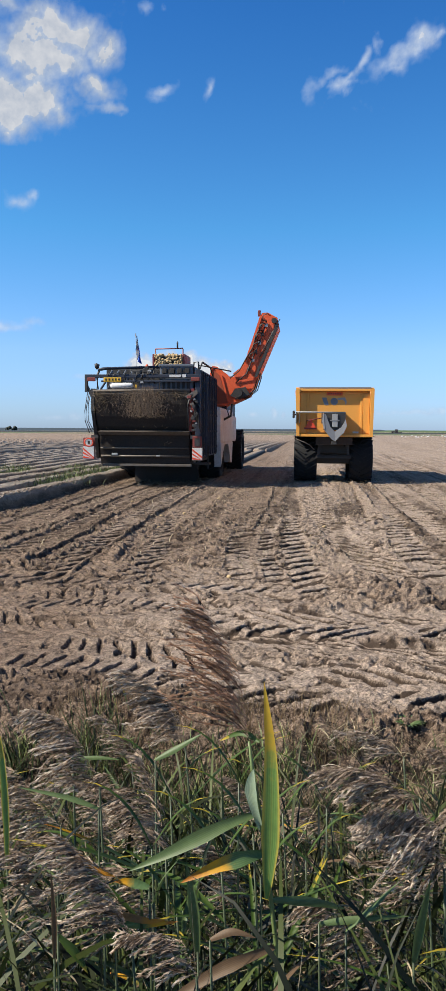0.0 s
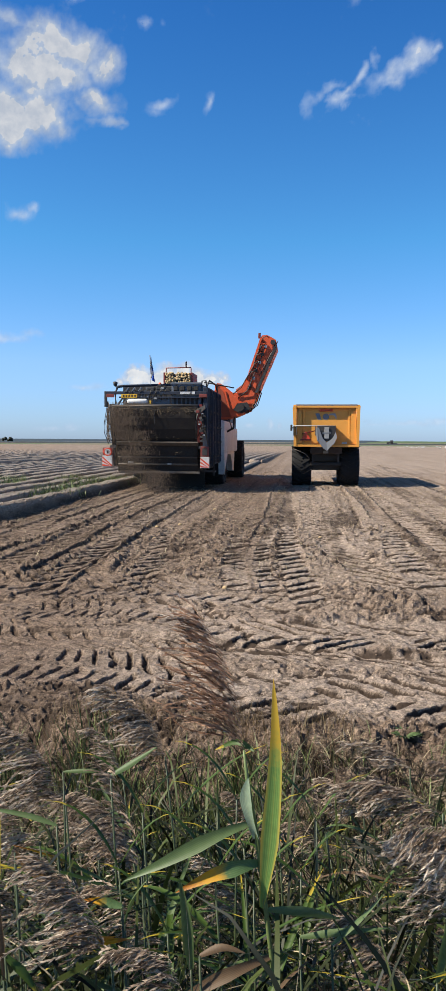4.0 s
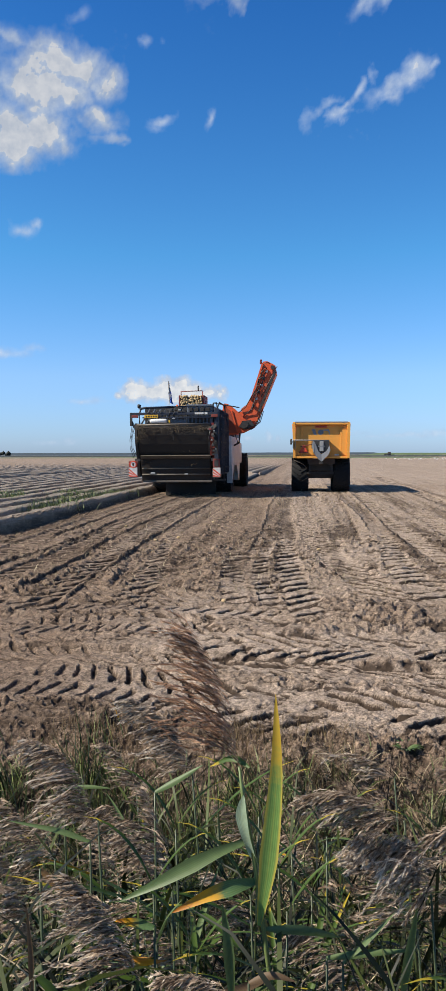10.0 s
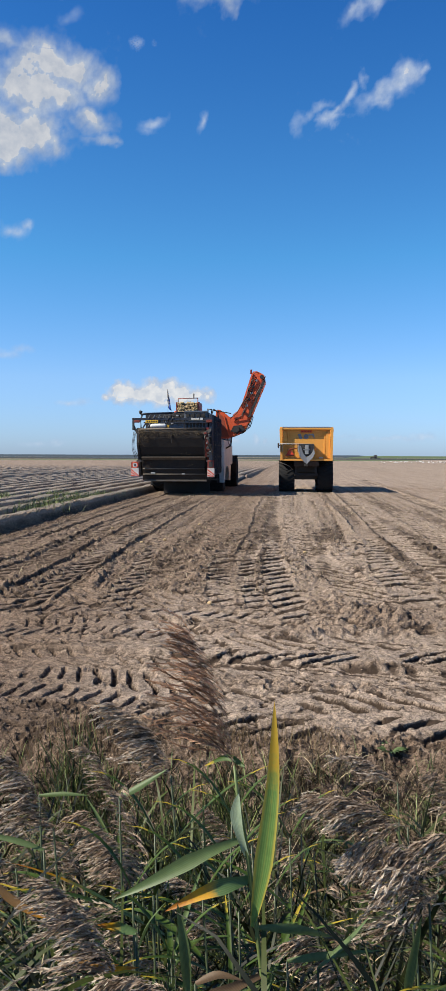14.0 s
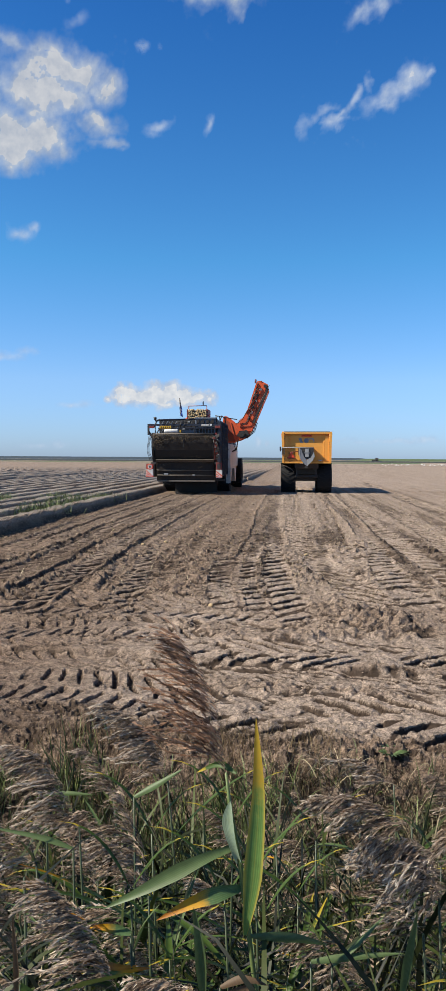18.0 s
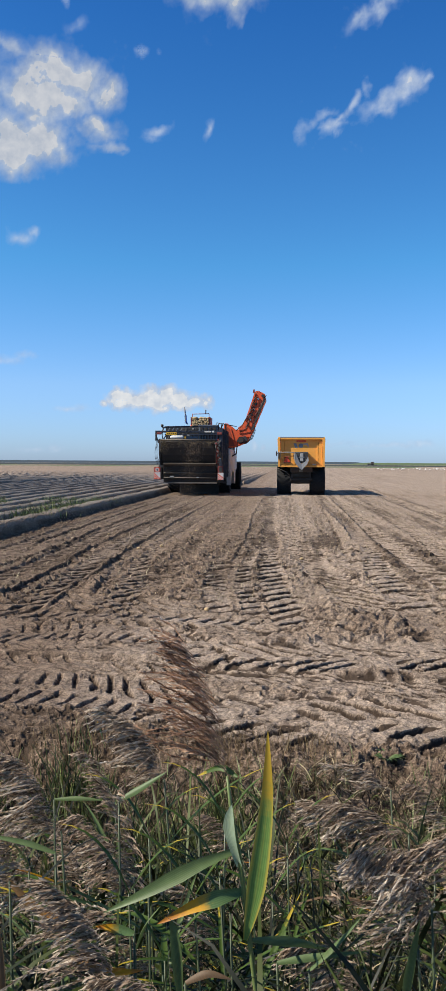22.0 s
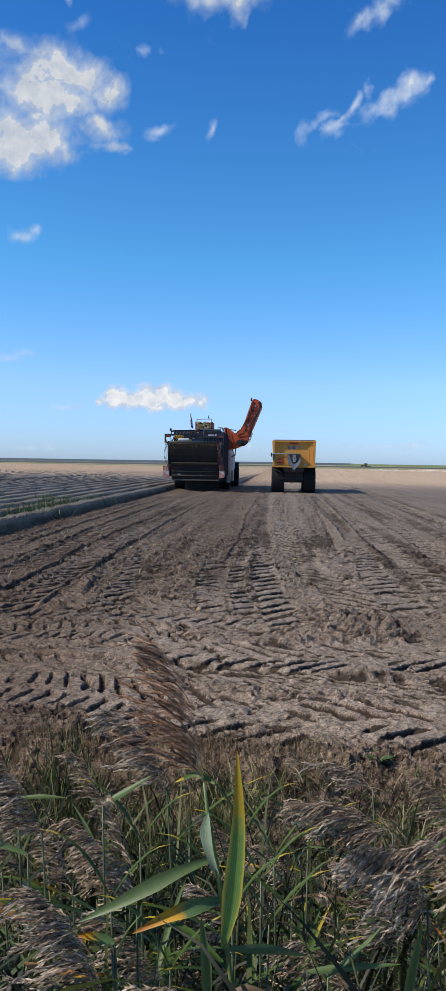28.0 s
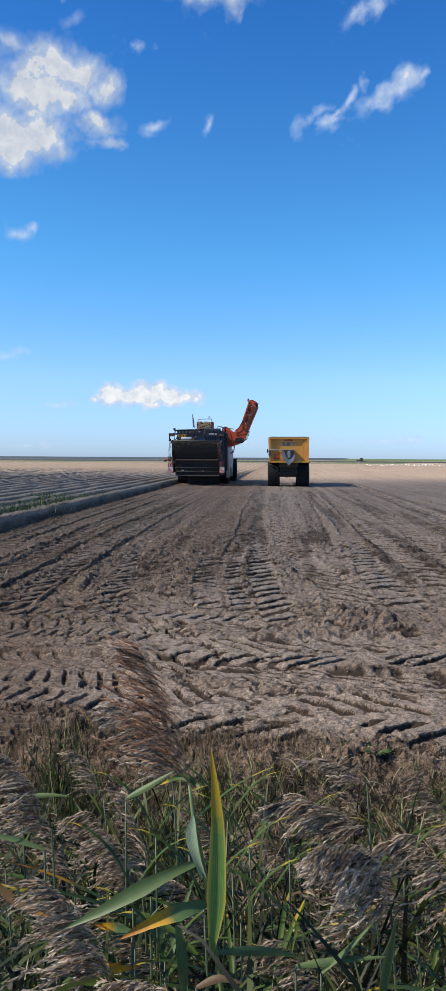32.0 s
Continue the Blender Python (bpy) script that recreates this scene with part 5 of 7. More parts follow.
    for k in range(6):
        f = 0.06 + 0.16 * k
        x, z = 2.78 + 0.62 * f + 0.02 * (k % 2), 3.72 + 1.85 * f
        part("hose_clip", B(x - 0.05, x + 0.05, ey0 - 0.14, ey0 - 0.061, z - 0.03, z + 0.08, bev=0.01), WHITE if k % 2 else DARK, ua)
        part("chain_guard", tube(bmesh.new(), [(x + 0.28, ey0 - 0.06, z - 0.05), (x + 0.34, ey0 - 0.1, z), (x + 0.3, ey0 - 0.06, z + 0.08)], 0.035, 6), DARK, ua)
    part("arm_hose", tube(bmesh.new(), [(2.2, ey0 - 0.08, 3.55), (2.5, ey0 - 0.14, 3.8), (2.7, ey0 - 0.13, 4.2), (2.92, ey0 - 0.14, 4.6), (3.0, ey0 - 0.13, 5.0), (3.2, ey0 - 0.14, 5.4)], 0.02, 6), DARK, ua)
    part("arm_hose", tube(bmesh.new(), [(2.4, ey0 - 0.08, 3.4), (2.75, ey0 - 0.16, 3.7), (2.95, ey0 - 0.13, 4.3), (3.15, ey0 - 0.14, 4.8), (3.3, ey0 - 0.13, 5.3)], 0.02, 6), DARK, ua)
    for k in range(3):
        part("return_hose", tube(bmesh.new(), [(3.0 + 0.05 * k, ey0 + 0.1 * k, 4.1 - 0.1 * k), (3.12 + 0.05 * k, ey0 + 0.1 * k, 3.6), (3.0 + 0.05 * k, ey0 + 0.1 * k, 3.15), (2.75, ey0 + 0.1 * k, 2.9 - 0.03 * k), (2.4, ey0, 2.85)], 0.018, 6), DARK, ua)
    for k in range(5):
        f = 0.1 + 0.19 * k
        x, z = 2.9 + 0.5 * f, 4.0 + 1.7 * f
        part("hose_loop", tube(bmesh.new(), [(x, ey0 - 0.1, z), (x - 0.13, ey0 - 0.2, z + 0.05), (x - 0.1, ey0 - 0.2, z + 0.2), (x + 0.03, ey0 - 0.16, z + 0.27), (x + 0.12, ey0 - 0.1, z + 0.2)], 0.017, 6), DARK, ua)
        part("arm_rib", B(x - 0.22, x - 0.02, ey0 - 0.09, ey0 - 0.061, z - 0.02, z + 0.02), ORANGE, ua)
    part("tie_rod", tube(bmesh.new(), [(3.14, ey0 - 0.1, 4.25), (3.76, ey0 - 0.1, 5.55)], 0.016, 6), STEEL, ua)
    part("head_roller", tube(bmesh.new(), [(3.58, ey0 - 0.14, 5.5), (3.58, ey1 + 0.1, 5.5)], 0.09, 14), DARK, ua)
    part("head_lamp", B(3.04, 3.13, ey0 - 0.08, ey0 + 0.05, 5.66, 5.86, bev=0.02), RED, ua, "red lamp on the elevator head")
    part("knee_motor", tube(bmesh.new(), [(2.45, ey0 - 0.22, 3.05), (2.45, ey0 - 0.02, 3.05)], 0.16, 14), DARK, el)
    part("knee_plate", prism(bmesh.new(), [(2.1, 2.95), (2.3, 3.2), (2.7, 3.25), (2.85, 3.0), (2.5, 2.82)], "y", ey0 - 0.07, ey0 - 0.002), DARK, el)
    # this panel's shade is painted in with the darker orange
    part("trough_side", prism(bmesh.new(), [(1.38, 2.66), (1.38, 3.86), (1.6, 3.66), (1.98, 2.7)], "y", ey0 - 0.02, ey0 - 0.002), ORANGE_SHADED, el, "dirty orange side panel, darkened for shade")
    part("trough_rib", B(1.3, 1.36, ey0 - 0.04, ey0 - 0.002, 2.66, 3.95), ORANGE, el)
    part("trough_rib", prism(bmesh.new(), [(1.62, 3.66), (1.68, 3.66), (2.05, 2.7), (1.98, 2.68)], "y", ey0 - 0.04, ey0 - 0.002), ORANGE, el)
    # knee and arm stand close to the body
    for ob in (ua, *ua.children):
        for v in ob.data.vertices:
            v.co.x -= 0.25 - 0.025 * (v.co.z - 3.6)
    for ob in (el, *el.children):
        for v in ob.data.vertices:
            v.co.x -= 0.24 * min(1.0, max(0.0, (v.co.x - 1.7) / 0.75))
    for x0, x1 in ((1.75, 1.9), (2.0, 1.95)):
        P("elevator_stay", tube(bmesh.new(), [(x0, ey0 + 0.2, 2.72), (x1, ey0 + 0.3, 2.25), (1.5, ey0 + 0.3, 2.0)], 0.035, 6), DARK)
    P("gantry_bar", tube(bmesh.new(), [(0.9, 4.2, 3.5), (0.95, 4.2, 3.98), (2.0, 4.4, 3.78)], 0.025, 6), DARK)
    # signs
    for x in (-1.6, ):
        sg = P("speed_sign", lathe_x(bmesh.new(), [(-0.012, 0.005), (-0.012, 0.13), (0.012, 0.13), (0.012, 0.005)], 24), WHITE, "round white speed sign with red rim")
        sg.matrix_basis = pose(-1.55, -0.04, 1.38, 0, 0, 90)
        rg = part("sign_rim", lathe_x(bmesh.new(), [(-0.018, 0.1), (-0.018, 0.135), (0.018, 0.135), (0.018, 0.1)], 24), REFLECT, sg)
        part("sign_bar", B(-0.016, -0.0125, -0.03, 0.03, -0.05, 0.05), BLACK, sg)
    P("sign_holder", B(-1.72, -1.38, -0.02, 0.02, 0.88, 1.52, bev=0.01), RED, "red sign holder")
    striped_board(h, -1.72, -1.4, -0.055, 0.89, 1.26, -0.9)
    P("lamp_frame", B(1.36, 1.62, -0.02, 0.03, 1.24, 1.58, bev=0.02), RED, "red tail lamp frame")
    P("lamp_glass", B(1.42, 1.56, -0.035, -0.021, 1.3, 1.52), DARK)
    striped_board(h, 1.36, 1.64, -0.05, 0.88, 1.24, -0.8)
    P("sign_arm", B(1.3, 1.5, 0.0, 0.05, 1.5, 1.6), DARK)
    P("sign_arm", B(-1.5, -1.3, 0.02, 0.07, 1.5, 1.6), DARK)
    # wheels and axles
    wheels = []
    for y, r, w, xo in ((4.9, 0.86, 0.7, 1.3), (11.2, 0.9, 0.65, 1.55)):
        P("axle", tube(bmesh.new(), [(-xo, y, r), (xo, y, r)], 0.12, 10), DARK)
        for s in (-1, 1):
            wheels.append((wheel(h, s * xo, y, r, w, WHITE if y > 8 else GREY, hub_side=s), s * xo, y, r))
    # digger at the front
    P("digger", prism(bmesh.new(), [(11.8, 1.2), (12.4, 1.1), (14.2, 0.3), (14.2, 0.1), (13.6, 0.14), (12.0, 0.7)], "x", -1.4, 1.4), RED, "red digging web")
    for x in (-1.4, 1.4):
        P("digger_arm", prism(bmesh.new(), [(10.5, 1.3), (10.5, 1.0), (14.0, 0.45), (14.2, 0.6)], "x", x - 0.05, x + 0.05), ORANGE)
    return h, wheels


HARVESTER, HARV_WHEELS = harvester()
HARVESTER.scale = (1.12, 1.06, 1.06)


# ---- the dumper ----
def dumper():
    d = empty("dump_trailer", pose(TRAIL_X, TRAIL_ROWS[0][1], 0), "yellow dump trailer with big black tyres and a pale cloth chute", "trailer")
    P = lambda name, bm, mat, label="", parent=d: part(name, bm, mat, parent, label)
    z0, z1 = 1.6, 3.18
    L = 7.2
    # the body: floor, sides, front and the recessed tailgate
    P("floor_plate", B(-1.16, 1.16, 0.1, L, z0, z0 + 0.08), YELLOW)
    for s in (-1, 1):
        P("side_panel", prism(bmesh.new(), [(s * 1.2, z0), (s * 1.28, z1), (s * 1.22, z1), (s * 1.14, z0)], "y", 0.05, L), YELLOW, "yellow side panel")
        for k in range(7):
            y = 0.3 + k * 1.08
            P("side_rib", prism(bmesh.new(), [(s * 1.21, z0 + 0.03), (s * 1.29, z1 - 0.03), (s * 1.34, z1 - 0.03), (s * 1.26, z0 + 0.03)], "y", y, y + 0.12), YELLOW)
        P("rear_post", prism(bmesh.new(), [(s * 1.28, z0 - 0.02), (s * 1.31, z1 + 0.01), (s * 1.19, z1 + 0.01), (s * 1.17, z0 - 0.02)], "y", -0.1, 0.12), YELLOW, "yellow corner post")
        P("top_rail", B(s * 1.25 - 0.06, s * 1.25 + 0.06, 0.12, L, z1 - 0.02, z1 + 0.06, bev=0.01), YELLOW)
    P("front_panel", B(-1.2, 1.2, L, L + 0.08, z0, z1 + 0.15), YELLOW)
    gate = P("tailgate", B(-1.17, 1.17, 0.12, 0.18, z0 + 0.04, z1 - 0.06), YELLOW, "recessed yellow tailgate")
    part("gate_top", B(-1.19, 1.19, -0.06, 0.12, z1 - 0.07, z1 + 0.01, bev=0.012), YELLOW, gate)
    part("gate_bottom", B(-1.18, 1.18, -0.08, 0.12, z0 - 0.03, z0 + 0.06, bev=0.012), YELLOW, gate)
    part("gate_cap", B(-1.2, 1.2, -0.05, 0.3, z1 + 0.0105, z1 + 0.07, bev=0.015), GREY, gate, "grey rubber cap")
    for s in (-1, 1):
        part("gate_rib", B(s * 0.9 - 0.04, s * 0.9 + 0.04, 0.07, 0.119, z0 + 0.06, z1 - 0.1, bev=0.01), YELLOW, gate)
        part("gate_wing", prism(bmesh.new(), [(s * 0.95, z0 + 0.1), (s * 1.16, z0 + 0.1), (s * 1.16, z1 - 0.1), (s * 0.95, z1 - 0.25)], "y", 0.03, 0.068), YELLOW, gate)
    for s in (-1, 1):
        part("gate_ridge", prism(bmesh.new(), [(s * 0.9, z1 - 0.2), (s * 0.9, z1 - 0.16), (s * 0.3, z1 - 0.08), (s * 0.3, z1 - 0.12)], "y", 0.09, 0.119), YELLOW, gate)
    pl = part("name_plate", B(-0.28, 0.26, 0.08, 0.115, z1 - 0.21, z1 - 0.1, bev=0.012), ORANGE, gate, "orange plate with dark bars")
    for k in range(6):
        part("plate_bar", B(-0.22 + 0.075 * k, -0.175 + 0.075 * k, 0.074, 0.079, z1 - 0.175, z1 - 0.135), RED, pl)
    # plain grey mark on the gate
    part("grey_mark", prism(bmesh.new(), [(-0.44, z1 - 0.28), (-0.28, z1 - 0.28), (-0.2, z1 - 0.53), (-0.34, z1 - 0.53)], "y", 0.112, 0.119), GREY, gate, "plain grey maker's mark")
    part("grey_mark", prism(bmesh.new(), [(-0.02 + 0.13 * math.cos(radians(45 * k + 22)), z1 - 0.41 + 0.13 * math.sin(radians(45 * k + 22))) for k in range(8)], "y", 0.112, 0.119), GREY, gate)
    part("pale_mark", prism(bmesh.new(), [(0.08, z1 - 0.3), (0.34, z1 - 0.27), (0.4, z1 - 0.4), (0.38, z1 - 0.54), (0.33, z1 - 0.4), (0.26, z1 - 0.35), (0.1, z1 - 0.36)], "y", 0.112, 0.119), PALE, gate, "plain pale maker's mark")
    part("white_sticker", B(0.62, 0.82, 0.112, 0.119, z0 + 0.1, z0 + 0.16), WHITE, gate)
    # triangle reflector
    def tri(r0, r1, y0, y1):
        bm = bmesh.new()
        o = [(r1 * math.cos(radians(a)), r1 * math.sin(radians(a))) for a in (90, 210, 330)]
        i = [(r0 * math.cos(radians(a)), r0 * math.sin(radians(a))) for a in (90, 210, 330)]
        for k in range(3):
            q = [o[k], o[(k + 1) % 3], i[(k + 1) % 3], i[k]]
            p = [bm.verts.new((u - 0.8, y0, v + z0 + 0.38)) for u, v in q]
            s = [bm.verts.new((u - 0.8, y1, v + z0 + 0.38)) for u, v in q]
            bm.faces.new(p[::-1]), bm.faces.new(s)
            for j in range(4):
                bm.faces.new((p[j], p[(j + 1) % 4], s[(j + 1) % 4], s[j]))
        return bm
    tr = P("triangle", tri(0.1, 0.21, -0.08, -0.06), REFLECT, "red warning triangle")
    part("triangle_core", prism(bmesh.new(), [(-0.8, z0 + 0.48), (-0.887, z0 + 0.33), (-0.713, z0 + 0.33)], "y", -0.07, -0.06), ORANGE, tr)
    P("triangle_arm", tube(bmesh.new(), [(-0.95, -0.06, z0 + 0.5), (-0.7, -0.05, z0 + 0.55), (-0.38, -0.02, z0 + 0.62)], 0.022, 6), RED)
    P("triangle_back", B(-1.02, -0.6, -0.055, -0.04, z0 + 0.22, z0 + 0.28), RED)
    # hand rail across the gate and its posts
    rail = P("hand_rail", tube(bmesh.new(), [(-1.3, -0.2, z0 + 0.8), (0.36, -0.2, z0 + 0.79)], 0.022, 8), PALE, "pale steel hand rail")
    for x in (-1.28, -1.18, -0.42, 0.34):
        part("rail_post", B(x - 0.02, x + 0.02, -0.22, 0.02, z0 + 0.42, z0 + 0.8), STEEL, rail)
    P("side_mirror", B(-1.42, -1.34, 0.05, 0.16, z0 + 0.6, z0 + 0.85, bev=0.02), DARK, "black marker lamp on the corner")
    P("mirror_arm", B(-1.36, -1.28, 0.09, 0.12, z0 + 0.7, z0 + 0.74), DARK)
    # grain chute and hanging cloth
    ch = P("chute", prism(bmesh.new(), [(-0.36, z0 + 0.78), (0.36, z0 + 0.78), (0.36, z0 + 0.2), (-0.36, z0 + 0.2)], "y", -0.26, 0.11), DARK, "dark chute box in the gate")
    part("slide", B(-0.08, 0.1, -0.3, -0.262, z0 + 0.3, z0 + 0.74, bev=0.01), PALE, ch, "pale chute slide")
    part("slide_gap", B(-0.16, 0.16, -0.308, -0.301, z0 + 0.5, z0 + 0.54), GREY, ch)
    part("cloth_flap", prism(bmesh.new(), [(-0.42, z0 + 0.5), (-0.34, z0 + 0.2), (-0.2, z0 + 0.02), (-0.1, z0 - 0.1), (0.03, z0 - 0.18), (0.0, z0 + 0.16), (-0.14, z0 + 0.3), (-0.3, z0 + 0.72), (-0.38, z0 + 0.76)], "y", -0.34, -0.31), GREY, ch, "dark grey hanging cloth flap")
    part("cloth_flap", prism(bmesh.new(), [(0.031, z0 - 0.18), (0.12, z0 - 0.06), (0.3, z0 + 0.1), (0.41, z0 + 0.34), (0.36, z0 + 0.56), (0.3, z0 + 0.44), (0.22, z0 + 0.3), (0.08, z0 + 0.2), (0.001, z0 + 0.16)], "y", -0.345, -0.315), PALE, ch, "pale hanging cloth flap")
    part("cloth_edge", prism(bmesh.new(), [(-0.42, z0 + 0.5), (-0.36, z0 + 0.24), (-0.31, z0 + 0.2), (-0.35, z0 + 0.5), (-0.36, z0 + 0.74), (-0.39, z0 + 0.74)], "y", -0.352, -0.341), PALE, ch)
    # chassis, axle, wheels, mudguard hose
    for s in (-1, 1):
        P("chassis_beam", B(s * 0.45 - 0.08, s * 0.45 + 0.08, 0.15, 8.6, 1.25, 1.595, bev=0.02), DARK)
    P("rear_cross", B(-0.62, 0.62, 0.02, 0.14, 1.3, 1.56, bev=0.02), BROWN, "rust-red rear cross member")
    P("tow_hook", B(-0.1, 0.1, -0.08, 0.02, 1.3, 1.42, bev=0.02), DARK)
    P("bumper", B(-0.6, 0.6, 0.35, 0.45, 0.82, 0.95, bev=0.02), BLACK, "dark underrun bar")
    P("underbody", B(-0.56, 0.56, 0.75, 4.2, 0.98, 1.45, bev=0.04), DARK, "dark frame and tank under the body")
    for s in (-1, 1):
        P("bumper_hanger", B(s * 0.5 - 0.04, s * 0.5 + 0.04, 0.36, 0.44, 0.9, 1.3), DARK)
        P("mudguard", B(s * 0.98 - 0.4, s * 0.98 + 0.4, 0.3, 2.6, 1.575, 1.598), DARK)
    P("loose_hose", tube(bmesh.new(), [(-1.22, -0.1, z0), (-1.3, -0.12, z0 - 0.1), (-1.0, -0.12, z0 - 0.22), (-0.8, -0.1, z0 - 0.32), (-0.66, 0.0, z0 - 0.48)], 0.018, 6), STEEL, "loose hose over the wheel")
    P("axle_housing", B(-0.6, 0.6, 1.0, 1.35, 0.62, 1.0, bev=0.05), DARK)
    P("hydraulic_ram", tube(bmesh.new(), [(0, 2.0, 1.0), (0, 5.0, 1.6)], 0.12, 10), STEEL)
    wheels = []
    for y in (1.18, 2.9):
        P("axle", tube(bmesh.new(), [(-1.0, y, 0.79), (1.0, y, 0.79)], 0.1, 10), DARK)
        for s in (-1, 1):
            wheels.append((wheel(d, s * 0.96, y, 0.79, 0.8, YELLOW, lugs=20, hub_side=s), s * 0.96, y, 0.79))
    P("drawbar", prism(bmesh.new(), [(8.4, 1.5), (8.4, 1.2), (9.9, 0.7), (9.9, 0.85)], "x", -0.2, 0.2), DARK)
    P("jack_stand", B(-0.06, 0.06, 9.5, 9.62, 0.35, 0.82, bev=0.01), DARK)
    return d, wheels


DUMPER, DUMP_WHEELS = dumper()


# ---- growth: blades, plumes and reeds ----
class Sheaf:
    """Collects thin strips of mesh."""

    def __init__(self):
        self.v, self.f, self.a, self.c, self.m = [], [], [], [], []

    def strip(self, pts, widths, sides, fold=0.0, slot=0, tone=None):
        """A strip down pts; at each a half width and a sideways direction; fold lowers the middle rib."""
        n0 = len(self.v)
        cols = (-1.0, -0.5, 0.0, 0.5, 1.0) if fold else (-1.0, 1.0)
        k = len(cols)
        for i, (p, w, s) in enumerate(zip(pts, widths, sides)):
            a = i / (len(pts) - 1)
            d = (pts[min(i + 1, len(pts) - 1)] - pts[max(i - 1, 0)])
            up = s.cross(d).normalized() if fold else None
            for u in cols:
                self.v.append(p + s * (w * u) + up * (fold * w * (u * u - 0.4)) if fold else p + s * (w * u))
                self.a.append(a)
                self.c.append(u if tone is None else tone)
        for i in range(len(pts) - 1):
            b = n0 + i * k
            for j in range(k - 1):
                self.f.append((b + j, b + j + 1, b + k + j + 1, b + k + j))
                self.m.append(slot)

    def mesh(self, name, material, smooth_faces=True):
        me = bpy.data.meshes.new(name)
        me.from_pydata([tuple(p) for p in self.v], [], self.f)
        at = me.attributes.new("along", "FLOAT", "POINT")
        at.data.foreach_set("value", np.array(self.a, dtype=np.float32))
        ac = me.attributes.new("across", "FLOAT", "POINT")
        ac.data.foreach_set("value", np.array(self.c, dtype=np.float32))
        me.polygons.foreach_set("use_smooth", np.full(len(self.f), smooth_faces))
        for one_material in material if isinstance(material, tuple) else (material,):
            me.materials.append(one_material)
        me.polygons.foreach_set("material_index", np.array(self.m, dtype=np.int32))
        return me


def bend(p, d, length, droop, n=8, sway=0.0):
    """Points of a blade that starts at p along d and sinks with its length."""
    out, q = [Vector(p)], Vector(d).normalized()
    for i in range(n):
        out.append(out[-1] + q * (length / n))
        q = (q + Vector((sway, 0, -droop / n * (0.4 + 1.2 * i / n)))).normalized()
    return out


def blade(sh, pts, width, side=None, fold=0.35, base=0.35, peak=0.35):
    n = len(pts) - 1
    ws, ss = [], []
    for i, p in enumerate(pts):
        a = i / n
        w = width / 2 * (base + (1 - base) * min(1, a / peak)) if a < peak else width / 2 * max(0.02, (1 - ((a - peak) / (1 - peak)) ** 1.6))
        d = (pts[min(i + 1, n)] - pts[max(i - 1, 0)]).normalized()
        s = side if side is not None else d.cross(Vector((0, 0, 1)))
        s = (s - d * s.dot(d))
        ws.append(w), ss.append(s.normalized() if s.length > 1e-4 else Vector((1, 0, 0)))
    sh.strip(pts, ws, ss, fold)


def plume_mesh(name, axis, seed, comb=(-0.75, 0.0, -0.45), branches=40, reach=0.12, pale=0.3, spread=0.4, brown=None, full=5):
    """A reed's flower head: strands off a bent axis, combed to the lee, closely hung with spikelets and silky hairs."""
    rnd = random.Random(seed)
    sh = Sheaf()
    axis = [Vector(p) for p in axis]
    n = len(axis) - 1
    comb = Vector(comb)
    for b in range(branches):
        t = (b + rnd.random()) / branches
        i = min(int(t * n), n - 1)
        p = axis[i].lerp(axis[i + 1], t * n - i)
        up = (axis[i + 1] - axis[i]).normalized()
        size = reach * (1.15 - 0.7 * t) * rnd.uniform(0.5, 1.25)
        silky = rnd.random() < pale
        for twig in range(2):
            d = (up * rnd.uniform(0.5, 1.2) + comb * rnd.uniform(0.4, 1.2) + Vector((rnd.gauss(0, 0.18), rnd.gauss(0, spread), rnd.gauss(0, 0.2)))).normalized()
            q = p.copy()
            ln = size * rnd.uniform(0.6, 1.1)
            steps_ = max(6, int(ln / 0.0062))
            tone = 0.7 * rnd.random() ** 1.3
            for g in range(steps_):
                d = (d + comb * (1.6 / steps_) + Vector((rnd.gauss(0, 0.09), rnd.gauss(0, 0.1), rnd.gauss(0, 0.09)))).normalized()
                q2 = q + d * (ln / steps_)
                s = d.cross(Vector((rnd.gauss(0, 0.3), 1, rnd.gauss(0, 0.3)))).normalized()
                sh.strip([q, q2], [0.0004, 0.0004], [s, s], 0.0, 0, tone)
                f = g / steps_
                if f > 0.12:
                    for _ in range(full):
                        e = (d + Vector((rnd.gauss(0, 0.2), rnd.gauss(0, 0.2), rnd.gauss(0, 0.2)))).normalized()
                        k = rnd.uniform(0.006, 0.013)
                        w = rnd.uniform(0.0008, 0.0014)
                        s = e.cross(Vector((rnd.gauss(0, 1), rnd.gauss(0, 1), rnd.gauss(0, 1)))).normalized()
                        light = rnd.random() < (0.75 if silky and f > 0.4 else min(0.07, pale / 4))
                        sh.strip([q2, q2 + e * k], [w * (1.3 if light else 1), 0.0002], [s, s], 0.0, 1 if light else 0, tone)
                q = q2
    return sh.mesh(name, (brown or REED_PLUME, REED_PLUME_PALE), False)


REEDS = []


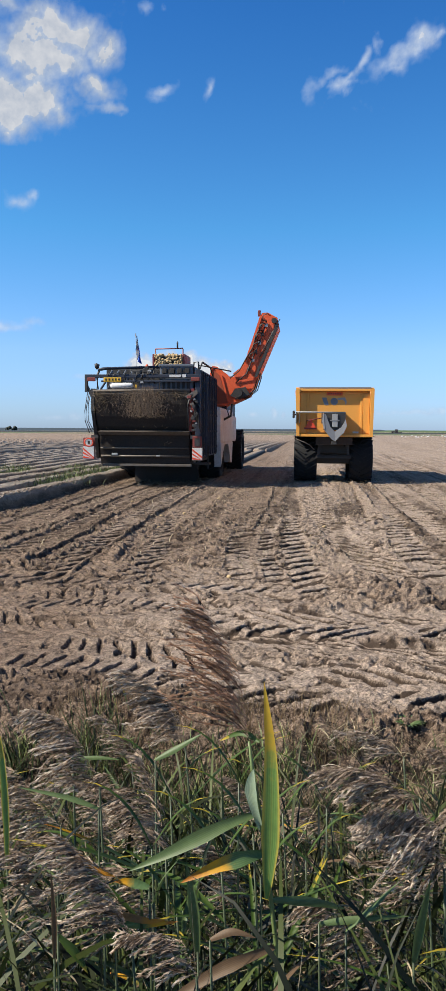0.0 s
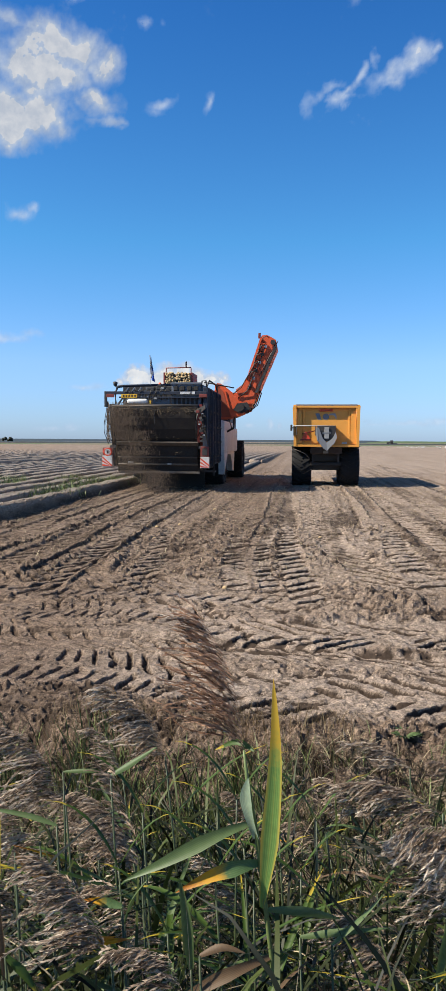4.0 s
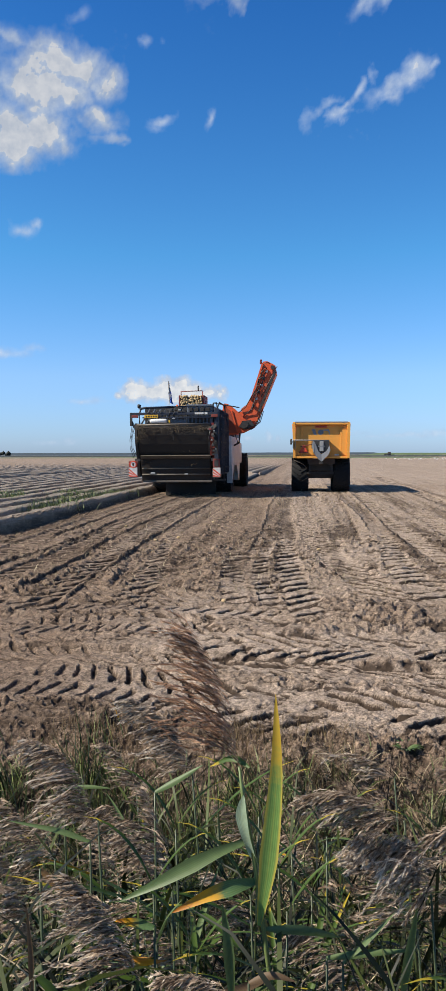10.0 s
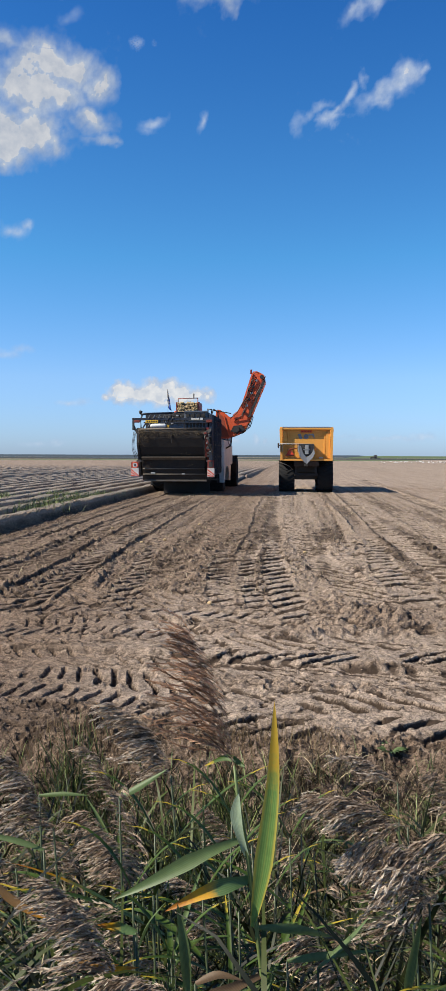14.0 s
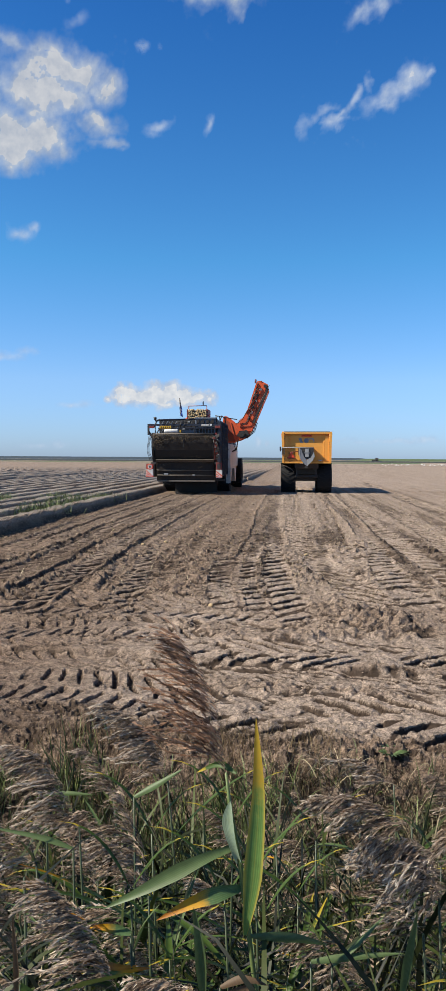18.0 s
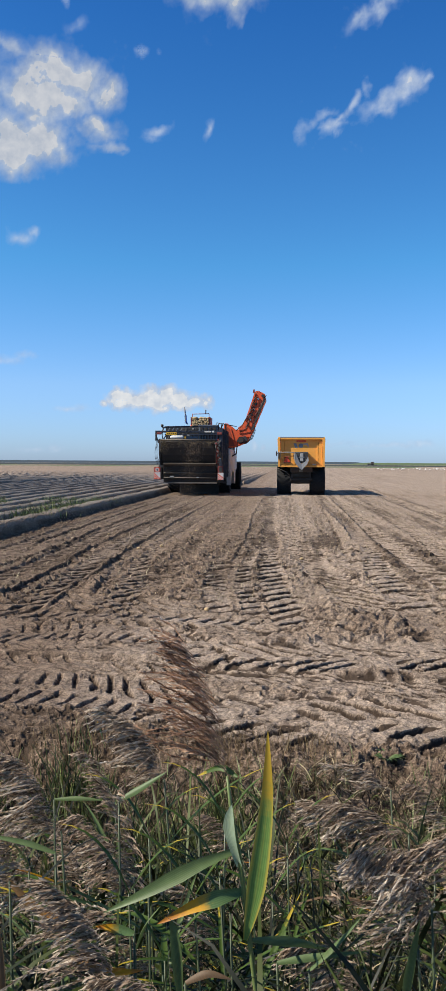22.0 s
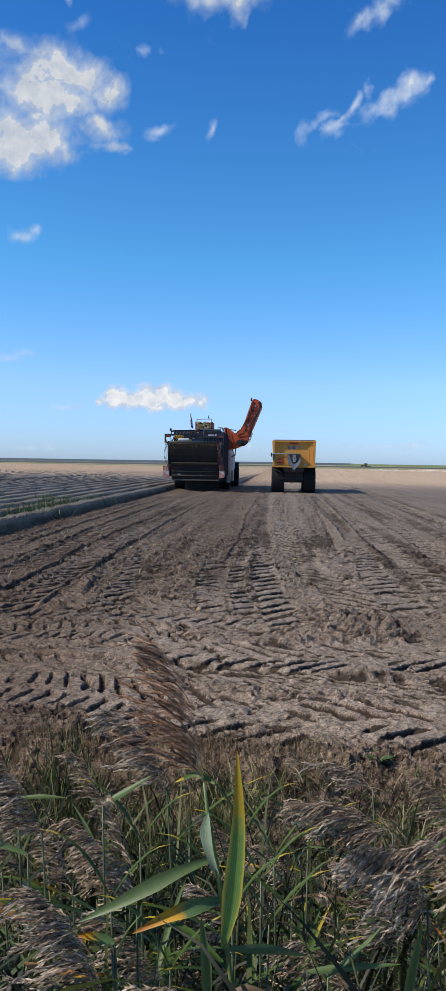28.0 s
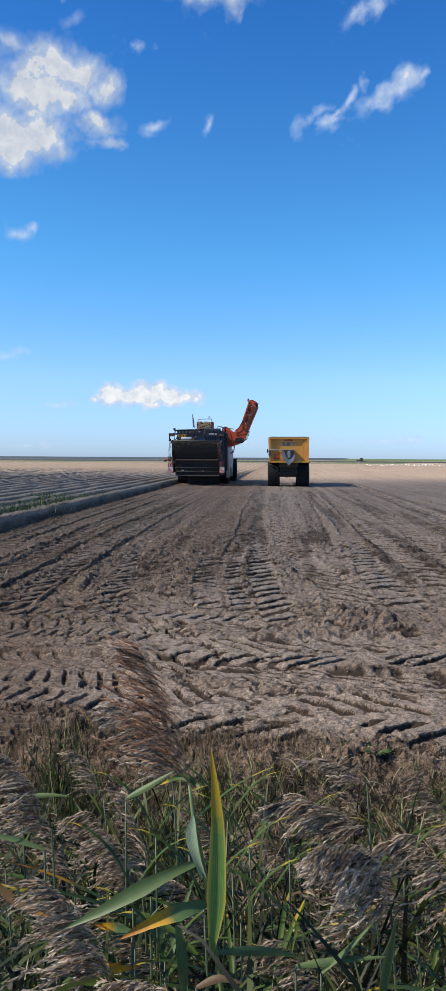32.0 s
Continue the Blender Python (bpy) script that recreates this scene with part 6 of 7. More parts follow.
def reed(root, top, leaves, plume=None, stem=None, label="", thick=1.0, stem_material=None, bare=False):
    """A reed that grows from root: a jointed stem, its leaves (base height, way, length, width, droop, material) and a plume."""
    r = empty("reed", pose(*root), label or "green reed with long leaves and a brown feathery plume", "reed", "reeds in the ditch")
    bm = bmesh.new()
    pts = stem or [(0, 0, 0), (top[0] * 0.25, top[1] * 0.25, top[2] * 0.45), (top[0] * 0.6, top[1] * 0.6, top[2] * 0.78), top]
    tube(bm, pts, [0.004 * thick] + [0.0032 * thick] * (len(pts) - 2) + [0.002], 6)
    part("stem", bm, stem_material or REED_STEM, r)
    for at_, way, length, width, droop, mat in leaves:
        sh = Sheaf()
        blade(sh, bend(at_, way, length, droop, 9), width)
        ob = new("leaf", sh.mesh("leaf", mat))
        ob.parent = r
    if not plume and not bare:
        for lean_x, tall in ((-0.5, 0.2), (0.6, 0.16)):
            sh = Sheaf()
            blade(sh, bend(top, (lean_x, 0.05, 1), tall, 1.6, 7, -0.03), 0.012)
            ob = new("leaf", sh.mesh("leaf", REED_LEAF))
            ob.parent = r
    if plume:
        ob = tagged(new("plume", plume), kind="stuff")
        ob.parent = r
        ob.location = top
    REEDS.append(r)
    return r


rnd = random.Random(21)
PLUMES = [plume_mesh("plume", [(0, 0, 0), (-0.02 - 0.008 * k, 0, 0.06), (-0.055 - 0.012 * k, 0.01, 0.115), (-0.1 - 0.012 * k, 0.01, 0.145 - 0.008 * k)], 60 + k, (-0.8, 0.05, -0.35 - 0.08 * k), 30 + 2 * k, 0.085 + 0.005 * k, (0.15, 0.3, 0.1)[k % 3]) for k in range(6)]
# thin, upright heads that have lost their seed
SPARE = [plume_mesh("plume", [(0, 0, 0), (-0.01, 0, 0.07), (-0.03, 0, 0.14), (-0.05 - 0.02 * k, 0, 0.2)], 90 + k, (-0.4, 0, -0.2), 9, 0.05, 0.05, 0.5) for k in range(3)]

# the tall reed that stands up before the field
ROOT = (-0.02, 1.2, -1.0)


def off(x, z, y=1.2):
    return (x - ROOT[0], y - ROOT[1], z - ROOT[2])


HERO_STEM = [(0, 0, 0), off(-0.05, 0.5), off(-0.07, 0.84), off(-0.093, 1.0), off(-0.112, 1.13), off(-0.127, 1.2), off(-0.137, 1.27)]
hero_plume = plume_mesh("plume", [(0, 0, 0), (-0.008, 0, 0.055), (-0.02, 0, 0.115), (-0.043, 0, 0.17), (-0.078, 0, 0.22)], 77, (-0.85, 0.0, 0.1), 42, 0.13, 0.05, 0.26, REED_PLUME_RED, 4)
HERO = reed(ROOT, HERO_STEM[-1], [], hero_plume, HERO_STEM, "tall green reed with a turning upright leaf and brown plume", 1.3, PALE_STEM)


def shaped_leaf(name, pts, width, material, side, parent, label="", base=0.35, peak=0.35, fold=0.3):
    sh = Sheaf()
    p = [Vector(q) for q in pts]
    fine = []
    for i in range(len(p) - 1):
        a, b, c, d = p[max(i - 1, 0)], p[i], p[i + 1], p[min(i + 2, len(p) - 1)]
        for k in range(5):
            t = k / 5
            fine.append(0.5 * ((2 * b) + (c - a) * t + (2 * a - 5 * b + 4 * c - d) * t * t + (3 * b - a - 3 * c + d) * t ** 3))
    fine.append(p[-1])
    blade(sh, fine, width, Vector(side), fold, base, peak)
    ob = new(name, sh.mesh(name, material))
    ob.parent = parent
    return tagged(ob, label) if label else ob


EDGED = leaf_material("reed_leaf_edged", (0.16, 0.272, 0.072), (0.176, 0.288, 0.08), (0.76, (0.4, 0.264, 0.032), (0.32, 0.144, 0.056)), 0.45, 0.4, (0.416, 0.336, 0.064))
BLUNT = leaf_material("pale_blunt_leaf", (0.3, 0.37, 0.25), (0.33, 0.4, 0.28), None, 0.5, 0.3)
HERO_LEAF = shaped_leaf("leaf", [off(-0.1, 1.0), off(-0.082, 1.13, 1.19), off(-0.069, 1.28, 1.19), off(-0.07, 1.405, 1.2)], 0.031, EDGED, (1, -0.3, 0), HERO, "upright green leaf with yellow-brown tip", 0.2, 0.32)
shaped_leaf("leaf", [off(-0.115, 1.15), off(-0.163, 1.138, 1.18), off(-0.215, 1.115, 1.165), off(-0.267, 1.088, 1.155), off(-0.325, 1.058, 1.15)], 0.023, REED_GREY, (0, 0.5, 1), HERO, "grey-green leaf", 0.3, 0.45)
shaped_leaf("leaf", [off(-0.108, 1.08), off(-0.14, 1.08, 1.18), off(-0.184, 1.067, 1.17), off(-0.24, 1.04, 1.16)], 0.025, REED_TURNING, (0, 0.5, 1), HERO, "green leaf with orange tip", 0.4, 0.4)
shaped_leaf("leaf", [off(-0.112, 1.12), off(-0.124, 1.165, 1.185), off(-0.13, 1.2, 1.18), off(-0.127, 1.235, 1.175)], 0.022, BLUNT, (1, -0.45, 0), HERO, "blunt pale grey-green leaf", 0.5, 0.6)
shaped_leaf("leaf", [off(-0.08, 0.92), off(-0.136, 0.91, 1.17), off(-0.18, 0.89, 1.16), off(-0.24, 0.85, 1.15), off(-0.285, 0.815, 1.14)], 0.021, REED_DRY, (0, 0.6, 1), HERO, "dry brown leaf")
shaped_leaf("leaf", [off(-0.12, 1.27), off(-0.15, 1.275, 1.22), off(-0.19, 1.25, 1.24)], 0.011, REED_LEAF, (0, 0.6, 1), HERO)
shaped_leaf("leaf", [off(-0.09, 1.0, 1.2), off(-0.02, 0.97, 1.25), off(0.04, 0.93, 1.3)], 0.016, REED_GREY, (0, 0.6, 1), HERO)


def leaf_set(top, rnd, count, turning=0.12):
    out = []
    for k in range(count):
        f = 0.45 + 0.5 * (k + rnd.random()) / count
        a = (math.pi if k % 2 else 0) + rnd.gauss(0, 0.7)
        base = (top[0] * f ** 1.7, top[1] * f ** 1.7, top[2] * f)
        mat = rnd.choices((REED_LEAF, REED_GREY, REED_TURNING, REED_DRY), (1, 0.35, turning, turning))[0]
        out.append((base, (math.cos(a) * 0.8 - 0.15, math.sin(a) * 0.8, rnd.uniform(0.35, 1.0)), rnd.uniform(0.2, 0.38), rnd.uniform(0.008, 0.02), rnd.uniform(0.5, 1.9), mat))
    return out


# reeds whose plumes stand out: the bent axis of the head from its base to its tip, its distance, lee, strands, reach, share of silky ones
for y, axis, comb, strands, reach, pale in (
    (1.5, ((-0.475, 1.013), (-0.511, 1.1), (-0.558, 1.159), (-0.616, 1.177)), (-0.7, 0, -0.6), 56, 0.12, 0.65),
    (1.7, ((-0.272, 1.04), (-0.289, 1.114), (-0.341, 1.173), (-0.408, 1.208)), (-0.8, 0, -0.45), 56, 0.12, 0.6),
    (1.6, ((-0.306, 0.814), (-0.322, 0.915), (-0.357, 1.007), (-0.4, 1.066)), (-0.5, 0, -0.1), 30, 0.075, 0.05),
    (1.15, ((-0.28, 0.933), (-0.305, 1.006), (-0.347, 1.062), (-0.392, 1.102)), (-0.7, 0, -0.5), 60, 0.125, 0.5),
    (1.05, ((-0.137, 0.958), (-0.156, 1.01), (-0.194, 1.026), (-0.246, 1.018)), (-0.6, 0, -0.6), 34, 0.07, 0.25),
    (1.6, ((0.256, 0.99), (0.187, 1.031), (0.12, 1.052), (0.053, 1.042)), (-0.75, 0, -0.55), 60, 0.12, 0.45),
    (1.3, ((0.264, 1.006), (0.255, 1.085), (0.217, 1.111), (0.142, 1.114)), (-0.5, 0, -1.0), 64, 0.13, 0.75),
    (2.2, ((0.292, 0.824), (0.246, 0.869), (0.182, 0.895), (0.108, 0.891)), (-0.8, 0, -0.3), 30, 0.08, 0.5),
    (1.3, ((-0.514, 0.856), (-0.531, 0.928), (-0.56, 0.975), (-0.609, 0.99)), (-0.6, 0, -0.6), 40, 0.09, 0.3)):
    (x, z), rt = axis[0], (axis[0][0] + rnd.uniform(0.04, 0.12), y + 0.05, -1.0)
    top = (x - rt[0], y - rt[1], z - rt[2])
    head = plume_mesh("plume", [(a - x, 0, b - z) for a, b in axis], rnd.randrange(999), comb, strands, reach, pale)
    reed(rt, top, leaf_set(top, rnd, 5, 0.15), head, label="bent reed with a silvery, wind-combed plume" if pale > 0.45 else "bent reed with a brown, wind-combed plume")
# leaves that stand out: distance, points, width, leaf, how it turns, words
for y, pts, width, mat, side, words in (
    (1.3, ((-0.585, 0.96), (-0.588, 1.07), (-0.598, 1.19), (-0.622, 1.29)), 0.014, EDGED, (1, 0.3, 0), "upright leaf with yellow edges"),
    (1.35, ((-0.443, 1.048), (-0.505, 1.065), (-0.607, 1.078)), 0.011, REED_GREY, (0, 0.6, 1), "level grey-green leaf"),
    (1.2, ((-0.478, 1.078), (-0.445, 1.045), (-0.405, 1.022), (-0.372, 1.012)), 0.014, REED_ORANGE, (0.3, 0.5, 1), "dry brown leaf turning orange"),
    (1.2, ((-0.39, 0.945), (-0.35, 0.938), (-0.31, 0.934), (-0.28, 0.94)), 0.013, REED_ORANGE, (0.3, 0.6, 1), "dry brown leaf turning orange"),
    (1.2, ((-0.269, 0.993), (-0.302, 0.999), (-0.335, 1.001)), 0.016, REED_TURNING, (0, 0.5, 1), "leaf with orange tip"),
    (1.2, ((-0.363, 0.919), (-0.308, 0.927), (-0.253, 0.937)), 0.014, REED_TURNING, (0, 0.5, 1), "leaf with orange tip"),
    (1.15, ((-0.147, 0.923), (-0.154, 1.006), (-0.164, 1.074)), 0.018, REED_GREY, (1, 0.3, 0), "upright pale green leaf"),
    (1.5, ((-0.348, 1.081), (-0.301, 1.11), (-0.248, 1.146)), 0.014, REED_GREY, (0, 0.6, 1), ""),
    (1.25, ((0.086, 0.913), (0.133, 0.961), (0.174, 1.008)), 0.014, REED_GREY, (0.4, 0.6, 0.6), ""),
    (1.25, ((0.04, 0.921), (0.107, 0.934), (0.196, 0.947)), 0.013, REED_GREY, (0, 0.6, 1), ""),
    (1.2, ((0.209, 0.899), (0.22, 0.969), (0.234, 1.044)), 0.018, REED_GREY, (1, 0.3, 0), ""),
    (1.1, ((-0.451, 0.927), (-0.453, 0.997), (-0.46, 1.079)), 0.009, REED_DRY, (1, 0.3, 0), "dry orange-brown leaf"),
    (1.1, ((-0.446, 0.967), (-0.415, 0.938), (-0.395, 0.908)), 0.014, REED_LEAF, (0.4, 0.6, 1), ""),
    (1.1, ((-0.121, 0.982), (-0.086, 0.998), (-0.049, 0.991)), 0.012, REED_DRY, (0, 0.7, 1), "dry brown leaf"),
    (1.6, ((-0.552, 1.033), (-0.494, 1.039), (-0.443, 1.038)), 0.01, REED_GREY, (0, 0.6, 1), ""),
    (1.25, ((-0.275, 0.931), (-0.258, 0.978), (-0.23, 1.015)), 0.014, REED_GREY, (0.5, 0.6, 0.6), "")):
    (x, z), rt = pts[0], (pts[0][0] + 0.02, y + 0.04, -1.0)
    top = (x - rt[0], y - rt[1], z - rt[2])
    r_ = reed(rt, top, leaf_set((top[0], top[1], top[2] * 0.9), rnd, 3), label="low green reed with one long leaf", bare=True)
    shaped_leaf("leaf", [(a - rt[0], y - rt[1], b - rt[2]) for a, b in pts], width, mat, side, r_, words, 0.45)
# the rest of the bed
for k in range(92):
    y = 1.3 + 1.3 * (k / 92) ** 0.9 + rnd.uniform(-0.08, 0.08)
    x = rnd.uniform(-0.62 * y - 0.05, 0.34 * y + 0.1)
    drop = rnd.uniform(0.6, 0.84) if k % 4 else rnd.uniform(0.54, 0.6)
    z = 1.78 - y * drop
    rt = (x + rnd.uniform(0.0, 0.12), y + rnd.uniform(-0.05, 0.05), -1.0)
    top = (x - rt[0], y - rt[1], z - rt[2])
    kind_ = k % 6
    reed(rt, top, leaf_set(top, rnd, 6), PLUMES[rnd.randrange(6)] if kind_ < 3 else SPARE[k % 3] if kind_ < 4 else None, label=("green reed with a brown drooping plume", "green reed with a thin seedless head", "green reed with long arching leaves")[(0, 0, 0, 1, 2, 2)[kind_]])
# leafy shoots about the tall reed
for k in range(8):
    x, y, z = rnd.uniform(-0.34, 0.06), rnd.uniform(1.3, 1.7), rnd.uniform(0.8, 1.02)
    rt = (x + rnd.uniform(-0.02, 0.06), y, -1.0)
    top = (x - rt[0], y - rt[1], z - rt[2])
    few = [(at_, way, ln, w, dr, REED_LEAF if i % 3 else REED_GREY) for i, (at_, way, ln, w, dr, _) in enumerate(leaf_set((top[0], top[1], top[2] * 1.0), rnd, 6))]
    reed(rt, top, few, None, label="young green reed shoot without a plume")
for k in range(22):
    y = rnd.uniform(2.0, 3.1)
    x = rnd.uniform(-0.5 * y, 0.36 * y) if k % 3 else rnd.uniform(0.05 * y, 0.36 * y)
    z = 1.78 - y * rnd.uniform(0.46, 0.58)
    rt = (x + rnd.uniform(0.0, 0.15), y + rnd.uniform(-0.05, 0.05), -1.0)
    top = (x - rt[0], y - rt[1], z - rt[2])
    reed(rt, top, leaf_set(top, rnd, 4), (PLUMES[rnd.randrange(6)], SPARE[k % 3])[k % 2], label="thin brown reed on the far side of the ditch")


def blades_stuff(name, material, count, place, height, width, label, seed, lean=0.5, droop=(0.3, 1.6), category="grass"):
    r = random.Random(seed)
    sh = Sheaf()
    for _ in range(count):
        x, y, z = place(r)
        h = r.uniform(*height)
        a = r.uniform(0, 6.283)
        d = (math.cos(a) * r.uniform(0.1, lean) - 0.1, math.sin(a) * r.uniform(0.1, lean), 1)
        p = bend((x, y, z), d, h, r.uniform(*droop), 5)
        b = r.uniform(0, 3.14)
        blade(sh, p, r.uniform(*width), Vector((math.cos(b), math.sin(b), 0)), 0.0, 0.7, 0.3)
    ob = new(name, sh.mesh(name, material))
    return tagged(ob, label, category, kind="stuff")


def ground_at(x, y):
    h, _, _ = field_height(np.array([[float(x)]]), np.array([[float(y)]]))
    return float(h[0, 0])


BANK = [(yy, [ground_at(xx * 0.25 - 3, yy) for xx in range(25)]) for yy in [2.4 + 0.1 * k for k in range(31)]]


def bank_z(x, y):
    i = min(max(int(round((y - 2.4) / 0.1)), 0), 30)
    j = min(max(int(round((x + 3) / 0.25)), 0), 24)
    return BANK[i][1][j] - 0.02


def on_bank(x0, x1, y0, y1, clump=9, seed=4):
    r0 = random.Random(seed)
    mids = [(r0.uniform(x0, x1), r0.uniform(y0, y1)) for _ in range(clump)]

    def place(r):
        mx, my = mids[r.randrange(clump)]
        x, y = mx + r.gauss(0, 0.12), my + r.gauss(0, 0.1)
        return x, y, bank_z(x, y)
    return place


def in_ditch(r):
    y = r.uniform(0.95, 3.0)
    return r.uniform(-0.65 * y - 0.1, 0.36 * y + 0.12), y, -0.9 + 1.75 * r.random() ** 1.7 - 0.3 * (y - 1)


def along_ditch(r):
    y = r.uniform(1.2, 3.0)
    side = r.choice((-1, 1))
    x = side * r.uniform(0.62 * y + 0.1 if side < 0 else 0.36 * y + 0.12, 7.0)
    return x, y, -0.9 + 1.5 * r.random() ** 1.7 - 0.3 * (y - 1)


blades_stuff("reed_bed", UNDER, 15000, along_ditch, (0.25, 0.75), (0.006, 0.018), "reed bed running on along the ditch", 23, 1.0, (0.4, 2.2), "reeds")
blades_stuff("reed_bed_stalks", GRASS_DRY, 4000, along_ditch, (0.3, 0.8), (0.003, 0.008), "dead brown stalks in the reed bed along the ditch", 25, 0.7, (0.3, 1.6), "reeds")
blades_stuff("reed_undergrowth", UNDER, 14000, in_ditch, (0.15, 0.5), (0.004, 0.012), "dense undergrowth of reed leaves, green darkened for shade", 3, 1.5, (0.5, 3.0), "reeds")
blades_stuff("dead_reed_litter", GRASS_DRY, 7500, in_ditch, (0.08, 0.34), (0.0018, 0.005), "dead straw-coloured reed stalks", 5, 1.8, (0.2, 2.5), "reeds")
blades_stuff("bank_grass", GRASS, 9000, on_bank(-2.3, -0.25, 3.0, 4.35, 48, 1), (0.12, 0.38), (0.0035, 0.009), "green grass tufts along the field's edge", 7)
blades_stuff("red_bank_grass", GRASS_RED, 2600, on_bank(-2.4, 0.3, 3.9, 4.7, 34, 2), (0.06, 0.22), (0.002, 0.004), "red-brown seeding grass on the field's edge", 9)
blades_stuff("dry_bank_grass", BANK_STRAW, 6000, on_bank(-1.8, 1.4, 2.6, 3.9, 60, 3), (0.1, 0.3), (0.003, 0.007), "straw-coloured dry grass on the ditch bank", 11, 1.0, (0.8, 2.6))
blades_stuff("mixed_bank_grass", GRASS, 3500, on_bank(-0.6, 1.5, 2.7, 4.1, 30, 6), (0.1, 0.28), (0.004, 0.009), "thin green grass on the ditch bank", 13, 0.9, (0.6, 2.2))
blades_stuff("edge_straw", BANK_STRAW, 4500, on_bank(-0.1, 1.7, 3.3, 4.3, 60, 8), (0.08, 0.24), (0.003, 0.0065), "matted straw-coloured grass at the top of the bank", 31, 1.3, (1.0, 3.4))
blades_stuff("edge_grass", GRASS, 3200, on_bank(-0.1, 1.7, 3.2, 4.2, 40, 9), (0.08, 0.22), (0.0035, 0.007), "green grass at the top of the bank", 33, 1.0, (0.8, 2.6))
blades_stuff("potato_haulm", HAULM, 7500, lambda r: (r.uniform(-6.2, 5.5), 9.3 + 26 * r.random() ** 1.2, 0.03), (0.04, 0.17), (0.004, 0.01), "dry haulm scattered over the lifted land", 15, 1.0, (2.5, 5), "straw")


def all_over_bank(r):
    x = r.uniform(-2.3, 1.7)
    y = 2.2 + (2.2 - 0.4 * min(max(x, 0.0), 0.8)) * r.random() ** 0.8
    return x, y, bank_z(x, y) + 0.06 * r.random()


blades_stuff("bank_tangle", GRASS_DRY, 9500, all_over_bank, (0.06, 0.22), (0.002, 0.006), "tangle of dead grass over the ditch bank", 27, 1.6, (1.2, 4.0))
blades_stuff("bank_undergrass", GRASS, 6000, all_over_bank, (0.06, 0.22), (0.003, 0.0075), "short green grass over the ditch bank", 29, 1.2, (0.8, 3.0))


def weed_place(r):
    k = r.randrange(10)
    mids = ((-7.4, 21.0), (-7.8, 24.0), (-7.5, 25.7), (-8.0, 27.5), (-10.9, 26.8), (-10.3, 25.5), (-9.0, 28.5), (-7.2, 22.4), (-11.5, 27.5), (-7.3, 29.0))
    mx, my = mids[k]
    return mx + r.gauss(0, 0.3), my + r.gauss(0, 0.7), 0.1


blades_stuff("ridge_weeds", GRASS, 2800, weed_place, (0.15, 0.45), (0.01, 0.024), "green weeds on the standing ridges", 17)


def grass_tuft(x, y):
    sh = Sheaf()
    q = random.Random(14)
    for k in range(170):
        a = q.uniform(0, 6.283)
        blade(sh, bend((q.gauss(0, 0.05), q.gauss(0, 0.05), 0), (math.cos(a) * 0.45, math.sin(a) * 0.45, 1), q.uniform(0.35, 0.72), q.uniform(1.6, 3.4), 7), q.uniform(0.003, 0.007), None, 0.3)
    ob = new("grass_tuft", sh.mesh("grass_tuft", PALE_GRASS))
    ob.location = (x, y, bank_z(x, y))
    return tagged(ob, "drooping pale green grass tuft on the bank", "grass")


grass_tuft(-0.2, 3.55)


def weed(x, y):
    sh = Sheaf()
    r = random.Random(3)
    for k in range(26):
        a = 2.4 * k
        blade(sh, bend((0, 0, 0), (math.cos(a), math.sin(a), 0.9), r.uniform(0.07, 0.13), 1.4, 5), r.uniform(0.014, 0.024))
    ob = new("weed", sh.mesh("weed", REED_GREY))
    ob.location = (x, y, ground_at(x, y) - 0.02)
    return tagged(ob, "small grey-green leafy weed on the soil edge", "weed")


weed(0.62, 4.5)


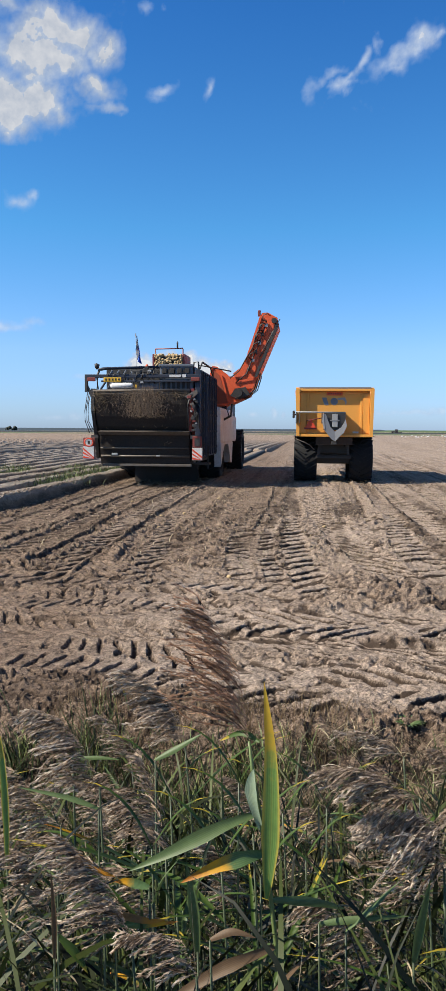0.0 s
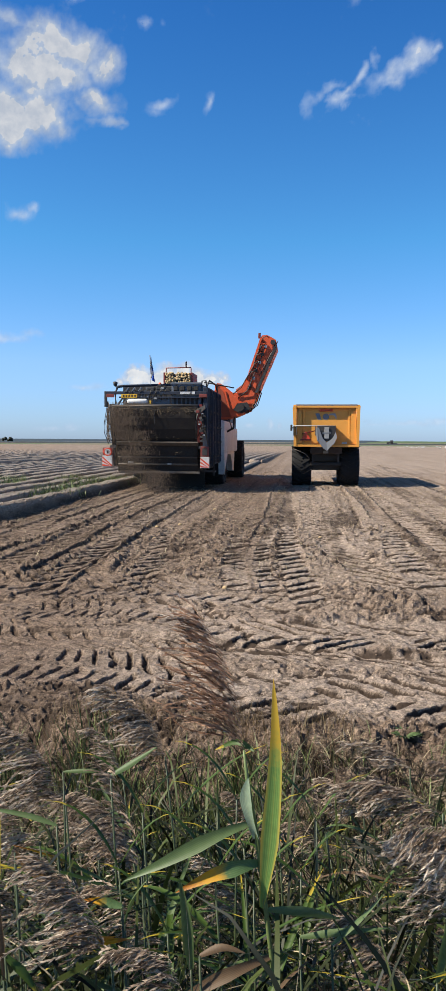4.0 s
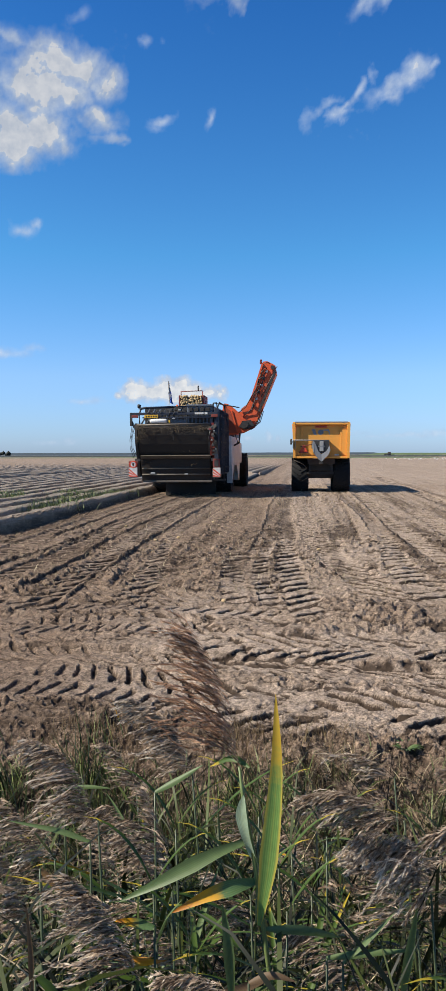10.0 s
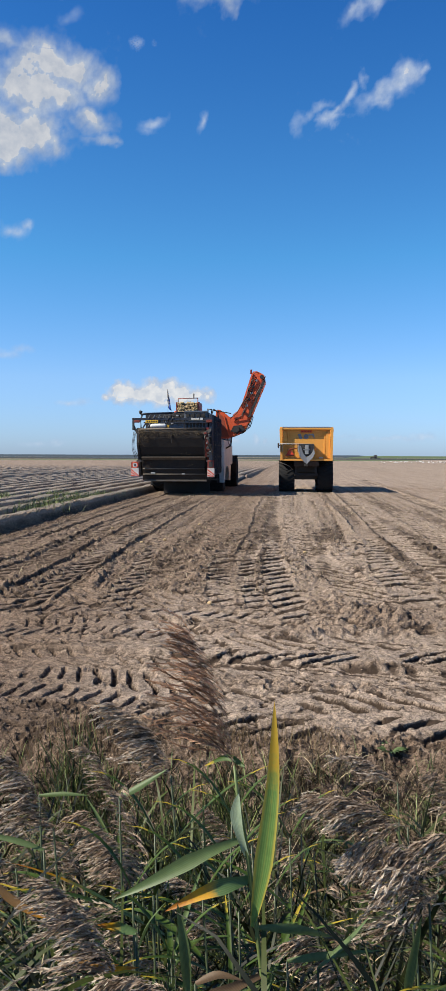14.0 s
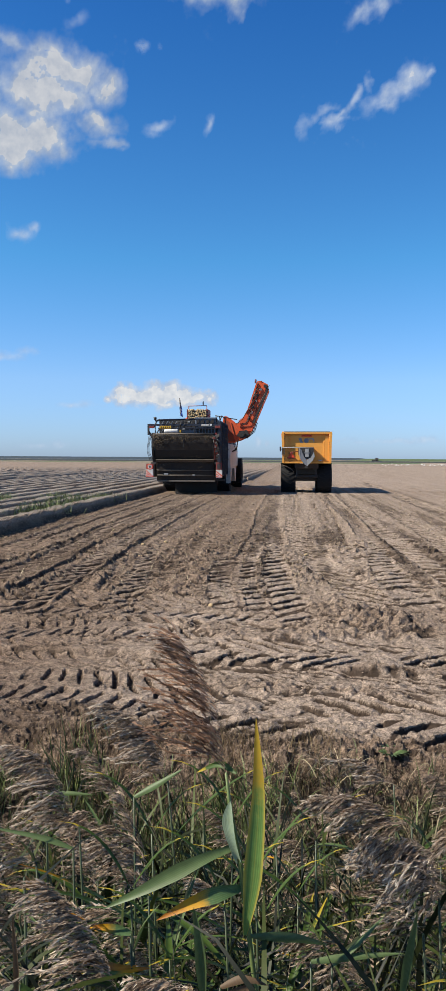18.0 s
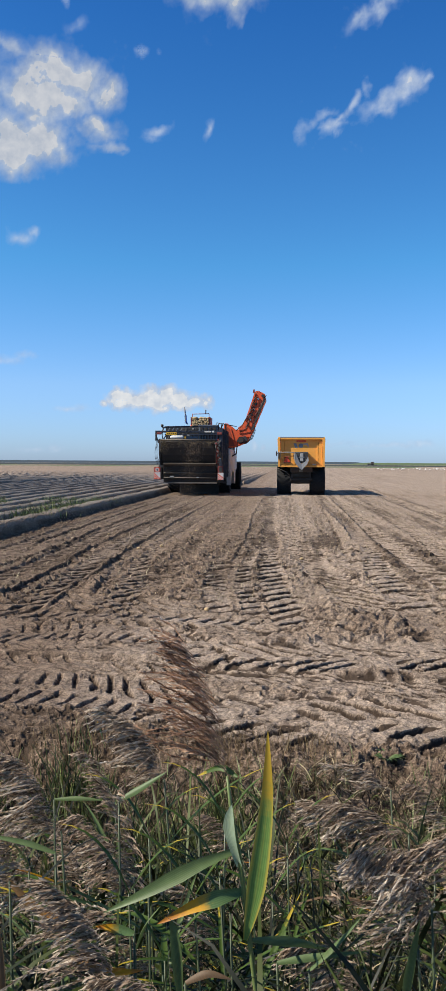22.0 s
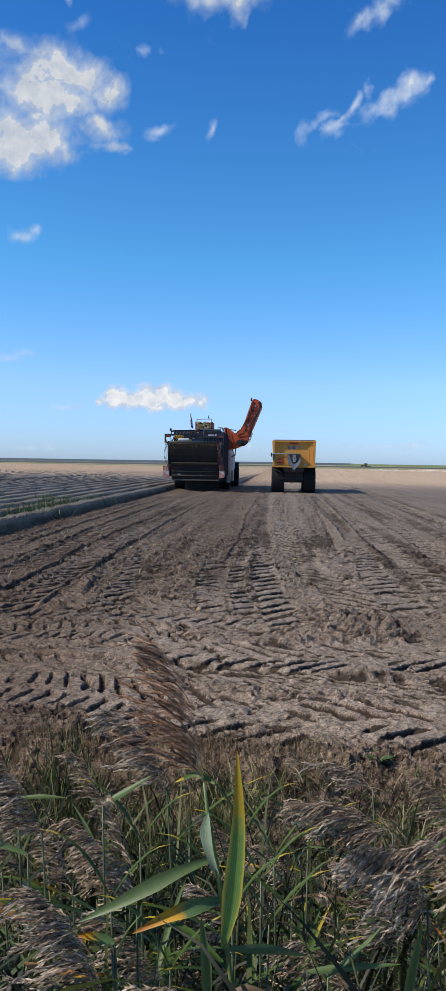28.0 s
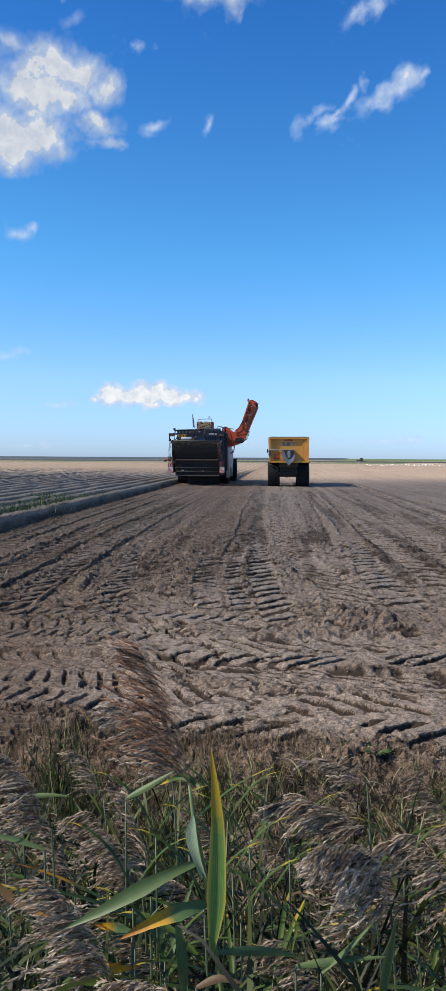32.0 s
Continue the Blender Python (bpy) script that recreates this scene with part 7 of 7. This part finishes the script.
def crumbs(name, spans, label, seed):
    """Loose crumbs and clods of earth lying on the field: spans of (x0, x1, y0, y1, count, least, most)."""
    q = np.random.RandomState(seed)
    corner = np.array([(1, 0, 0.1), (-0.1, 1, 0.15), (-1, 0.1, 0), (0.1, -1, 0.1), (0, 0, 0.85), (0, 0, -0.6)])
    tri = np.array([(0, 1, 4), (1, 2, 4), (2, 3, 4), (3, 0, 4), (1, 0, 5), (2, 1, 5), (3, 2, 5), (0, 3, 5)])
    V, F, D, base = [], [], [], 0
    for x0, x1, y0, y1, count, lo, hi in spans:
        u = q.rand(count)
        y = y0 + (y1 - y0) * u
        x = x0 + (x1 - x0) * q.rand(count)
        c = smooth(0.3, 0.65, fbm(x * 1.1 + 40, y * 0.8, 3, 41))
        keep = q.rand(count) < 0.35 + 0.65 * c
        x, y = x[keep], y[keep]
        z, d, _ = field_height(x[None, :], y[None, :])
        free = q.rand(len(x)) > 0.62 * PRESSED[0][0]
        x, y, z, d = x[free], y[free], z[0][free], d[:, free]
        n = len(x)
        s = lo + 0.8 * (hi - lo) * q.rand(n) ** 6
        a = q.rand(n) * 6.283
        p = corner[None] * (0.55 + 0.8 * q.rand(n, 6, 1)) * s[:, None, None] * np.array([1.15, 1.15, 0.75])
        ca, sa = np.cos(a)[:, None], np.sin(a)[:, None]
        p = np.stack((p[..., 0] * ca - p[..., 1] * sa + x[:, None], p[..., 0] * sa + p[..., 1] * ca + y[:, None], p[..., 2] + z[:, None] + 0.15 * s[:, None]), -1)
        V.append(p.reshape(-1, 3))
        F.append((tri[None] + 6 * np.arange(n)[:, None, None] + base).reshape(-1, 3))
        D.append(np.repeat(np.clip(0.04 + 0.6 * d[0] + 0.3 * (q.rand(n) - 0.5), 0, 1), 6))
        base += 6 * n
    V, F, D = np.concatenate(V), np.concatenate(F), np.concatenate(D)
    me = bpy.data.meshes.new(name)
    me.vertices.add(len(V)), me.vertices.foreach_set("co", V.ravel())
    me.loops.add(F.size), me.loops.foreach_set("vertex_index", F.ravel())
    me.polygons.add(len(F)), me.polygons.foreach_set("loop_start", np.arange(0, F.size, 3)), me.polygons.foreach_set("loop_total", np.full(len(F), 3))
    at_ = me.attributes.new("dry", "FLOAT", "POINT")
    at_.data.foreach_set("value", D.astype(np.float32))
    me.update(calc_edges=True)
    me.materials.append(CRUMB)
    return tagged(new(name, me), label, "soil", kind="stuff")


crumbs("soil_crumbs", ((-3.2, 2.0, 3.7, 4.9, 18000, 0.003, 0.018), (-3.4, 2.3, 4.2, 6.5, 22000, 0.002, 0.012), (-4.2, 2.8, 6.5, 9.0, 24000, 0.0028, 0.016), (-5.6, 3.4, 9.0, 13.0, 26000, 0.0035, 0.024), (-6.3, 5.0, 13.0, 26.0, 20000, 0.006, 0.035), (-7.5, 9.0, 24.0, 45.0, 14000, 0.01, 0.05), (-12.0, -6.4, 13.0, 26.0, 5000, 0.012, 0.05), (-6.85, -6.2, 9.8, 34.0, 6000, 0.01, 0.06)), "loose brown crumbs and clods of earth on the field", 12)


def potato(x, y, s):
    bm = bmesh.new()
    bmesh.ops.create_icosphere(bm, subdivisions=2, radius=s, matrix=Matrix.Diagonal((1.4, 1, 0.85, 1)))
    q = random.Random(int(x * 100))
    for v in bm.verts:
        v.co += v.co.normalized() * q.uniform(-0.08, 0.08) * s
    ob = part("potato", bm, POTATO, None)
    ob.matrix_world = pose(x, y, ground_at(x, y) + s * 0.6, 0, 0, 70 * x)
    return tagged(ob, "stray pale potato lying on the soil", "potato", "stray potatoes")


for x, y in ((-2.75, 13.6), (-3.0, 15.1), (-2.6, 15.6), (-2.3, 19.2), (-0.95, 9.0), (0.3, 14.0), (-4.3, 18.0)):
    potato(x, y, 0.03)
slim = Sheaf()
blade(slim, bend((0, 0, 0), (-0.25, 0, 1), 0.3, 0.9, 7), 0.02)
one = new("reed_shoot", slim.mesh("reed_shoot", REED_TURNING))
one.location = (-1.12, 4.6, ground_at(-1.12, 4.6) - 0.02)
tagged(one, "lone yellow-green reed shoot on the field edge", "reed")


# ---- far things ----
def gull(m):
    g = empty("gull", m, "white gull standing on the far field", "bird", "flock of gulls")
    part("body", tube(bmesh.new(), [(0, -0.22, 0.2), (0, -0.1, 0.24), (0, 0.08, 0.26), (0, 0.2, 0.32), (0, 0.26, 0.36), (0, 0.33, 0.35)], [0.02, 0.08, 0.1, 0.06, 0.06, 0.01], 8), GULL, g)
    for s in (-1, 1):
        part("leg", tube(bmesh.new(), [(s * 0.03, 0, 0.18), (s * 0.03, 0, 0)], 0.012, 4), STEEL, g)
    return g


r = random.Random(8)
first = gull(pose(36, 250, 0.0))
for k in range(55):
    y = r.uniform(205, 275)
    copy_thing(first, pose(r.uniform(0.105, 0.235) * y + (12 if r.random() < 0.1 else 0), y, 0.0, 0, 0, r.uniform(0, 360)) @ Matrix.Scale(1.05, 4))


def far_tractor(x, y, colour=None):
    t = empty("far_tractor", pose(x, y, 0, 0, 0, 80), "dark tractor far off beyond the field", "tractor")
    part("cab", B(-0.9, 0.9, -2.0, 0.0, 1.0, 3.0, bev=0.15), DARK, t)
    part("bonnet", B(-0.5, 0.5, 0.0, 2.2, 0.9, 1.9, bev=0.1), colour or DARK, t)
    for s in (-1, 1):
        part("wheel", tube(bmesh.new(), [(s * 0.7, -1.2, 0.9), (s * 1.2, -1.2, 0.9)], 0.9, 18), TYRE, t)
        part("wheel", tube(bmesh.new(), [(s * 0.7, 1.6, 0.6), (s * 1.1, 1.6, 0.6)], 0.6, 16), TYRE, t)
    part("implement", B(-1.6, 1.6, -4.4, -2.2, 0.4, 1.2, bev=0.1), colour or DARK, t)
    return t


far_tractor(56.0, 510)


def far_trees(x, y):
    t = empty("tree_clump", pose(x, y, 0), "dark clump of trees on the horizon", "trees")
    bm = bmesh.new()
    q = random.Random(4)
    for k in range(26):
        px_, pz = q.uniform(-26, 26), q.uniform(2.5, 6.5)
        bmesh.ops.create_icosphere(bm, subdivisions=1, radius=q.uniform(1.4, 3.0), matrix=Matrix.Translation((px_, q.uniform(-5, 5), pz * (1 - abs(px_) / 45))))
    for v in bm.verts:
        v.co += Vector((q.uniform(-0.5, 0.5), q.uniform(-0.5, 0.5), q.uniform(-0.5, 0.5)))
    part("crown", bm, FAR_DARK, t)
    for k in range(5):
        part("trunk", tube(bmesh.new(), [(-20 + 10 * k, 0, 0), (-20 + 10 * k, 0, 4)], 0.3, 6), DARK, t)
    return t


far_trees(-385, 900)
far_tractor(-62, 430, RED)


# ---- ridges that the harvester lifts ----
LIFT_Y0, LIFT_LEN = 36.0, 2.2


def standing_ridge():
    n = 12
    U, V = np.meshgrid(np.linspace(0, 1, 13), np.linspace(0, 1, n))
    X, Y = (U - 0.5) * ROW, V * LIFT_LEN
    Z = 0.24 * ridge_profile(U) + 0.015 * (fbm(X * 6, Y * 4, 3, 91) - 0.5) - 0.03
    # ridge sides coloured dark, standing for the shaded flank
    return grid_mesh("potato_ridge", X, Y, Z, SOIL, {"dry": 0.1 + 0.8 * ridge_profile(U), "wet_shade": 0.8 * (1 - smooth(0.3, 0.9, ridge_profile(U)))})


RIDGES = []
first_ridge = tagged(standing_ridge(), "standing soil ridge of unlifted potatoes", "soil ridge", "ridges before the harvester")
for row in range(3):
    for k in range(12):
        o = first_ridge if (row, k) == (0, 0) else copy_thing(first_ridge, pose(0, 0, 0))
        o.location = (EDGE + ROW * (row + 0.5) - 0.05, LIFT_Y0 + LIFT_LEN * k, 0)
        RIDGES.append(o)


# ---- soil and haulm falling from the curtain ----
def soil_fall(x, wide, seed, count=330, tall=0.75):
    q = random.Random(seed)
    v, f = [], []
    for _ in range(count):
        s = abs(q.gauss(0, 0.005)) + 0.003
        o = Vector((min(max(x + q.gauss(0, wide), -1.5), 1.3), -0.2 + q.gauss(0, 0.07), -q.random() * tall))
        n0 = len(v)
        pick = q.random()
        if pick < 0.86:
            # thin trickles of fine earth, and bits of haulm among them
            e = Vector((q.gauss(0, 0.12), q.gauss(0, 0.1), 1)) * q.uniform(0.03, 0.09) if pick < 0.76 else Vector((q.gauss(0, 1), q.gauss(0, 0.5), q.gauss(0, 1))).normalized() * q.uniform(0.02, 0.05)
            w = Vector((q.uniform(0.0007, 0.002), q.gauss(0, 0.001), 0))
            v += [o + e, o - w, o - e, o + w]
            f.append((n0, n0 + 1, n0 + 2, n0 + 3))
            continue
        v += [o + Vector(d) * s * q.uniform(0.7, 1.5) for d in ((1, 0, -0.6), (-0.6, 0.9, -0.5), (-0.6, -0.9, -0.5), (0, 0, 1))]
        f += [(n0, n0 + 1, n0 + 3), (n0 + 1, n0 + 2, n0 + 3), (n0 + 2, n0, n0 + 3), (n0, n0 + 2, n0 + 1)]
    me = bpy.data.meshes.new("falling_soil")
    me.from_pydata([tuple(p) for p in v], [], f)
    me.materials.append(TRICKLE)
    ob = new("falling_soil", me)
    ob.parent = HARVESTER
    return tagged(ob, "loose soil and haulm falling from the curtain", kind="stuff")


FALLS = []
sq = random.Random(2)
for k in range(37):
    FALLS.append((soil_fall(-1.35 + 1.5 * sq.random() ** 1.4, 0.3, 100 + k, 3600), -0.2 + 0.14 * k))
for k in range(22):
    if k < 13:
        FALLS.append((soil_fall(-0.42 + sq.gauss(0, 0.05), 0.18, 140 + k, 806), 4.4 + 0.14 * k))
    FALLS.append((soil_fall(0.8 + sq.gauss(0, 0.05), 0.17, 170 + k, 930), 4.45 + 0.14 * k))
for k in range(16):
    FALLS.append((soil_fall(-1.3 + 0.13 * k, 0.25, 200 + k, 434), 19.6 + 0.19 * k))


# ---- the cloud that draws over the sun ----
def shade_material():
    m, n, l, b = nodes_of("sun_cloud")
    at = n.new("ShaderNodeAttribute")
    at.attribute_name = "dens"
    tr = n.new("ShaderNodeBsdfTransparent")
    df = n.new("ShaderNodeBsdfTranslucent")
    df.inputs[0].default_value = (0.8, 0.8, 0.82, 1)
    mx = n.new("ShaderNodeMixShader")
    l.new(at.outputs["Fac"], mx.inputs[0]), l.new(tr.outputs[0], mx.inputs[1]), l.new(df.outputs[0], mx.inputs[2])
    l.new(mx.outputs[0], n["Material Output"].inputs[0])
    return m


CLOUD_UP = 420.0
SHIFT = TO_SUN * (CLOUD_UP / TO_SUN.z)
U, V = np.meshgrid(np.linspace(-330, 60, 100), np.concatenate((np.linspace(-150, -10, 30), np.linspace(-8, 20, 29), np.linspace(24, 190, 40))))
wob = 16 * (fbm(U * 0.03, V * 0.03, 3, 5) - 0.5)
# unseen cloud, shaped to shade the field and leave the reeds brighter
dens = (1 - smooth(-12, 8, U + wob)) * smooth(-150, -110, V) * (1 - smooth(55, 85, V + wob)) * smooth(-330, -290, U)
dens = np.clip(dens * (0.24 + 0.36 * smooth(-4, 14, V) + 0.2 * (fbm(U * 0.02, V * 0.02, 3, 8) - 0.5)), 0, 1)
shade_cloud = tagged(grid_mesh("passing_cloud", U, V, 0 * U, shade_material(), {"dens": dens}), "thin white cloud drifting in front of the sun", "cloud", kind="structure")


# ---- what moves ----
def gust(t, x, y):
    return 0.5 * math.sin(1.7 * t + 3.1 * x + 1.3 * y) + 0.3 * math.sin(3.9 * t + 7 * x - 2 * y) + 0.35 * math.sin(0.6 * t + 1.5 * x)


# the tall reed's nod and lean, then those of its upright leaf
HERO_SWAY = [(0, 0.18, 1.16, 11, -6.0), (3, -0.19, 1.21, 4.3, -2.2), (6, 0.02, 0.73, 10, -4.8), (9, -0.16, 0.93, 4.7, 0.6), (12, 0.9, 0.8, 11, -6.0), (14, -0.26, 1.27, 8.8, -0.5), (17, 0.08, 0.87, 13.5, -3.3),
             (20, 0.23, 1.15, 12.9, -0.1), (23, 0.02, 1.16, 17, -0.6), (25, 0.63, 0.83, 16.7, -3.1), (28, 0.74, 0.65, 20, -1.4), (29, 0.7, 0.8, 19.5, -2.5), (30, 2.2, 0.21, 17, -5.0), (31, 1.89, 0.1, 16.8, -4.4), (32, 1.34, 0.16, 18.7, -3.3)]


def motions():
    def rolled(coefrows, x, y, r, grow=1.0):
        y0 = coefrows[0][1]
        return [(t, pose(x, y, r, -math.degrees((d - y0) / r / grow))) for t, d in coefrows]

    hr = track_rows(HARV)
    walk(HARVESTER, [(t, pose(HARV_X - 0.005 * (d - HARV[0]), d, -0.08 + 0.012 * math.sin(2.3 * t), 0, 0.25 * math.sin(1.7 * t), 0.3)) for t, d in hr])
    for w, x, y, r in HARV_WHEELS:
        walk(w, rolled(hr, x, y, r, 1.06))
    ts = [t for t, _ in TRAIL_ROWS]
    ds = [d for _, d in TRAIL_ROWS]
    fit = np.polyfit(ts, ds, 4)
    tr = [(t, float(np.polyval(fit, t))) for t in range(33)]
    walk(DUMPER, [(t, pose(TRAIL_X, d, 0.008 * math.sin(1.9 * t + 1), 0, 0.2 * math.sin(1.3 * t + 1), 0)) for t, d in tr])
    for w, x, y, r in DUMP_WHEELS:
        walk(w, rolled(tr, x, y, r))
    for ob, turn in CLOUDS:
        walk(ob, [(0, pose(0, 0, 0, 0, 0, 0)), (32, pose(0, 0, 0, 0, 0, -turn))])
    for ob in RIDGES:
        y = ob.location.y
        x, z = ob.location.x, ob.location.z
        at = next((t for t, d in hr if d + 12.5 > y + LIFT_LEN), 99)
        rows = [(0, pose(x, y, 0))]
        if at <= 0:
            rows = [(0, pose(x, y, -0.5)), (32, pose(x, y, -0.5))]
        elif at < 32:
            rows += [(max(0.1, at - 1.5), pose(x, y, 0)), (at, pose(x, y, -0.5)), (32, pose(x, y, -0.5))] if at < 31.9 else [(32, pose(x, y, 0))]
        else:
            rows += [(32, pose(x, y, 0))]
        walk(ob, rows)
    for ob, t0 in FALLS:
        # held inside the housing, thrown over the roller, then down into the furrow
        keys = [(t0 - 0.12, 1.4, 2.75), (t0, 0.1, 3.0)] + [(t0 + 0.12 * k, 0.0, 2.98 - 0.5 * 0.12 * k - 4.0 * (0.12 * k) ** 2) for k in range(1, 8)]
        keys = [(t, y, max(z, -0.1)) for t, y, z in keys]
        before = [k for k in keys if k[0] <= 0]
        keys = [k for k in keys if k[0] > 0.02]
        y0, z0 = (before[-1][1], before[-1][2]) if before else (1.4, 2.75)
        walk(ob, [(0, pose(0, y0, z0))] + [(t, pose(0, y, z)) for t, y, z in keys] + [(32, pose(0, 0.6, -0.1))])
    for ob in REEDS:
        x, y, z = ob.matrix_world.translation
        rows = [(i * 0.5, pose(x, y, z, 0.6 * gust(i * 0.5 + 9, x, y), -1.5 * gust(i * 0.5, x * 2, y), 0)) for i in range(65)]
        if ob is HERO:
            rows = [(t, pose(x, y, z, nod, lean_, 0)) for t, nod, lean_, _, _ in HERO_SWAY]
        walk(ob, rows)
    foot = off(-0.1, 1.0)
    walk(HERO_LEAF, [(t, pose(*foot, a, b, 0) @ pose(-foot[0], -foot[1], -foot[2])) for t, _, _, a, b in HERO_SWAY])
    c0 = SHIFT
    walk(shade_cloud, [(0, pose(c0.x - 110, c0.y, c0.z)), (16, pose(c0.x - 36, c0.y, c0.z)), (20, pose(c0.x - 12, c0.y, c0.z)), (22, pose(c0.x - 3, c0.y, c0.z)), (25, pose(c0.x + 6.5, c0.y, c0.z)), (28, pose(c0.x + 26, c0.y, c0.z)), (32, pose(c0.x + 60, c0.y, c0.z))])


motions()
